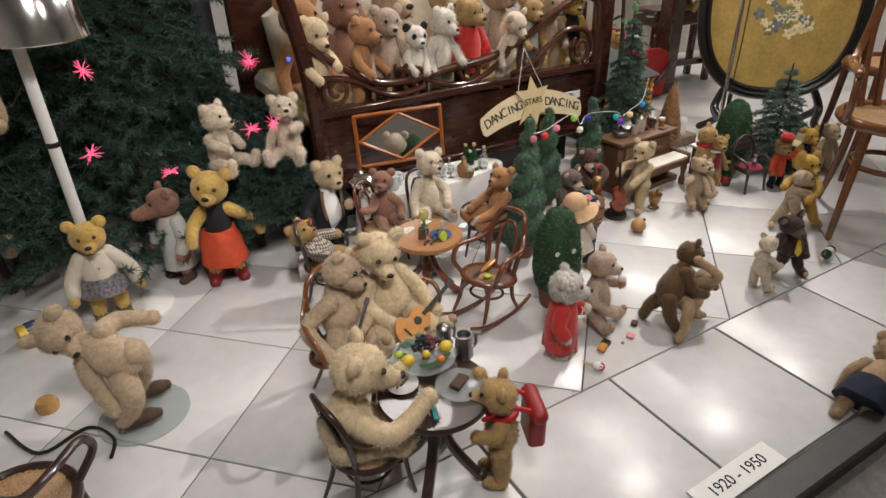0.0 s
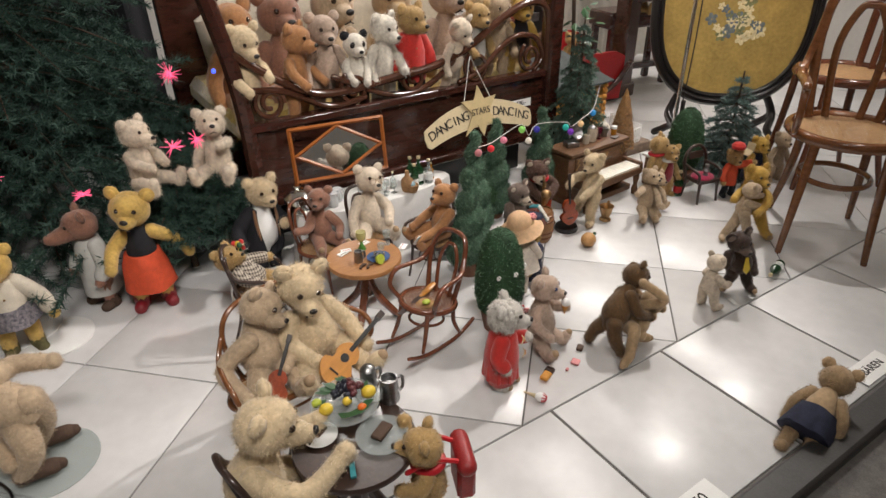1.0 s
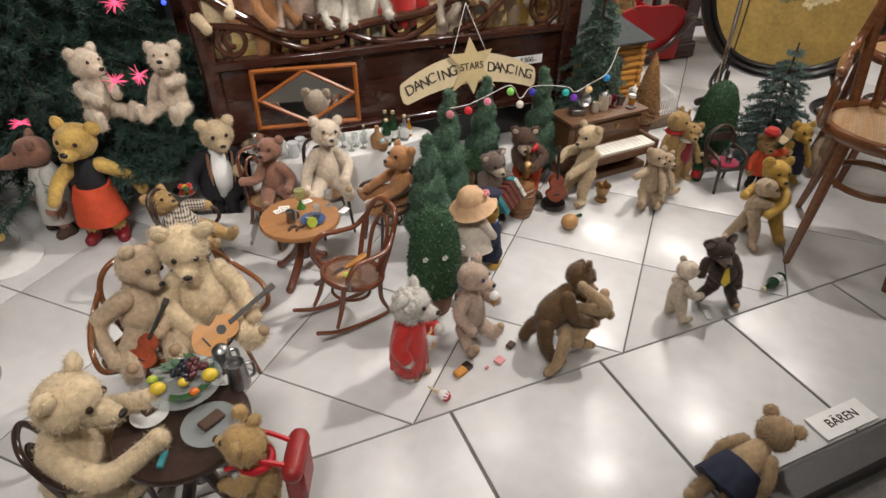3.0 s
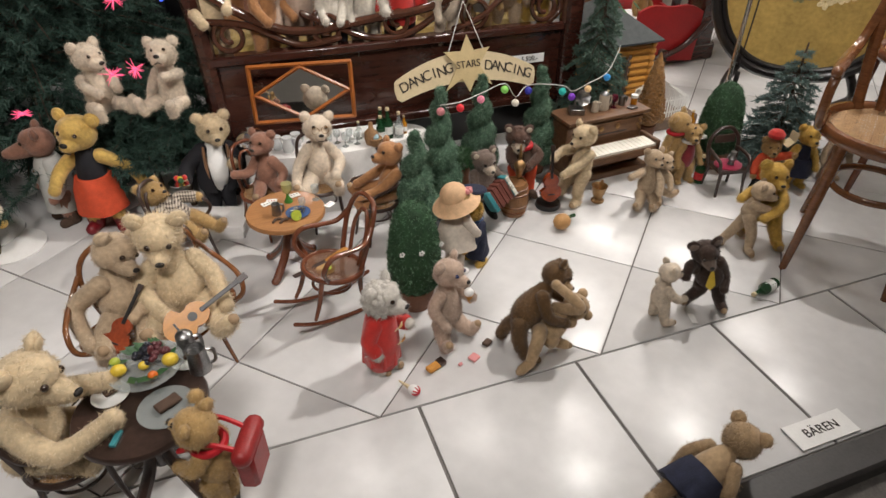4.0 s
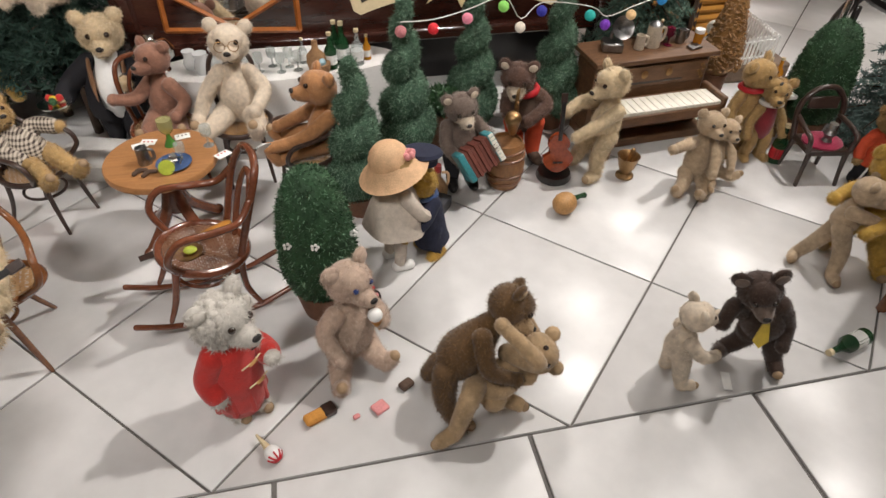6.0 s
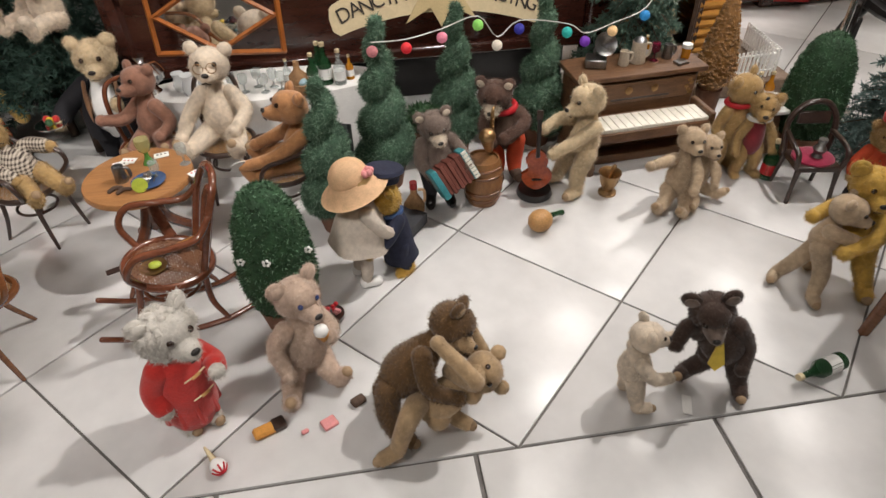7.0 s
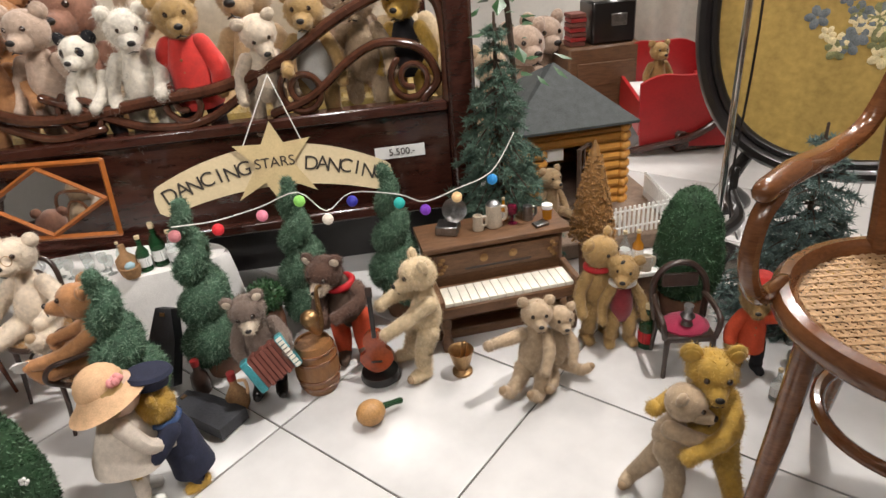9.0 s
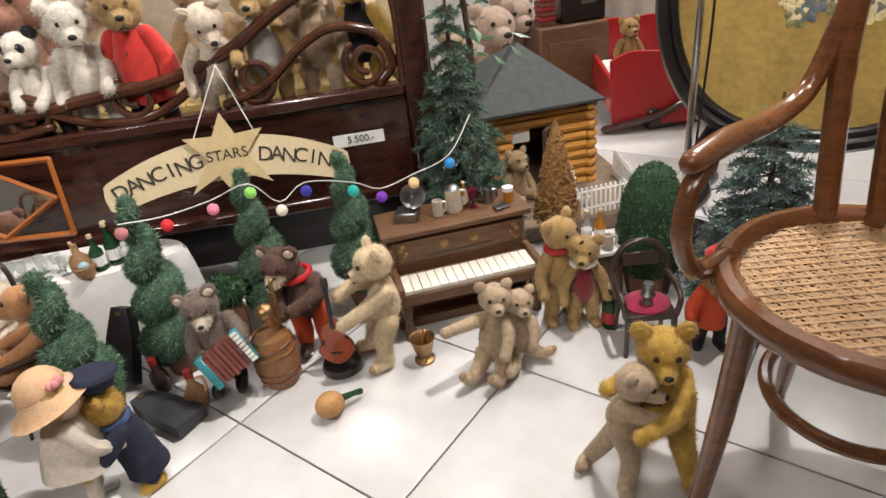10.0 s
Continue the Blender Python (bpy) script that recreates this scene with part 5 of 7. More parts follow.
g.tube([(-0.0, -0.035, 0.045), (0.0, 0.035, 0.045)], 0.019, M["leather"])
part("flap", g, bag)
for s in (-1, 1):
    g = Shape()
    g.tube([(0.01, s * 0.025, 0.05), (0.06, s * 0.03, 0.07), (0.11, s * 0.03, 0.05)], 0.005, M["redstrap"], seg=6)
    part("strap", g, bag)
round_table("dark round table laid with fruit and plates", pose(-0.43, -0.02, 0), 0.115, 0.235, M["bentdk"], M["bentdk"])
bowl = thing("fruit_stand", "glass cake stand heaped with grapes, lemons and an orange", "fruit stand", pose(-0.415, 0.045, 0.235))
g = Shape()
g.lathe([(0.03, 0), (0.012, 0.008), (0.012, 0.02), (0.062, 0.03), (0.066, 0.034), (0.05, 0.031)], M["bottlec"], seg=26)
part("stand", g, bowl)
for k in range(46):
    a, r_ = RNG.uniform(0, 6.28), RNG.uniform(0, 0.03)
    g = Shape()
    g.ell((0.012 + r_ * math.cos(a), 0.02 + r_ * math.sin(a) * 0.7 - 0.012 * (k % 2), 0.04 + 0.02 * RNG.random() * (1 - r_ / 0.03) + 0.006), 0.0062, M["grape" if math.cos(a) > 0 else "grapek"], seg=7, ring=5)
    part("grape", g, bowl)
for px, py, rr, mm in ((-0.042, -0.01, 0.014, "lemon"), (0.045, -0.012, 0.015, "lemon"), (0.0, -0.012, 0.010, "lemon"), (0.016, -0.042, 0.009, "orangef"), (-0.05, 0.015, 0.010, "lime")):
    g = Shape()
    g.ell((px, py, 0.044), (rr, rr * 0.85, rr * 0.85), M[mm], seg=10, ring=7)
    part("fruit", g, bowl)
g = Shape()
for k in range(14):
    a = RNG.uniform(0, 6.28)
    c = np.array((0.045 * math.cos(a), 0.045 * math.sin(a), 0.042))
    d = np.array((math.cos(a + 0.8), math.sin(a + 0.8), 0.3)) * 0.018
    n = np.array((-d[1], d[0], 0)) * 0.5
    g.add([c - d, c + n, c + d, c - n], [(0, 1, 2, 3)], M["leaf"])
part("leaf_garnish", g, bowl)
mug(-0.325, 0.035, 0.235, 0.055, M["pewter"], "pewter beer tankard on the front table")
mug(-0.345, 0.085, 0.235, 0.05, M["pewter"], "pewter coffee pot on the front table", M["pewter"])
for px, py, rr in ((-0.385, -0.045, 0.048), (-0.48, 0.02, 0.032), (-0.345, 0.07, 0.035)):
    g = Shape()
    g.lathe([(rr * 0.6, 0), (rr, 0.005), (rr * 1.03, 0.007), (rr * 0.7, 0.003)], M["bottlec"] if rr > 0.04 else M["white"], seg=24)
    g.box((0.005, 0.004, 0.009), (rr * 0.9, rr * 0.5, 0.008), M["brownboot"], bev=0.3)
    solid("plate", "plate with slices of brown cake on the front table", "plate", g, pose(px, py, 0.2355, 0, 0, 30))
g = Shape()
g.box((0, 0, 0.003), (0.01, 0.032, 0.006), M["teal"], bev=0.1)
solid("eraser", "pale blue little packet on the front table", "packet", g, pose(-0.465, -0.085, 0.2355, 0, 0, -20))


def fiddle(name, label, category, m, L, wood, hole=True, neckm="black"):
    """A stringed instrument along +y with its belly up."""
    t = thing(name, label, category, m)
    g = Shape()
    o = []
    for k in range(32):
        a = 2 * math.pi * k / 32
        yy = -math.cos(a)
        w = 0.155 + 0.05 * (yy < 0) * abs(math.sin(a)) - 0.055 * math.exp(-((yy - 0.08) / 0.28) ** 2)
        o.append((L * w * math.sin(a) * 1.05, L * 0.26 * yy))
    g.slab(o, 0, L * 0.085, wood)
    part("body", g, t)
    g = Shape()
    g.box((0, L * 0.42, L * 0.085), (L * 0.05, L * 0.5, L * 0.03), M[neckm], bev=0.2)
    part("neck", g, t)
    g = Shape()
    g.box((0, L * 0.71, L * 0.08), (L * 0.075, L * 0.12, L * 0.03), M["bentdk"], bev=0.2)
    part("head", g, t)
    g = Shape()
    if hole:
        g.lathe([(L * 0.05, 0), (L * 0.05, 0.001)], M["black"], c=(0, L * 0.07, L * 0.086))
    g.box((0, -L * 0.12, L * 0.09), (L * 0.12, L * 0.02, L * 0.02), M["black"], bev=0.1)
    part("bridge", g, t)
    return t


fiddle("guitar", "small orange acoustic guitar in the bear's paws", "guitar", pose(-0.352, 0.222, 0.205, 46, 0, 0) @ pose(0, 0, 0, 0, 0, -62), 0.20, M["guitar"])
fiddle("violin", "small brown violin held by the beige bear", "violin", pose(-0.492, 0.245, 0.19, 50, 0, -10) @ pose(0, 0, 0, 0, 0, -28), 0.15, M["violin"], False)

# ---- dance floor ----
posed("rose-beige bear licking an ice cream cone", 0.325, "pink", (0.232, 0.205, 0.035), (0.237, 0.215, 0.142), (0.241, 0.213, 0.188), (0.60, -0.80, 0.0),
      (((0.283, 0.205, 0.118), (0.285, 0.17, 0.132)), ((0.192, 0.18, 0.105), (0.212, 0.145, 0.075))), (((0.268, 0.185, 0.035), (0.287, 0.172, 0.02), (0.297, 0.167, 0.036)), ((0.208, 0.165, 0.035), (0.205, 0.135, 0.02), (0.207, 0.122, 0.036))), eye=M["blueeye"], ears=1.1, shaggy=0.9, tongue=True)
g = Shape()
g.lathe([(0.001, -0.038), (0.011, 0)], M["cone"])
g.ell((0, 0, 0.006), (0.0125, 0.0125, 0.012), M["white"], seg=10, ring=7)
solid("ice_cream_cone", "toy ice cream cone in the bear's paw", "ice cream", g, pose(0.275, 0.163, 0.15, 8, -8, 0))
posed("curly white bear in a red felt duffle coat", 0.33, "grey", (0.045, 0.143, 0.075), (0.05, 0.146, 0.165), (0.056, 0.148, 0.212), (0.72, -0.66, 0.02),
      (((0.095, 0.16, 0.125), (0.112, 0.125, 0.138)), ((0.014, 0.117, 0.118), (0.026, 0.098, 0.088))), (((0.06, 0.15, 0.05), (0.062, 0.148, 0.018), (0.078, 0.132, 0.014)), ((0.025, 0.135, 0.05), (0.027, 0.133, 0.018), (0.043, 0.118, 0.014))), coat=M["red"], shaggy=1.15, fat=0.92, bulk=1.1, curl=True)
for zz, off in ((0.148, 0.004), (0.108, 0.014)):
    tg = thing("toggle", "cream cord toggle on the red duffle coat", "toggle", pose(0.079 + off * 0.4, 0.117 - off * 0.3, zz, 0, 0, -42), "coat toggles")
    g = Shape()
    g.tube([(0.004, -0.018, 0), (0.008, 0, 0.003), (0.004, 0.018, 0)], 0.0014, M["paper"], seg=5)
    part("cord", g, tg)
    g = Shape()
    g.tube([(0.009, -0.006, 0.002), (0.009, 0.006, 0.002)], 0.0028, M["gourd"], seg=6)
    part("peg", g, tg)
posed("brown plush bear wrestling a tan bear on the floor", 0.30, "olive", (0.372, 0.088, 0.085), (0.445, 0.10, 0.165), (0.476, 0.108, 0.196), (0.62, -0.52, -0.45),
      (((0.475, 0.14, 0.125), (0.52, 0.11, 0.10)), ((0.432, 0.045, 0.125), (0.475, 0.04, 0.098))), (((0.37, 0.13, 0.05), (0.355, 0.135, 0.02), (0.372, 0.15, 0.016)), ((0.365, 0.055, 0.06), (0.378, 0.04, 0.022), (0.395, 0.03, 0.016))), up=(0.2, 0.5, 0.8), muzzle="tan", fat=1.05, ears=1.05)
posed("tan bear caught in a wrestler's hug on the floor", 0.285, "tan", (0.425, 0.05, 0.06), (0.495, 0.07, 0.105), (0.52, 0.072, 0.112), (-0.20, -0.72, 0.62),
      (((0.53, 0.11, 0.09), (0.515, 0.14, 0.13)), ((0.498, 0.022, 0.155), (0.449, 0.060, 0.208))), (((0.455, 0.07, 0.04), (0.475, 0.055, 0.02), (0.49, 0.045, 0.018)), ((0.398, 0.025, 0.092), (0.372, 0.008, 0.03), (0.348, 0.002, 0.022))), up=(0.85, -0.15, 0.1), shaggy=0.6, fat=0.9)
posed("small ivory bear dancing with a dark bear", 0.225, "ivory", (0.767, 0.058, 0.062), (0.769, 0.06, 0.125), (0.774, 0.06, 0.158), (0.93, -0.1, -0.1),
      (((0.80, 0.085, 0.115), (0.835, 0.08, 0.125)), ((0.785, 0.025, 0.095), (0.815, 0.03, 0.085))), (((0.772, 0.078, 0.035), (0.77, 0.08, 0.013), (0.788, 0.08, 0.012)), ((0.772, 0.038, 0.035), (0.775, 0.032, 0.013), (0.793, 0.028, 0.012))), shaggy=0.6)
posed("dark brown bear with a yellow necktie dancing", 0.29, "dark", (0.935, 0.07, 0.075), (0.895, 0.068, 0.155), (0.872, 0.06, 0.196), (-0.28, -0.90, -0.18),
      (((0.95, 0.05, 0.11), (0.935, 0.025, 0.085)), ((0.848, 0.07, 0.155), (0.825, 0.055, 0.135))), (((0.955, 0.055, 0.045), (0.963, 0.045, 0.015), (0.955, 0.025, 0.014)), ((0.91, 0.08, 0.05), (0.882, 0.085, 0.022), (0.868, 0.075, 0.026))), up=(-0.25, 0.1, 1), muzzle="mouse", ears=1.25, shaggy=0.8, fat=1.05)
g = Shape()
g.slab([(-0.004, 0.02), (0.004, 0.02), (0.013, -0.02), (0, -0.034), (-0.013, -0.02)], 0, 0.003, M["lemon"])
solid("necktie", "yellow felt necktie of the dark bear", "necktie", g, pose(0.884, 0.030, 0.132, 78, 0, -12))
posed("golden mohair bear embracing its dancing partner", 0.33, "gold", (1.302, 0.272, 0.098), (1.292, 0.282, 0.185), (1.292, 0.280, 0.226), (-0.30, -0.93, -0.05),
      (((1.30, 0.225, 0.15), (1.232, 0.215, 0.125)), ((1.262, 0.31, 0.16), (1.215, 0.30, 0.15))), (((1.315, 0.24, 0.065), (1.32, 0.215, 0.018), (1.31, 0.195, 0.017)), ((1.28, 0.30, 0.06), (1.275, 0.32, 0.018), (1.262, 0.305, 0.017))), ears=1.2, fat=0.9)
posed("worn beige bear in the golden bear's arms", 0.27, "beige", (1.222, 0.262, 0.10), (1.233, 0.268, 0.158), (1.243, 0.262, 0.19), (0.72, -0.66, -0.18),
      (((1.27, 0.285, 0.15), (1.31, 0.28, 0.14)), ((1.25, 0.232, 0.14), (1.295, 0.232, 0.118))), (((1.205, 0.28, 0.06), (1.18, 0.292, 0.016), (1.165, 0.28, 0.015)), ((1.228, 0.238, 0.058), (1.212, 0.218, 0.016), (1.207, 0.20, 0.015))), shaggy=0.5, fat=0.85)
posed("beige bear stretching out one arm on the floor", 0.27, "beige", (1.088, 0.572, 0.035), (1.098, 0.588, 0.128), (1.102, 0.582, 0.168), (-0.08, -0.96, 0.06),
      (((1.118, 0.55, 0.095), (1.10, 0.52, 0.07)), ((1.04, 0.565, 0.13), (0.995, 0.545, 0.135))), (((1.10, 0.54, 0.03), (1.082, 0.512, 0.018), (1.07, 0.505, 0.03)), ((1.055, 0.55, 0.035), (1.03, 0.53, 0.022), (1.018, 0.522, 0.036))), fat=0.9, shaggy=0.8)
posed("beige bear leaning on its neighbour on the floor", 0.235, "beige", (1.14, 0.588, 0.03), (1.148, 0.592, 0.11), (1.152, 0.585, 0.146), (0.0, -0.97, 0.05),
      (((1.175, 0.57, 0.085), (1.165, 0.545, 0.06)), ((1.12, 0.56, 0.085), (1.105, 0.54, 0.065))), (((1.17, 0.575, 0.03), (1.192, 0.565, 0.02), (1.205, 0.56, 0.03)), ((1.125, 0.55, 0.025), (1.112, 0.53, 0.018), (1.105, 0.518, 0.028))), fat=0.9, shaggy=0.8)

# the straw-hatted doll stays one plain mesh
g = Shape()
g.lathe([(0.055, 0.10), (0.062, 0.105), (0.05, 0.15), (0.036, 0.19), (0.02, 0.21)], M["dress"], wob=0.05, seg=28)
for s in (1, -1):
    g.tube([(0, s * 0.02, 0.11), (0.005, s * 0.022, 0.05), (0.005, s * 0.022, 0.02)], [0.016, 0.013, 0.011], M["dress"])
    g.tube([(0.0, s * 0.022, 0.014), (0.028, s * 0.024, 0.011)], 0.012, M["white"])
    g.tube([(0, s * 0.035, 0.19), (0.03, s * 0.045, 0.15), (0.07, s * 0.02, 0.125)], [0.016, 0.014, 0.011], M["dress"])
g.ell((0.0, 0, 0.235), (0.038, 0.036, 0.042), M["skin"])
g.ell((-0.008, 0, 0.24), (0.038, 0.04, 0.044), FUR["honey"])
solid("doll", "cloth doll in an ivory dress dancing with a sailor bear", "doll", g, pose(0.335, 0.435, 0, 0, 6, 20))
hat = thing("straw_hat", "wide-brimmed straw hat on the doll's head", "hat", pose(0.345, 0.442, 0.242, -6, -16, 20))
g = Shape()
prof = []
for k in range(26):
    u = k / 25
    if u < 0.55:
        prof.append((0.068 - 0.03 * u / 0.55 + (0.0012 if k % 2 else 0), -0.012 + 0.024 * (u / 0.55) ** 1.5))
    else:
        w_ = (u - 0.55) / 0.45
        prof.append((0.038 * math.cos(w_ * 1.5) + (0.0012 if k % 2 else 0) + 0.0005, 0.012 + 0.038 * math.sin(w_ * 1.57)))
g.lathe(prof, M["straw"], seg=32)
part("crown_and_brim", g, hat)
g = Shape()
for k in range(6):
    g.ell((0.03 + 0.008 * math.cos(k), -0.028 + 0.008 * math.sin(k), 0.022), 0.007, M["pink"], seg=7, ring=5)
part("flower", g, hat, "pink cloth flower")
bear("yellow-green bear in a navy sailor suit dancing with the doll", 0.43, 0.47, 0, 200, 0.245, "gold", coat=M["navy"], hem=0.12, trousers=M["navy"], head=(0, 0, 0), L=(0.3, 0.14, 0.42), R=(0.32, -0.1, 0.40), lean=8, scarf=M["blue"], name="teddy_bear")
g = Shape()
g.lathe([(0.03, 0), (0.031, 0.012), (0.04, 0.02), (0.036, 0.026), (0.01, 0.027)], M["navy"], seg=20)
g.tube([(0.028, -0.018, 0.004), (0.042, 0, 0.002), (0.028, 0.018, 0.004)], 0.003, M["black"], flat=0.4)
solid("sailor_cap", "navy blue peaked sailor cap", "cap", g, pose(0.405, 0.463, 0.228, 8, -8, 200))
boxbush(0.195, 0.345, 0.325, 0.069, "rounded green box topiary with tiny white blossoms", M["green"], 4)
bask = vessel("flower_basket", "little dark basket of red berries", "basket", [(0.016, 0), (0.024, 0.012), (0.025, 0.022), (0.018, 0.02)], M["bentdk"], 0.275, 0.33, 0)
for k in range(14):
    g = Shape()
    g.ell((RNG.normal(0, 0.009), RNG.normal(0, 0.009), 0.026 + RNG.uniform(0, 0.01)), 0.005, M["pink" if k % 3 else "redstrap"], seg=6, ring=4)
    part("berry", g, bask)
for x, y, h, r, tn in ((0.297, 0.636, 0.372, 0.066, 3.3), (0.425, 0.79, 0.425, 0.066, 3.6), (0.622, 0.925, 0.395, 0.062, 3.4), (0.845, 0.92, 0.40, 0.062, 3.5)):
    topiary_spiral(x, y, h, r, tn, yaw=x * 400)
g = Shape()
g.ell((0, 0, 0.05), (0.045, 0.04, 0.035), M["leaf"], True)
g.fibres(1500, 0.016, 0.004, droop=0, lay=1.3)
t = solid("small_shrub", "small dark glossy-leaved shrub with pale blossoms", "plant", g, pose(0.53, 0.87, 0.08))
g = Shape()
g.lathe([(0.03, 0), (0.035, 0.06), (0.03, 0.1)], M["pot"])
solid("flower_pot", "brown flower pot under the small shrub", "pot", g, pose(0.53, 0.87, 0.0))

# ---- the band ----
posed("grey-brown bear playing an accordion", 0.31, "mouse", (0.54, 0.695, 0.09), (0.538, 0.692, 0.178), (0.533, 0.675, 0.215), (0.10, -0.96, -0.22),
      (((0.592, 0.67, 0.145), (0.60, 0.63, 0.135)), ((0.50, 0.66, 0.13), (0.53, 0.628, 0.10))), (((0.56, 0.69, 0.05), (0.562, 0.68, 0.02), (0.565, 0.655, 0.018)), ((0.52, 0.69, 0.05), (0.518, 0.68, 0.02), (0.515, 0.655, 0.018))), muzzle="ivory", trousers=M["tux"], boots=M["black"], up=(-0.15, 0, 1), fat=1.1)
acc = thing("accordion", "turquoise accordion with dark red bellows", "accordion", pose(0.565, 0.628, 0.115, 24, -22, -78) @ Matrix.Scale(1.2, 4))
for s in (-1, 1):
    g = Shape()
    g.box((0, s * 0.034, 0), (0.035, 0.014, 0.062), M["teal"], bev=0.15)
    part("casing", g, acc)
for k in range(7):
    g = Shape()
    g.box((0, -0.024 + 0.008 * k, 0), (0.033 + 0.004 * (k % 2), 0.0072, 0.056 + 0.004 * (k % 2)), M["bellows"], bev=0.1)
    part("bellows_fold", g, acc)
g = Shape()
for k in range(8):
    g.box((0.019, 0.034, -0.026 + 0.0075 * k), (0.004, 0.010, 0.0055), M["ivory"], bev=0.1)
part("keyboard", g, acc, "ivory keys")
posed("brown bear in red shorts playing a saxophone", 0.335, "cocoa", (0.722, 0.778, 0.095), (0.712, 0.775, 0.192), (0.687, 0.758, 0.232), (-0.38, -0.88, -0.25),
      (((0.755, 0.735, 0.165), (0.70, 0.70, 0.15)), ((0.665, 0.75, 0.16), (0.672, 0.705, 0.14))), (((0.745, 0.765, 0.05), (0.745, 0.755, 0.02), (0.748, 0.73, 0.018)), ((0.70, 0.765, 0.05), (0.70, 0.755, 0.02), (0.698, 0.73, 0.018))), muzzle="ivory", vest=M["brownboot"], trousers=M["redorange"], scarf=M["redstrap"], boots=M["brownboot"], fat=1.1)
sax = thing("saxophone", "small golden saxophone at the bear's mouth", "saxophone", pose(0.672, 0.705, 0.135, 0, 0, -118))
g = Shape()
g.tube([(-0.02, 0, 0.085), (0.0, 0, 0.092), (0.006, 0, 0.07), (0.008, 0, 0.02), (0.022, 0, 0.0), (0.036, 0, 0.018), (0.044, 0, 0.045)], [0.003, 0.0035, 0.005, 0.007, 0.009, 0.012, 0.02], M["brass"], seg=12)
part("horn", g, sax)
for k in range(5):
    g = Shape()
    g.ell((0.013, 0.004, 0.03 + 0.01 * k), 0.0035, M["brass"], seg=6, ring=4)
    part("key", g, sax)
barrel = thing("barrel", "small oak barrel with brass hoops", "barrel", pose(0.645, 0.675, 0))
g = Shape()
g.lathe([(0.036, 0), (0.041, 0.012), (0.047, 0.055), (0.047, 0.07), (0.041, 0.108), (0.037, 0.12), (0.034, 0.12), (0.034, 0.114)], M["barrel"], seg=26)
part("cask", g, barrel)
for zz, rr in ((0.02, 0.0425), (0.04, 0.0456), (0.085, 0.0456), (0.103, 0.0425)):
    g = Shape()
    g.lathe([(rr, zz - 0.004), (rr + 0.0016, zz - 0.003), (rr + 0.0016, zz + 0.003), (rr, zz + 0.004)], M["bent"], seg=26)
    part("hoop", g, barrel)
vio = fiddle("violin_on_stand", "reddish-brown violin standing on a black foot", "violin", pose(0.775, 0.675, 0.075, 80, 0, -8), 0.19, M["violin"], False)
g = Shape()
g.lathe([(0.042, 0), (0.044, 0.006), (0.04, 0.018), (0.02, 0.022)], M["black"], seg=24)
solid("violin_stand", "round black stand under the violin", "stand", g, pose(0.775, 0.675, 0))
posed("cream bear plucking the violin like a bass", 0.325, "cream", (0.882, 0.672, 0.105), (0.892, 0.675, 0.198), (0.882, 0.672, 0.245), (-0.92, -0.22, -0.16),
      (((0.845, 0.635, 0.16), (0.80, 0.635, 0.135)), ((0.84, 0.715, 0.18), (0.795, 0.70, 0.165))), (((0.872, 0.65, 0.06), (0.872, 0.645, 0.016), (0.848, 0.632, 0.015)), ((0.858, 0.71, 0.06), (0.845, 0.715, 0.02), (0.822, 0.712, 0.018))), fat=0.88)
mortar = vessel("mortar", "small brass mortar with a pestle", "mortar", [(0.022, 0), (0.022, 0.006), (0.013, 0.012), (0.02, 0.03), (0.026, 0.056), (0.028, 0.06), (0.023, 0.056), (0.015, 0.03)], M["brass"], 0.952, 0.645, 0)
g = Shape()
g.tube([(0.0, 0, 0.03), (0.008, 0, 0.075)], [0.005, 0.006], M["brass"])
part("pestle", g, mortar)
gourd = thing("gourd_rattle", "dried gourd rattle lying on the tiles", "rattle", pose(0.75, 0.535, 0, 0, 0, 25))
g = Shape()
g.ell((0, 0, 0.026), (0.03, 0.027, 0.026), M["gourd"])
part("gourd", g, gourd)
g = Shape()
g.tube([(0.024, 0, 0.027), (0.05, 0, 0.024), (0.066, 0, 0.02)], [0.008, 0.0055, 0.007], M["bottleg"])
part("neck", g, gourd)
vessel("wicker_bottle", "straw-wrapped chianti bottle with a red stopper", "bottle", [(0.018, 0), (0.024, 0.012), (0.025, 0.03), (0.014, 0.05), (0.008, 0.06), (0.008, 0.078)], M["wicker"], 0.475, 0.645, 0, [("stopper", [(0.009, 0.075), (0.009, 0.092)], M["leather"])], handle=(M["straw"], 0.012, 0.03, 0.07, 0.012))
vessel("lantern", "dark wicker-bound glass bottle by the case", "bottle", [(0.018, 0), (0.021, 0.02), (0.018, 0.045), (0.008, 0.058), (0.008, 0.075)], M["bentdk"], 0.385, 0.72, 0, [("stopper", [(0.009, 0.07), (0.009, 0.085)], M["leather"])])
for m_, L_ in ((pose(0.31, 0.79, 0.085, 62, 0, -22), 0.17), (pose(0.415, 0.625, 0.018, 0, 0, 52), 0.16)):
    cs = thing("violin_case", "half of an open charcoal violin case", "instrument case", m_)
    g = Shape()
    g.slab([(-0.035, -L_ / 2), (0.035, -L_ / 2), (0.033, L_ * 0.1), (0.02, L_ / 2), (-0.02, L_ / 2), (-0.033, L_ * 0.1)], -0.014, 0.014, M["case"])
    part("shell", g, cs)
    g = Shape()
    g.box((0.0, L_ * 0.42, 0.0155), (0.012, 0.008, 0.003), M["brass"], bev=0.1)
    part("latch", g, cs)

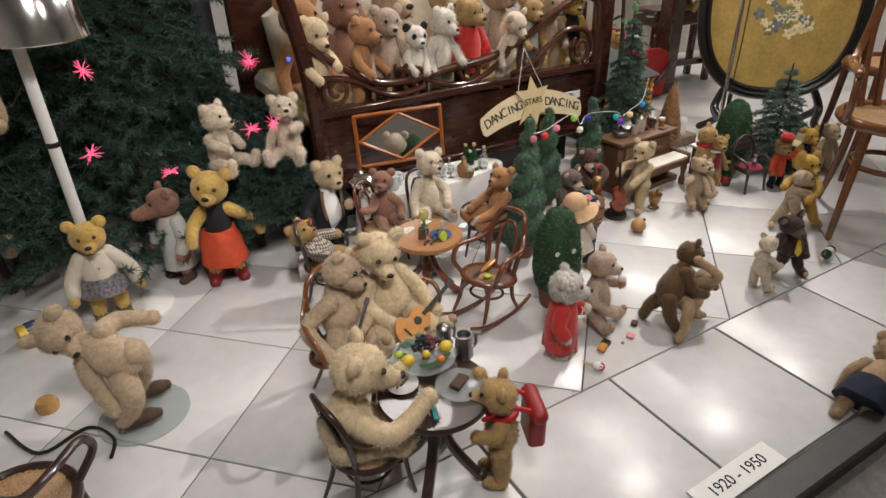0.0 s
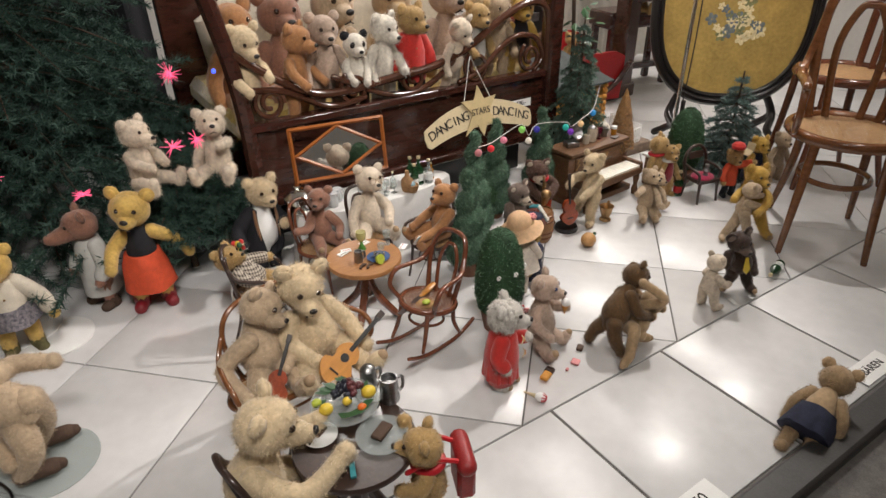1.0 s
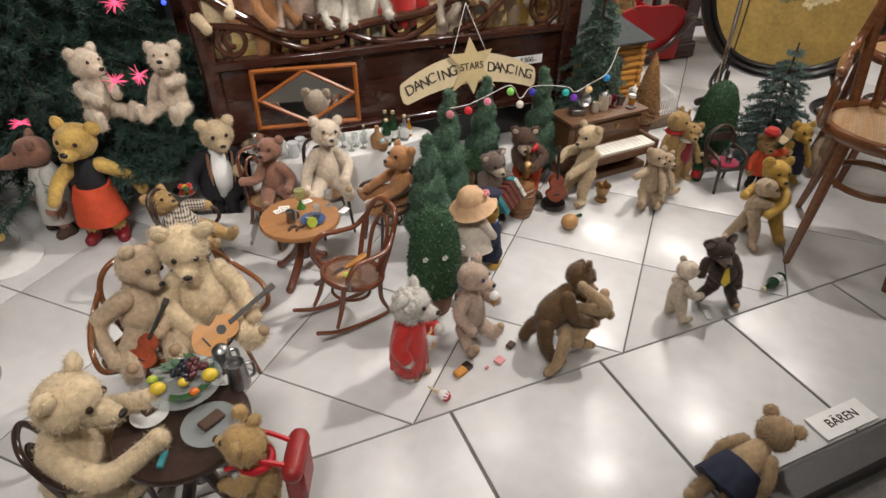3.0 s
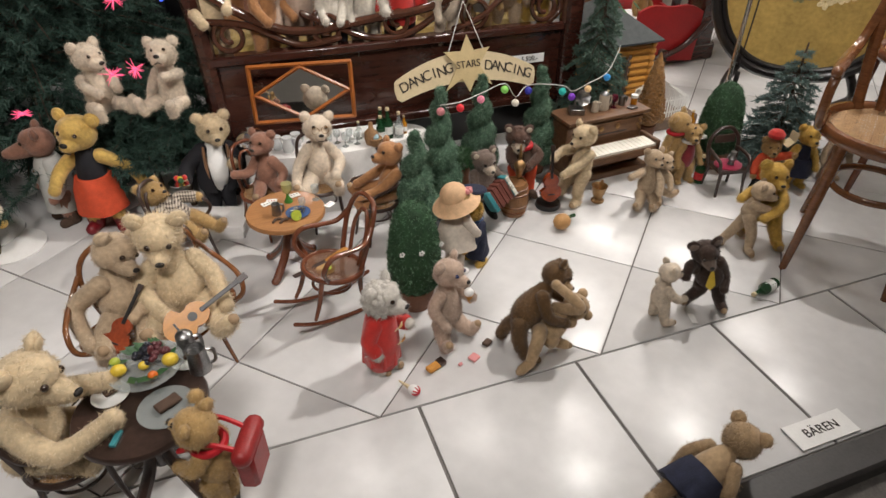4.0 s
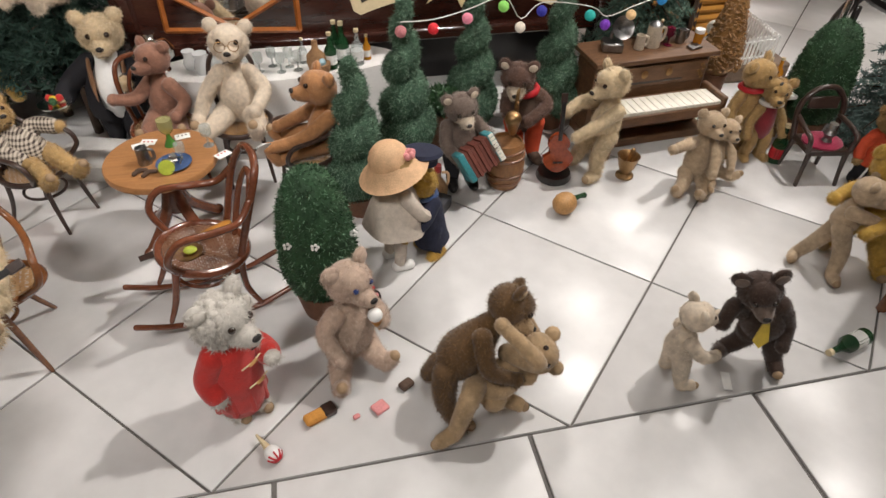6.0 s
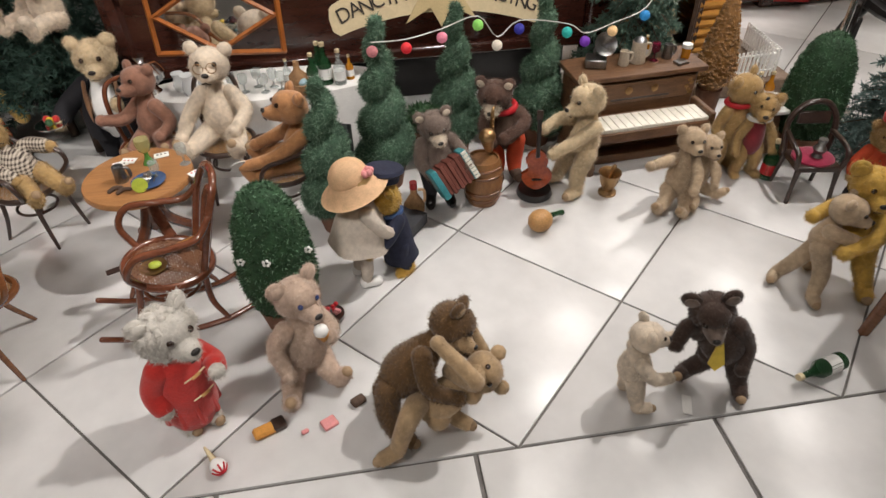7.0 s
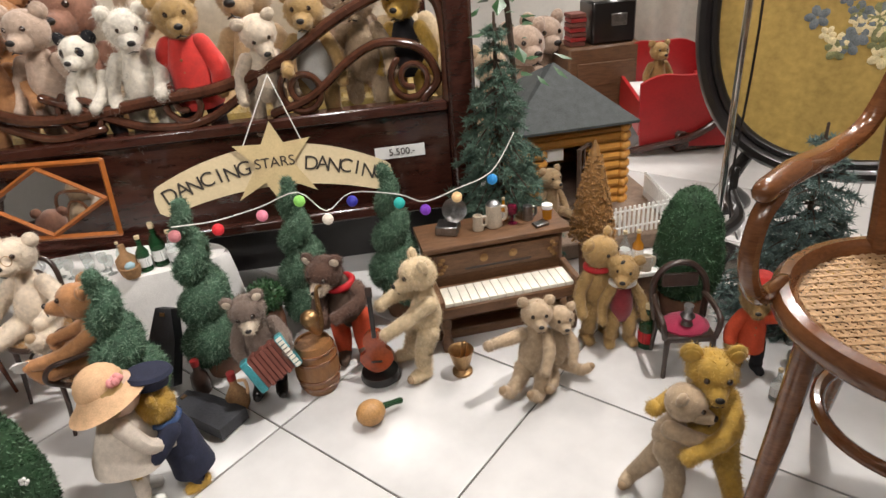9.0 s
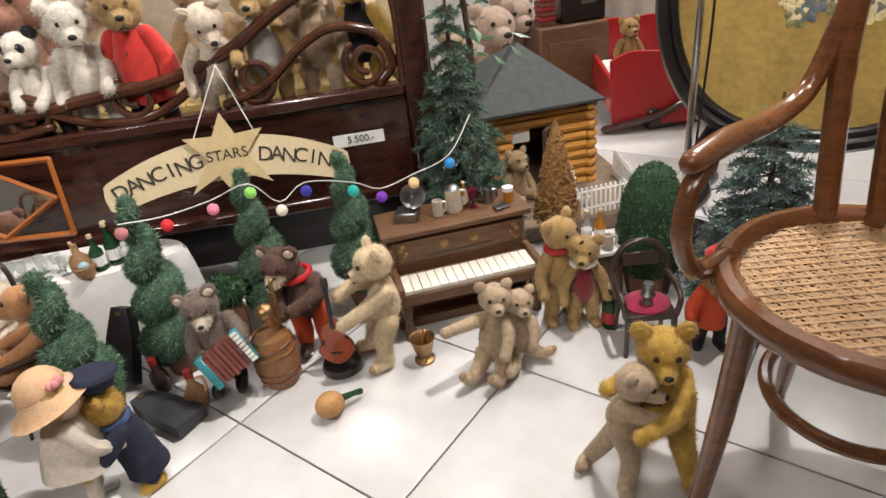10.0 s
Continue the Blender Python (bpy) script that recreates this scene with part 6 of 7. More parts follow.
# ---- the piano ----
piano = thing("toy_piano", "worn brown toy piano with ivory keys", "piano", pose(1.08, 0.795, 0, 0, 0, 4) @ Matrix.Diagonal((1, 1, 1.055, 1)))
for nm, c, s, mm in (("body", (0, 0.09, 0.105), (0.33, 0.12, 0.19), "piano"), ("lid", (0, 0.088, 0.205), (0.35, 0.135, 0.012), "piano"), ("key_bed", (0, -0.02, 0.10), (0.33, 0.10, 0.028), "piano"),
                     ("kneeboard", (0, 0.025, 0.05), (0.31, 0.012, 0.085), "piano"), ("base", (0, 0.05, 0.012), (0.34, 0.14, 0.024), "piano"), ("front_panel", (0, 0.028, 0.165), (0.29, 0.008, 0.05), "piano")):
    g = Shape()
    g.box(c, s, M[mm], bev=0.12)
    part(nm, g, piano)
for s in (-1, 1):
    g = Shape()
    g.lathe([(0.012, 0), (0.014, 0.02), (0.008, 0.04), (0.013, 0.07), (0.011, 0.088)], M["piano"], c=(s * 0.15, -0.055, 0))
    part("leg", g, piano)
    g = Shape()
    g.box((s * 0.158, -0.02, 0.118), (0.016, 0.10, 0.03), M["piano"], bev=0.2)
    part("cheek", g, piano)
    g = Shape()
    g.lathe([(0.009, 0), (0.010, 0.002), (0.004, 0.004)], M["brass"], c=(s * 0.035, 0.022, 0.172), rot=(90, 0, 0))
    part("knob", g, piano)
for sx in (-1, 1):
    g = Shape()
    for q in range(5):
        g.ell((sx * (0.138 - 0.006 * (q % 3)), 0.0225, 0.148 + 0.008 * q), (0.007, 0.0015, 0.005), M["brass"], seg=8, ring=4)
    part("corner_mount", g, piano, "tarnished brass corner mount")
g = Shape()
g.box((0.0, 0.0235, 0.150), (0.16, 0.002, 0.005), M["bentdk"], bev=0.2)
part("music_rest_slot", g, piano)
for k in range(15):
    g = Shape()
    g.box((-0.140 + 0.02 * k, -0.03, 0.118), (0.0185, 0.07, 0.009), M["ivory"], bev=0.08)
    part("white_key", g, piano)
gram = thing("gramophone", "tiny pewter gramophone with a horn on the piano", "gramophone", pose(0.975, 0.885, 0.2235, 0, 0, -20))
g = Shape()
g.box((0, 0, 0.011), (0.052, 0.048, 0.022), M["pewter"], bev=0.12)
part("case", g, gram)
g = Shape()
g.tube([(-0.004, 0.012, 0.02), (-0.004, 0.016, 0.035), (0.004, 0.018, 0.046)], 0.004, M["pewter"], seg=8)
g.lathe([(0.004, -0.03), (0.007, -0.018), (0.014, -0.008), (0.027, 0.002), (0.029, 0.003), (0.025, 0.0), (0.012, -0.009), (0.004, -0.02)], M["pewter"], c=(0.018, 0.0, 0.056), rot=(62, 0, 20))
part("horn", g, gram)
mug(1.045, 0.875, 0.2235, 0.036, M["stone"], "small painted stoneware jar on the piano")
mug(1.085, 0.885, 0.2235, 0.055, M["stone"], "painted beer stein with a pewter lid on the piano", M["pewter"])
goblet(1.13, 0.885, 0.2235, 0.045, M["wine"])
bottle(1.115, 0.91, 0.2235, 0.055, M["amber"], "small amber flask on the piano")
mug(1.17, 0.895, 0.2235, 0.035, M["pewter"], "little pewter mug on the piano")
vessel("beer_glass", "small glass of amber beer on the piano", "glass", [(0.011, 0), (0.012, 0.025), (0.0125, 0.032)], M["amber"], 1.215, 0.885, 0.2235, [("foam", [(0.0125, 0.026), (0.013, 0.036)], M["white"])])
g = Shape()
g.box((0, 0, 0.003), (0.034, 0.024, 0.006), M["pewter"], bev=0.2)
solid("cigarette_case", "flat pewter box on the piano", "box", g, pose(1.19, 0.855, 0.2235, 0, 0, 15))

# ---- right of the piano ----
bear("honey bear with a red neckerchief behind its partner", 1.275, 0.70, 0, -80, 0.285, "honey", scarf=M["redstrap"], head=(20, 0, 10), thin=0.9)
bear("golden bear in a burgundy velvet jacket", 1.315, 0.665, 0, -95, 0.245, "honey", vest=M["burg"], scarf=M["white"], head=(-20, 0, -8), thin=0.85)
side = thing("side_table", "low white-topped stand with drinks behind the bears", "table", pose(1.39, 0.76, 0))
g = Shape()
g.box((0, 0, 0.135), (0.13, 0.10, 0.012), M["white"], bev=0.2)
part("top", g, side)
g = Shape()
g.box((0, 0.01, 0.065), (0.10, 0.07, 0.13), M["piano"], bev=0.05)
part("base", g, side)
bottle(1.365, 0.775, 0.141, 0.075, M["bottlec"], "small clear bottle on the side stand")
bottle(1.395, 0.77, 0.141, 0.075, M["amber"], "small amber bottle on the side stand")
mug(1.395, 0.725, 0.141, 0.035, M["stone"], "small decorated china mug on the side stand")
goblet(1.43, 0.74, 0.141, 0.03, M["bottlec"])
bottle(1.365, 0.635, 0, 0.105, M["bottleg"], "dark green wine bottle standing on the tiles", band="redstrap")
bottle(1.53, 0.42, 0, 0.07, M["bottlec"], "small clear bottle standing on the tiles")
bottle(1.165, 0.062, 0.0165, 0.098, M["bottleg"], "green glass bottle with a white label lying on the tiles", r=0.016, rot=(0, -88, 14))
throne = thing("carved_armchair", "small carved dark armchair with a crimson cushion", "chair", pose(1.41, 0.565, 0, 0, 0, -100))
g = Shape()
g.box((0, 0, 0.088), (0.085, 0.10, 0.016), M["bentdk"], bev=0.2)
part("seat_frame", g, throne)
g = Shape()
g.ell((0, 0, 0.098), (0.043, 0.049, 0.013), M["magenta"])
part("cushion", g, throne, "crimson velvet cushion")
for sx in (-0.038, 0.038):
    for sy in (-0.045, 0.045):
        g = Shape()
        g.tube([(sx, sy, 0.085), (sx * 1.1, sy * 1.05, 0.04), (sx * 1.25, sy * 1.1, 0.0)], [0.007, 0.005, 0.005], M["bentdk"])
        part("leg", g, throne)
g = Shape()
g.tube([(-0.04, -0.05, 0.09), (-0.055, -0.055, 0.16), (-0.06, -0.03, 0.20), (-0.06, 0, 0.21), (-0.06, 0.03, 0.20), (-0.055, 0.055, 0.16), (-0.04, 0.05, 0.09)], 0.007, M["bentdk"])
part("back_frame", g, throne)
g = Shape()
g.box((-0.055, 0, 0.172), (0.008, 0.075, 0.03), M["bentdk"], rot=(0, -8, 0), bev=0.3)
part("back_splat", g, throne)
for s in (-1, 1):
    g = Shape()
    g.tube([(-0.05, s * 0.052, 0.14), (0.0, s * 0.058, 0.135), (0.035, s * 0.056, 0.125), (0.036, s * 0.05, 0.09)], 0.006, M["bentdk"])
    part("armrest", g, throne)
vessel("oil_lamp", "tiny dark oil lamp on the crimson cushion", "lamp", [(0.012, 0), (0.008, 0.008), (0.015, 0.02), (0.008, 0.03), (0.010, 0.045)], M["pewter"], 1.405, 0.55, 0.11)
boxbush(1.50, 0.735, 0.325, 0.075, "tall rounded green topiary", M["green"])
bear("bear in a red jacket and red cap raising a book", 1.525, 0.515, 0, -110, 0.22, "honey", coat=M["redorange"], hem=0.25, trousers=M["tux"], boots=M["tux"], L=(0.2, 0.28, 0.72), head=(-10, 0, 0), thin=0.85)
g = Shape()
g.lathe([(0.026, 0), (0.027, 0.012), (0.018, 0.022), (0.003, 0.024)], M["red"], seg=16)
solid("red_cap", "small round red cap on the bear's head", "cap", g, pose(1.52, 0.505, 0.212, 0, 0, 0))
g = Shape()
g.box((0, -0.014, 0), (0.036, 0.028, 0.003), M["paper"], rot=(-20, 0, 0), bev=0)
g.box((0, 0.014, 0), (0.036, 0.028, 0.003), M["paper"], rot=(20, 0, 0), bev=0)
solid("open_book", "little open book with cream pages", "book", g, pose(1.575, 0.49, 0.20, 60, 0, -100))
bear("golden bear in a navy sailor dress", 1.665, 0.50, 0, -110, 0.255, "gold", vest=M["navy"], skirt=M["navy"], hem=0.2, thin=0.9)
bear("beige bear peeping out beside the screen", 1.83, 0.50, 0, -110, 0.24, "beige", thin=0.9)
fir("small frosted blue-green artificial fir tree", 1.735, 0.68, 0, 0.45, 0.17, M["firlt"], 12, 9, 0.017, nn=44, droop=0.2, wide=0.11)
cone_t = thing("cone_tree", "slim ornamental tree of golden-brown beads", "ornament", pose(1.36, 0.965, 0))
g = Shape()
g.lathe([(0.02, 0.08), (0.048, 0.12), (0.042, 0.2), (0.026, 0.29), (0.008, 0.36), (0.002, 0.375)], M["gold"], nap=True)
for k in range(1300):
    u = RNG.random()
    a = RNG.uniform(0, 6.28)
    u = 1 - math.sqrt(1 - u * 0.985)
    rr = (0.052 * (1 - u) ** 0.75 + 0.003) * RNG.uniform(0.96, 1.14)
    c = np.array((rr * math.cos(a), rr * math.sin(a), 0.115 + 0.255 * u))
    d = RNG.normal(0, 1, 3)
    s_ = RNG.uniform(0.0028, 0.0052)
    g.add([c + s_ * np.array(q) for q in ((1, 0, 0), (-1, 0, 0), (0, 1, 0), (0, -1, 0), (0, 0, 1), (0, 0, -1))], [(0, 2, 4), (2, 1, 4), (1, 3, 4), (3, 0, 4), (2, 0, 5), (1, 2, 5), (3, 1, 5), (0, 3, 5)], M["gold"])
part("bead_cover", g, cone_t)
g = Shape()
g.lathe([(0.03, 0), (0.035, 0.09), (0.01, 0.1)], M["pot"])
part("foot", g, cone_t)
fir("tall grey-green artificial fir beside the bed post", 1.135, 1.03, 0, 0.68, 0.165, M["firmid"], 16, 9, 0.018, nn=44, droop=0.55, start=0.2, wide=0.09)
ivy = thing("leafy_branch", "leafy green branch rising behind the fir", "plant", pose(1.2, 1.16, 0))
g = Shape()
g.tube([(0, 0, 0), (0.01, 0, 0.5), (-0.02, 0.0, 0.9), (0.02, 0, 1.2)], 0.008, M["bark"])
part("stem", g, ivy)
for k in range(90):
    a, zz = RNG.uniform(0, 6.28), RNG.uniform(0.5, 1.2)
    rr = RNG.uniform(0.03, 0.13)
    c = np.array((rr * math.cos(a), rr * math.sin(a), zz))
    d = np.array((math.cos(a), math.sin(a), RNG.uniform(-0.9, 0.2)))
    d /= np.linalg.norm(d)
    n = np.cross(d, (0, 0, 1.0))
    n /= np.linalg.norm(n)
    up = np.cross(n, d)
    L_ = RNG.uniform(0.035, 0.06)
    g = Shape()
    g.add([c, c + d * L_ * 0.45 + n * L_ * 0.3 - up * 0.004, c + d * L_, c + d * L_ * 0.45 - n * L_ * 0.3 - up * 0.004, c + d * L_ * 0.5 + up * 0.003], [(0, 1, 4), (1, 2, 4), (2, 3, 4), (3, 0, 4)], M["leaf"])
    part("leaf", g, ivy)

# ---- log cabin ----
house = thing("log_cabin", "toy log cabin with a dark hipped roof and open lattice door", "toy house", pose(1.41, 1.29, 0.04, 0, 0, 2))
HW, HD, HZ = 0.165, 0.38, 0.265
LOG = 0.0155
k = 0
zz = LOG
while zz < HZ:
    for side_, a, b in (("front", (-HW, 0), (-0.085, 0)), ("front", (0.06, 0), (HW + 0.012, 0)), ("right", (HW, -0.012), (HW, HD)), ("left", (-HW, -0.012), (-HW, HD)), ("back", (-HW, HD), (HW, HD))):
        if side_ == "front" and zz > 0.22:
            a, b = (-HW - 0.012, 0), (HW + 0.012, 0)
        g = Shape()
        g.tube([(*a, zz), (*b, zz)], LOG, M["log"], seg=8)
        part("log", g, house)
    zz += LOG * 1.9
g = Shape()
e = 0.035
v = [(-HW - e, -e, HZ), (HW + e, -e, HZ), (HW + e, HD + e, HZ), (-HW - e, HD + e, HZ), (-0.02, HD * 0.45, HZ + 0.15), (0.02, HD * 0.55, HZ + 0.15),
     (-HW - e, -e, HZ + 0.008), (HW + e, -e, HZ + 0.008), (HW + e, HD + e, HZ + 0.008), (-HW - e, HD + e, HZ + 0.008)]
g.add(v, [(3, 2, 1, 0), (6, 7, 5, 4), (7, 8, 5), (8, 9, 4, 5), (9, 6, 4), (0, 1, 7, 6), (1, 2, 8, 7), (2, 3, 9, 8), (3, 0, 6, 9)], M["roof"])
part("roof", g, house, "dark felt roof")
g = Shape()
g.box((0, HD / 2, 0.008), (2 * HW, HD, 0.012), M["sponge"], bev=0)
part("cabin_floor", g, house)
dr = Shape()
for c, s in (((0, 0, 0.0), (0.008, 0.012, 0.2)), ((0.075, 0, 0.0), (0.008, 0.012, 0.2)), ((0.0375, 0, 0.096), (0.075, 0.01, 0.008)), ((0.0375, 0, -0.096), (0.075, 0.01, 0.008)), ((0.0375, 0, 0.0), (0.006, 0.006, 0.2)), ((0.0375, 0, 0.035), (0.075, 0.006, 0.005)), ((0.0375, 0, -0.03), (0.075, 0.006, 0.005))):
    dr.box(c, s, M["brownboot"], bev=0.1)
d_ = part("door", dr, house, "open brown lattice door")
d_.matrix_local = pose(0.058, -0.008, 0.118, 0, 0, -135)
g = Shape()
for c, s in (((-0.05, 0.006, 0.19), (0.06, 0.006, 0.045)),):
    g.box(c, s, M["white"], bev=0)
part("window", g, house, "small white paned window")
yard = thing("cabin_yard", "brown base board of the cabin's yard", "board", pose(1.48, 1.30, 0))
g = Shape()
g.box((0, 0, 0.025), (0.42, 0.50, 0.05), M["sponge"], bev=0.1)
part("board", g, yard)


def fence(x0, y0, x1, y1, z, h):
    t = thing("picket_fence", "little white picket fence round the cabin's yard", "fence", pose(0, 0, 0), "picket fences")
    n = int(math.hypot(x1 - x0, y1 - y0) / 0.014)
    for k in range(n + 1):
        u = k / n
        g = Shape()
        g.box((x0 + (x1 - x0) * u, y0 + (y1 - y0) * u, z + h / 2), (0.006, 0.004, h), M["white"], bev=0.1)
        part("picket", g, t)
    for zz in (0.25, 0.85):
        g = Shape()
        g.tube([(x0, y0, z + h * zz), (x1, y1, z + h * zz)], 0.003, M["white"], seg=5)
        part("rail", g, t)


fence(1.38, 1.055, 1.62, 1.075, 0.05, 0.085)
fence(1.64, 1.085, 1.66, 1.30, 0.05, 0.08)
bear("small worn brown bear at the cabin door", 1.335, 1.25, 0.05, -70, 0.17, "tan", "sit", density=0.5)
bear("tiny black and white panda in the yard", 1.455, 1.16, 0.05, -60, 0.12, "white", "sit", vest=M["tux"], density=0.4)

# ---- large furniture on the right ----
chair("full-size glossy brown bentwood armchair with a cane seat", pose(1.478, 0.118, 0, 0, 0, -145), 0.40, M["bent"], arms=True, real=True).name = "bentwood_armchair"
chair("second full-size bentwood chair with a pale seat", pose(2.02, 0.42, 0, 0, 0, 150), 0.45, M["bentred"], real=True, plain=True)
screen = thing("fire_screen", "oval embroidered fire screen in a dark frame", "fire screen", pose(2.01, 0.95, 0.665, 82, 0, -38))
SA, SB = 0.36, 0.44
g = Shape()
g.tube([(SA * abs(math.cos(a)) ** 0.8 * math.copysign(1, math.cos(a)), SB * abs(math.sin(a)) ** 0.8 * math.copysign(1, math.sin(a)), 0) for a in np.linspace(0, 2 * math.pi, 33)[:-1]], 0.022, M["black"], loop=True, smooth=2)
part("outer_frame", g, screen)
g = Shape()
g.tube([(0.93 * SA * abs(math.cos(a)) ** 0.8 * math.copysign(1, math.cos(a)), 0.94 * SB * abs(math.sin(a)) ** 0.8 * math.copysign(1, math.sin(a)), 0.008) for a in np.linspace(0, 2 * math.pi, 33)[:-1]], 0.012, M["black"], loop=True, smooth=2)
part("inner_frame", g, screen)
g = Shape()
g.slab([(0.93 * SA * abs(math.cos(a)) ** 0.8 * math.copysign(1, math.cos(a)), 0.94 * SB * abs(math.sin(a)) ** 0.8 * math.copysign(1, math.sin(a))) for a in np.linspace(0, 2 * math.pi, 65)[:-1]], -0.006, 0.0, M["tapestry"])
part("tapestry", g, screen, "old gold embroidered tapestry")
for k in range(34):
    a, rr = RNG.uniform(0, 6.28), RNG.uniform(0, 0.10)
    cx, cy = 0.02 + 1.3 * rr * math.cos(a), -0.07 + rr * math.sin(a)
    g = Shape()
    n = 5
    big = RNG.uniform(0.012, 0.026)
    for j in range(n):
        b = 2 * math.pi * j / n + a
        g.ell((cx + big * 0.7 * math.cos(b), cy + big * 0.7 * math.sin(b), 0.002), (big * 0.6, big * 0.45, 0.002), M[("flower", "flowerb", "flowerg", "flower")[k % 4]], seg=8, ring=4, rot=(0, 0, math.degrees(b)))
    part("embroidered_flower", g, screen)
for s in (-1, 1):
    g = Shape()
    g.tube([(s * 0.2, -0.40, -0.02), (s * 0.24, -0.50, 0.0), (s * 0.2, -0.57, 0.08), (s * 0.26, -0.61, 0.16)], 0.018, M["black"])
    part("foot", g, screen)
    g = Shape()
    g.tube([(s * 0.2, -0.40, -0.02), (s * 0.24, -0.50, -0.02), (s * 0.2, -0.57, -0.1), (s * 0.26, -0.62, -0.16)], 0.018, M["black"])
    part("foot", g, screen)
pole = thing("lamp_pole", "slim silver lamp pole with a black cable switch", "lamp stand", pose(1.70, 0.95, 0))
g = Shape()
g.tube([(0, 0, 0), (0, 0, 1.6)], 0.009, M["silver"], seg=10)
part("tube", g, pole)
g = Shape()
g.lathe([(0.10, 0), (0.10, 0.008), (0.02, 0.014)], M["silver"])
part("foot", g, pole)
g = Shape()
g.tube([(0.012, -0.008, 1.3), (0.02, -0.02, 0.6), (0.012, -0.015, 0.2), (0.1, 0.05, 0.02)], 0.003, M["black"], seg=5)
part("cable", g, pole)
g = Shape()
g.box((0.018, -0.018, 0.24), (0.018, 0.014, 0.06), M["black"], bev=0.2)
part("switch", g, pole)

# ---- back of the room ----
cot = thing("toy_cradle", "red painted toy cradle with dark curved rockers", "cradle", pose(2.07, 1.95, 0, 0, 0, -14) @ Matrix.Diagonal((1, 1, 0.8, 1)))
g = Shape()
pan = [(-0.16, 0.03), (0.16, 0.03), (0.17, 0.2)] + [(0.17 - 0.34 * u, 0.34 + 0.045 * math.sin(math.pi * u) + 0.012 * math.sin(3 * math.pi * u)) for u in np.linspace(0, 1, 13)] + [(-0.17, 0.2)]
g.slab(pan, -0.01, 0.01, M["redpaint"], rot=(90, 0, 0), c=(0, -0.2, 0))
part("foot_panel", g, cot)
g = Shape()
g.slab([(x_, z_ * 1.12) for x_, z_ in pan], -0.01, 0.01, M["redpaint"], rot=(90, 0, 0), c=(0, 0.3, 0))
part("head_panel", g, cot)
for s in (-1, 1):
    g = Shape()
    g.box((s * 0.16, 0.05, 0.17), (0.016, 0.5, 0.16), M["redpaint"], bev=0.1)
    part("side_panel", g, cot)
g = Shape()
g.box((0, 0.05, 0.17), (0.29, 0.46, 0.09), M["cloth"], bev=0.2)
part("mattress", g, cot, "white bedding")
g = Shape()
g.tube([(-0.19, -0.225, 0.025), (-0.1, -0.225, 0.045), (0.02, -0.225, 0.08), (0.12, -0.225, 0.16), (0.2, -0.225, 0.30)], 0.018, M["mahog"])
part("rocker", g, cot)
bear("small tan bear lying in the red cradle", 2.02, 2.0, 0.2, -90, 0.2, "honey", "sit", density=0.4)
post = thing("dark_cabinet", "dark carved wooden cabinet post at the back", "cabinet", pose(2.27, 1.80, 0))
for c, s in (((0, 0, 0.55), (0.11, 0.11, 1.1)), ((-0.1, 0, 0.045), (0.36, 0.12, 0.09)), ((0.2, 0.05, 0.62), (0.4, 0.25, 0.14))):
    g = Shape()
    g.box(c, s, M["mahog"], bev=0.12)
    part("panel", g, post)
chest = thing("small_chest", "brown wooden chest in front of the back wall", "chest", pose(1.90, 2.38, 0))
g = Shape()
g.box((0, 0, 0.17), (0.34, 0.25, 0.34), M["piano"], bev=0.04)
part("body", g, chest)
g = Shape()
g.box((0, -0.13, 0.22), (0.26, 0.01, 0.1), M["piano"], bev=0.1)
part("drawer", g, chest)
toybox = thing("black_strongbox", "black metal toy stove on the chest", "toy stove", pose(1.94, 2.36, 0.34))
g = Shape()
g.box((0, 0, 0.09), (0.20, 0.17, 0.18), M["black"], bev=0.06)
part("body", g, toybox)
g = Shape()
g.box((0.02, -0.088, 0.1), (0.07, 0.008, 0.05), M["pewter"], bev=0.2)
part("door", g, toybox)
stack = thing("book_stack", "stack of small red-bound books on the chest", "books", pose(1.78, 2.33, 0.34))
for k in range(7):
    g = Shape()
    g.box((0.002 * (k % 3), 0, 0.01 + 0.02 * k), (0.07, 0.09, 0.017), M["leather" if k % 2 else "bellows"], bev=0.1)
    part("book", g, stack)
vessel("flower_vase", "small orange vase on the black toy stove", "vase", [(0.02, 0), (0.025, 0.03), (0.018, 0.06)], M["pot"], 1.94, 2.36, 0.52)
for x, y, s, f in ((1.55, 2.35, 0.5, "pink"), (1.38, 2.3, 0.42, "beige"), (1.7, 2.55, 0.5, "pink")):
    bear("worn beige bear sitting at the back of the room", x, y, 0.0, -80, s, f, "sit", density=0.5, group="bears at the back")
# Added backdrop, no known curtain: keeps the corner behind the tree dark.
drape = thing("dark_backdrop", "unseen dark backdrop added behind the fir tree", "curtain", pose(-1.6, 2.62, 0))
g = Shape()
rings = []
for zz in (0.02, 0.8, 1.6, 2.45):
    rings.append([(-1.1 + 2.5 * u, 0.03 * math.sin(u * 90), zz) for u in np.linspace(0, 1, 120)] + [(-1.1 + 2.5 * u, 0.02 + 0.03 * math.sin(u * 90), zz) for u in np.linspace(1, 0, 120)])
g.grid(rings, M["tux"])
part("cloth", g, drape)
curt = thing("lace_cover", "white lace cover hanging over a cabinet", "cloth", pose(2.75, 2.35, 0))
g = Shape()
rings = []
for zz in (0.05, 0.3, 0.6, 0.95):
    rings.append([(-0.7 + 1.4 * u, 0.02 * math.sin(u * 70) * (1.1 - zz * 0.7), zz) for u in np.linspace(0, 1, 90)] + [(-0.7 + 1.4 * u, 0.04 + 0.02 * math.sin(u * 70) * (1.1 - zz * 0.7), zz) for u in np.linspace(1, 0, 90)])
g.grid(rings, M["ivorycloth"])
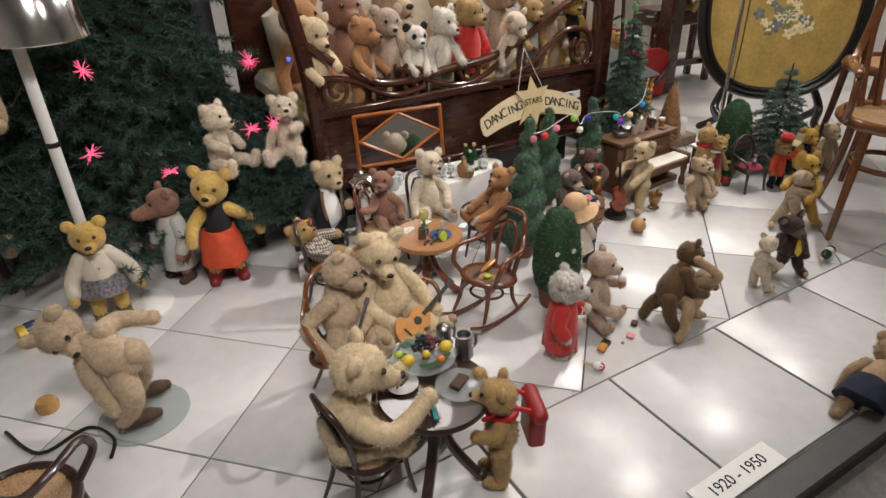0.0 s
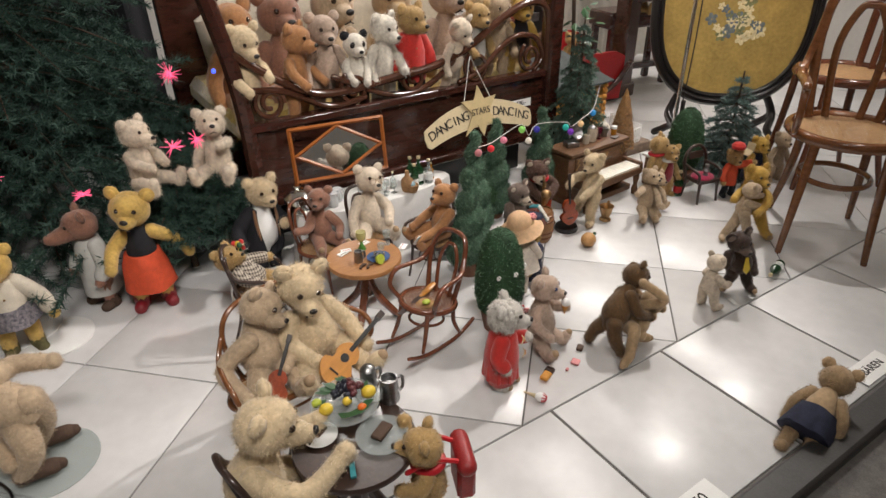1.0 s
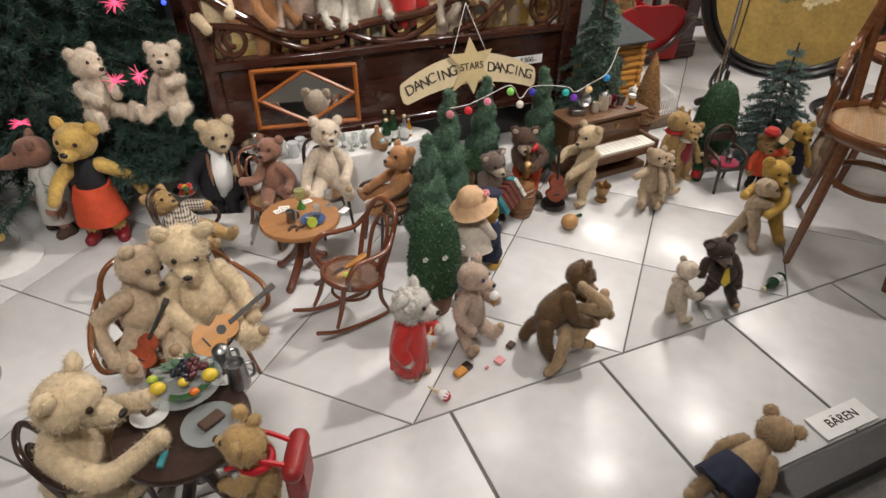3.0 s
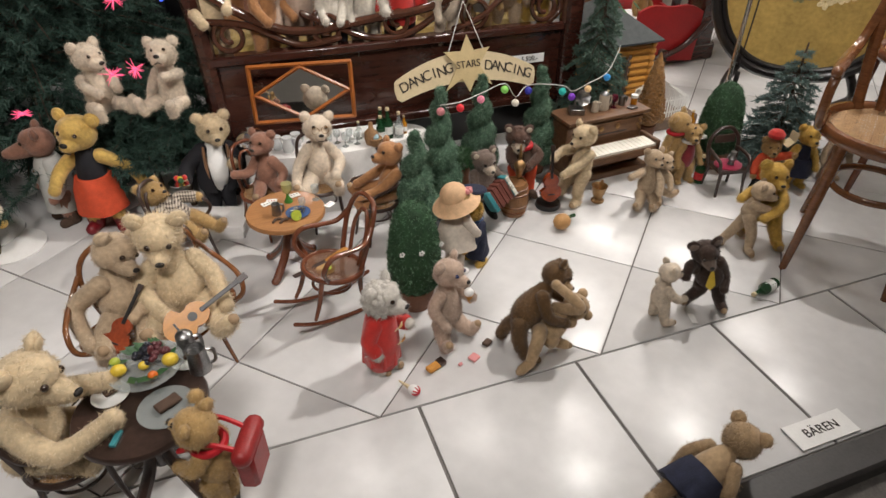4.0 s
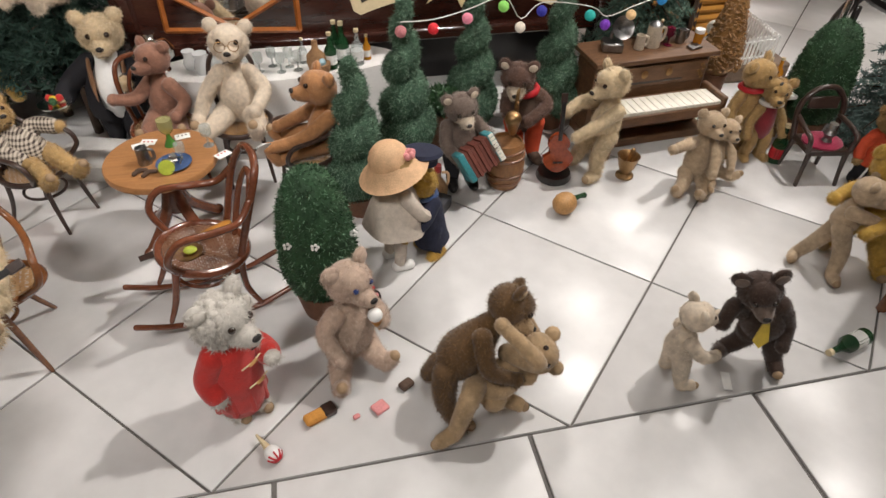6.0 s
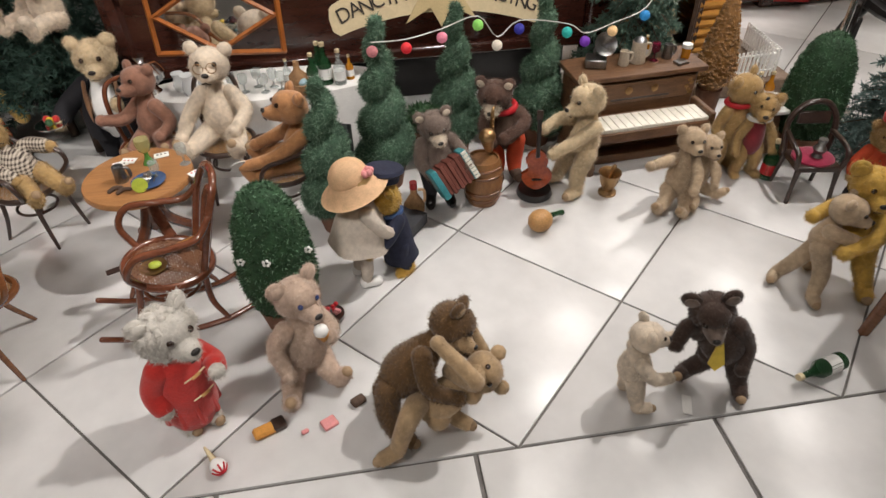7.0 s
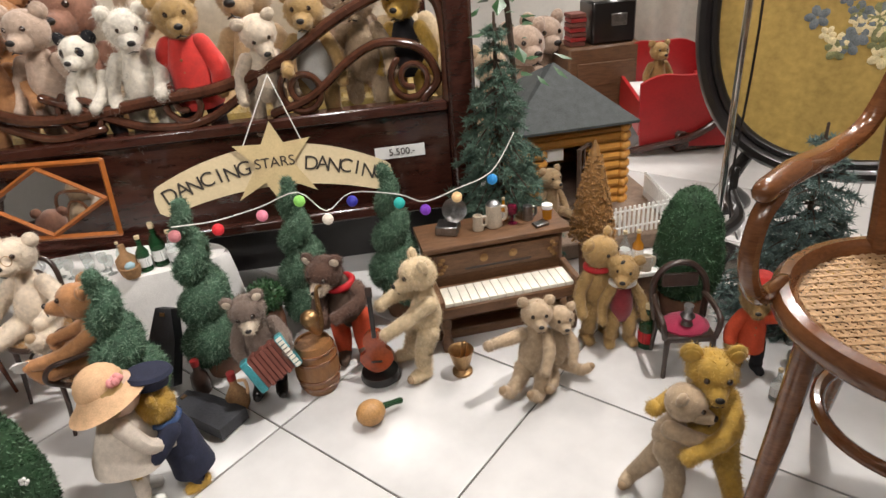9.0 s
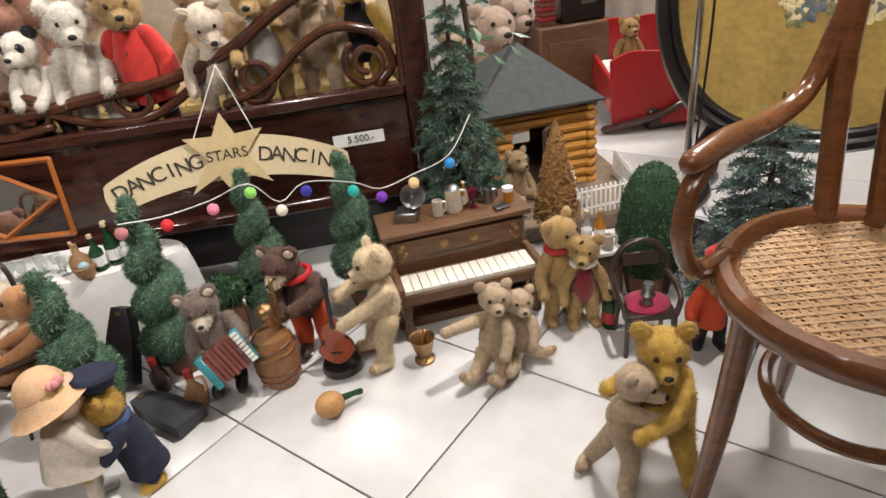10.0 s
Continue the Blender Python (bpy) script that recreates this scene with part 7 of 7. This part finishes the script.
part("drape", g, curt)
bench = thing("dark_bench", "dark wooden bench with a rail in front of the lace cover", "bench", pose(2.55, 2.0, 0, 0, 0, -12))
for c, s in (((0, 0, 0.42), (0.5, 0.25, 0.1)), ((-0.1, -0.05, 0.12), (0.9, 0.04, 0.04)), ((-0.22, 0.08, 0.2), (0.04, 0.04, 0.4)), ((0.22, 0.08, 0.2), (0.04, 0.04, 0.4)), ((-0.22, -0.1, 0.2), (0.04, 0.04, 0.4)), ((0.22, -0.1, 0.2), (0.04, 0.04, 0.4))):
    g = Shape()
    g.box(c, s, M["mahog"], bev=0.12)
    part("rail" if s[2] < 0.05 else ("seat" if s[2] == 0.1 else "leg"), g, bench)
bear("honey bear perched on the dark bench", 2.42, 1.9, 0.47, -110, 0.26, "honey", "sit", density=0.5)

# ---- the fir tree corner ----
fir("large dark green Christmas fir with star lights", -0.86, 1.80, 0, 1.75, 0.76, M["fir"], 16, 13, 0.034, name="christmas_tree", nn=46, droop=0.25, start=0.14, wide=0.06)
fir("dark green fir boughs below the sitting bears", -0.46, 1.21, 0, 0.46, 0.20, M["fir"], 9, 11, 0.03, name="fir_boughs", nn=46, droop=0.1, start=0.45, wide=0.06)
fir("dark green fir bough in front of the sitting bears", -0.36, 1.10, 0, 0.40, 0.085, M["fir"], 6, 10, 0.028, name="fir_boughs", nn=46, droop=0.05, start=0.62, wide=0.06)
fir("dark green fir boughs beside the white lamp", -1.25, 1.35, 0, 0.6, 0.30, M["fir"], 9, 11, 0.03, name="fir_boughs", nn=40, droop=0.1, start=0.45, wide=0.06)
STAR = mat("pink_star_light", (0.9, 0.10, 0.22), 0.3, 0.1, 30, 0, emit=1.0)
for p, r_ in (((-0.42, 1.08, 0.68), 0.04), ((-0.86, 1.05, 0.72), 0.035), ((-0.90, 0.98, 0.52), 0.035), ((-0.47, 1.0, 0.50), 0.035), ((-0.72, 1.0, 0.42), 0.03), ((-0.405, 0.98, 0.515), 0.03)):
    g = Shape()
    for k in range(26):
        d = RNG.normal(0, 1, 3)
        d /= np.linalg.norm(d)
        g.tube([(0, 0, 0), tuple(d * r_ * RNG.uniform(0.6, 1))], [0.0013, 0.0004], STAR, seg=4)
    g.ell((0, 0, 0), 0.006, STAR, seg=8, ring=6)
    solid("star_light", "pink spiky star light in the fir tree", "light", g, pose(*p), "star lights")
g = Shape()
g.ell((0, 0, 0), 0.007, mat("blue_light", (0.05, 0.1, 0.9), 0.3, 0.1, 30, 0, emit=1.5), seg=10, ring=8)
solid("blue_light", "tiny blue fairy light in the fir tree", "light", g, pose(-0.30, 1.08, 0.67))
bear("cream bear sitting among the fir branches", -0.545, 1.15, 0.35, -60, 0.225, "ivory", "sit", L=(0.2, 0.1, 0.5), R=(0.22, -0.08, 0.5), head=(10, 0, 0), shaggy=1.3)
bear("ivory bear lifting a paw among the fir branches", -0.335, 1.09, 0.36, -120, 0.22, "ivory", "sit", L=(0.2, 0.1, 0.62), head=(20, -15, 0), shaggy=1.3)
for x, y, z, s, f, yw in ((-1.12, 1.28, 0.55, 0.27, "tan", 200), (-1.32, 1.12, 0.42, 0.28, "beige", -80), (-1.45, 1.3, 0.25, 0.32, "pink", -70), (-1.28, 1.28, 0.2, 0.3, "beige", -75)):
    bear("beige bear half hidden in the dark fir tree", x, y, z, yw, s, f, "sit", density=0.5, group="bears in the fir tree")
bear("golden felt bear in a red skirt and dark red boots", -0.617, 1.05, 0, -98, 0.425, "yellow", vest=M["tux"], skirt=M["redorange"], hem=0.17, boots=M["boot"], head=(-14, 0, -10), L=(-0.05, 0.3, 0.34), R=(0.2, -0.2, 0.44), thin=0.85, shaggy=0.4, longnose=0.85)
bear("brown-headed bear in a grey-white smock", -0.745, 1.14, 0, 205, 0.36, "cinnamon", coat=M["greycoat"], hem=0.14, head=(-20, 5, 0), longnose=1.5, shaggy=0.6, boots=M["brownboot"])
bear("yellow bear in a cream cardigan and floral dress", -0.975, 1.01, 0, -85, 0.36, "yellow", coat=M["linen"], hem=0.30, skirt=M["floral"], boots=M["greenboot"], head=(-8, 0, 0), shaggy=0.5, L=(0.1, 0.26, 0.3), R=(0.1, -0.24, 0.3), longnose=0.85)
posed("large beige bear in brown boots bending forward", 0.44, "beige", (-0.945, 0.475, 0.175), (-1.02, 0.535, 0.235), (-1.065, 0.565, 0.262), (0.25, -0.88, -0.35),
      (((-0.945, 0.56, 0.25), (-0.875, 0.535, 0.245)), ((-1.03, 0.49, 0.16), (-1.005, 0.455, 0.085))), (((-0.935, 0.53, 0.11), (-0.965, 0.555, 0.035), (-0.905, 0.555, 0.032)), ((-0.965, 0.45, 0.10), (-1.0, 0.465, 0.035), (-0.94, 0.462, 0.032))), up=(-0.6, 0.2, 0.7), boots=M["brownboot"], ears=1.1, fat=0.88)
for x, y, r_, mm in ((-0.955, 0.51, 0.105, "bottlec"), (-0.90, 1.02, 0.10, "white")):
    g = Shape()
    g.lathe([(r_, 0), (r_, 0.005), (r_ * 0.98, 0.006)], M[mm], seg=40)
    solid("display_disc", "round display disc under a standing bear", "display base", g, pose(x, y, 0.001))
chair("dark bentwood toy armchair in the corner", pose(-1.165, 0.13, 0, 0, 0, 60), 0.20, M["bentdk"], arms=True)
lamp = thing("tripod_lamp", "white pole lamp with a spun aluminium shade", "lamp", pose(-0.985, 1.12, 0))
g = Shape()
g.tube([(0, 0, 0), (0, 0, 0.86)], 0.016, M["pole"], seg=14)
part("pole", g, lamp)
g = Shape()
g.lathe([(0.0165, 0.515), (0.019, 0.52), (0.019, 0.525), (0.0165, 0.53)], M["black"])
part("collar", g, lamp)
g = Shape()
g.lathe([(0.12, 0.80), (0.122, 0.803), (0.11, 0.90), (0.06, 0.97), (0.02, 0.98)], M["silver"], c=(0.05, -0.02, 0), seg=36)
part("shade", g, lamp, "spun aluminium shade")
g = Shape()
g.lathe([(0.11, 0), (0.11, 0.01), (0.02, 0.02)], M["pole"])
part("foot", g, lamp)
tin = vessel("tin_can", "blue and yellow toy tin lying on the floor", "tin", [(0.03, 0), (0.03, 0.07), (0.005, 0.071)], M["lemon"], -1.22, 1.0, 0.03, [("band", [(0.0305, 0.02), (0.0305, 0.05)], M["blue"])], rot=(0, 90, 20))
g = Shape()
g.tube([(-1.25, 0.62, 0.005), (-1.18, 0.5, 0.005), (-1.08, 0.53, 0.005), (-1.03, 0.46, 0.005), (-1.04, 0.4, 0.005)], 0.0045, M["black"], seg=6)
solid("cable", "black cable curling over the tiles", "cable", g)
g = Shape()
g.lathe([(0.024, 0), (0.027, 0.018), (0.02, 0.032), (0.004, 0.034)], M["gourd"])
solid("wooden_cup", "small brown turned wooden cup on the tiles", "cup", g, pose(-1.16, 0.66, 0))

# ---- along the window ----
bear("beige bear in a dark skirt leaning over near the window", 0.44, -0.405, 0, 8, 0.28, "tan", lean=60, vest=FUR["tan"], skirt=M["navy"], hem=0.2, head=(0, -20, 0))
for x, y, a, w, tx, sz in ((0.10, -0.372, 1, 0.25, "1920 - 1950", 0.036), (0.89, -0.362, 0, 0.16, "B\u00c4REN", 0.03)):
    lb = thing("display_label", "white display label with black print lying at the window", "label", pose(x, y, 0.004, 0, 0, a))
    g = Shape()
    g.box((0, 0, 0), (w, 0.062, 0.004), M["white"], bev=0.1)
    part("card", g, lb)
    text(tx, sz, M["ink"], lb, 0, 0, 0.0024)
for x, y, mm, nm, lab, s in ((0.165, 0.098, "cone", "sweet_wrapper", "yellow and black sweet wrapper on the tiles", (0.05, 0.022, 0.012)), (0.265, 0.095, "pink", "paper_scrap", "crumpled pink paper scrap on the tiles", (0.026, 0.022, 0.006)), (0.315, 0.13, "brownboot", "chocolate_box", "tiny brown chocolate piece on the tiles", (0.026, 0.018, 0.010)), (0.225, 0.085, "pink", "sweet", "tiny pink sweet on the tiles", (0.012, 0.008, 0.006)), (0.865, 0.03, "white", "paper_scrap", "small torn white paper on the tiles", (0.04, 0.016, 0.002))):
    g = Shape()
    g.box((0, 0, s[2] / 2), s, M[mm], bev=0.3, rot=(3, 4, 0))
    if nm == "sweet_wrapper":
        g.box((0.018, 0, s[2] / 2), (0.022, 0.0235, 0.0135), M["bentdk"], bev=0.2, rot=(3, 4, 0))
    solid(nm, lab, "litter", g, pose(x, y, 0.0005, 0, 0, 15 + 60 * x))
lol = thing("lollipop", "red and white swirl sweet on a stick on the tiles", "sweet", pose(0.085, 0.05, 0.011, 0, 0, -55))
g = Shape()
g.ell((0.012, 0, 0), (0.015, 0.013, 0.011), M["white"])
part("sweet", g, lol)
g = Shape()
for k in range(4):
    g.tube([(0.012 + 0.0152 * math.cos(b) , 0.0132 * math.sin(b) * math.cos(k * 0.8), 0.0112 * math.sin(b) * math.sin(k * 0.8)) for b in np.linspace(-1.2, 1.2, 5)], 0.0016, M["redstrap"], seg=5)
part("stripes", g, lol)
g = Shape()
g.tube([(0, 0, 0), (-0.03, 0, 0.004)], [0.006, 0.002], M["paper"], seg=6)
part("twist", g, lol)
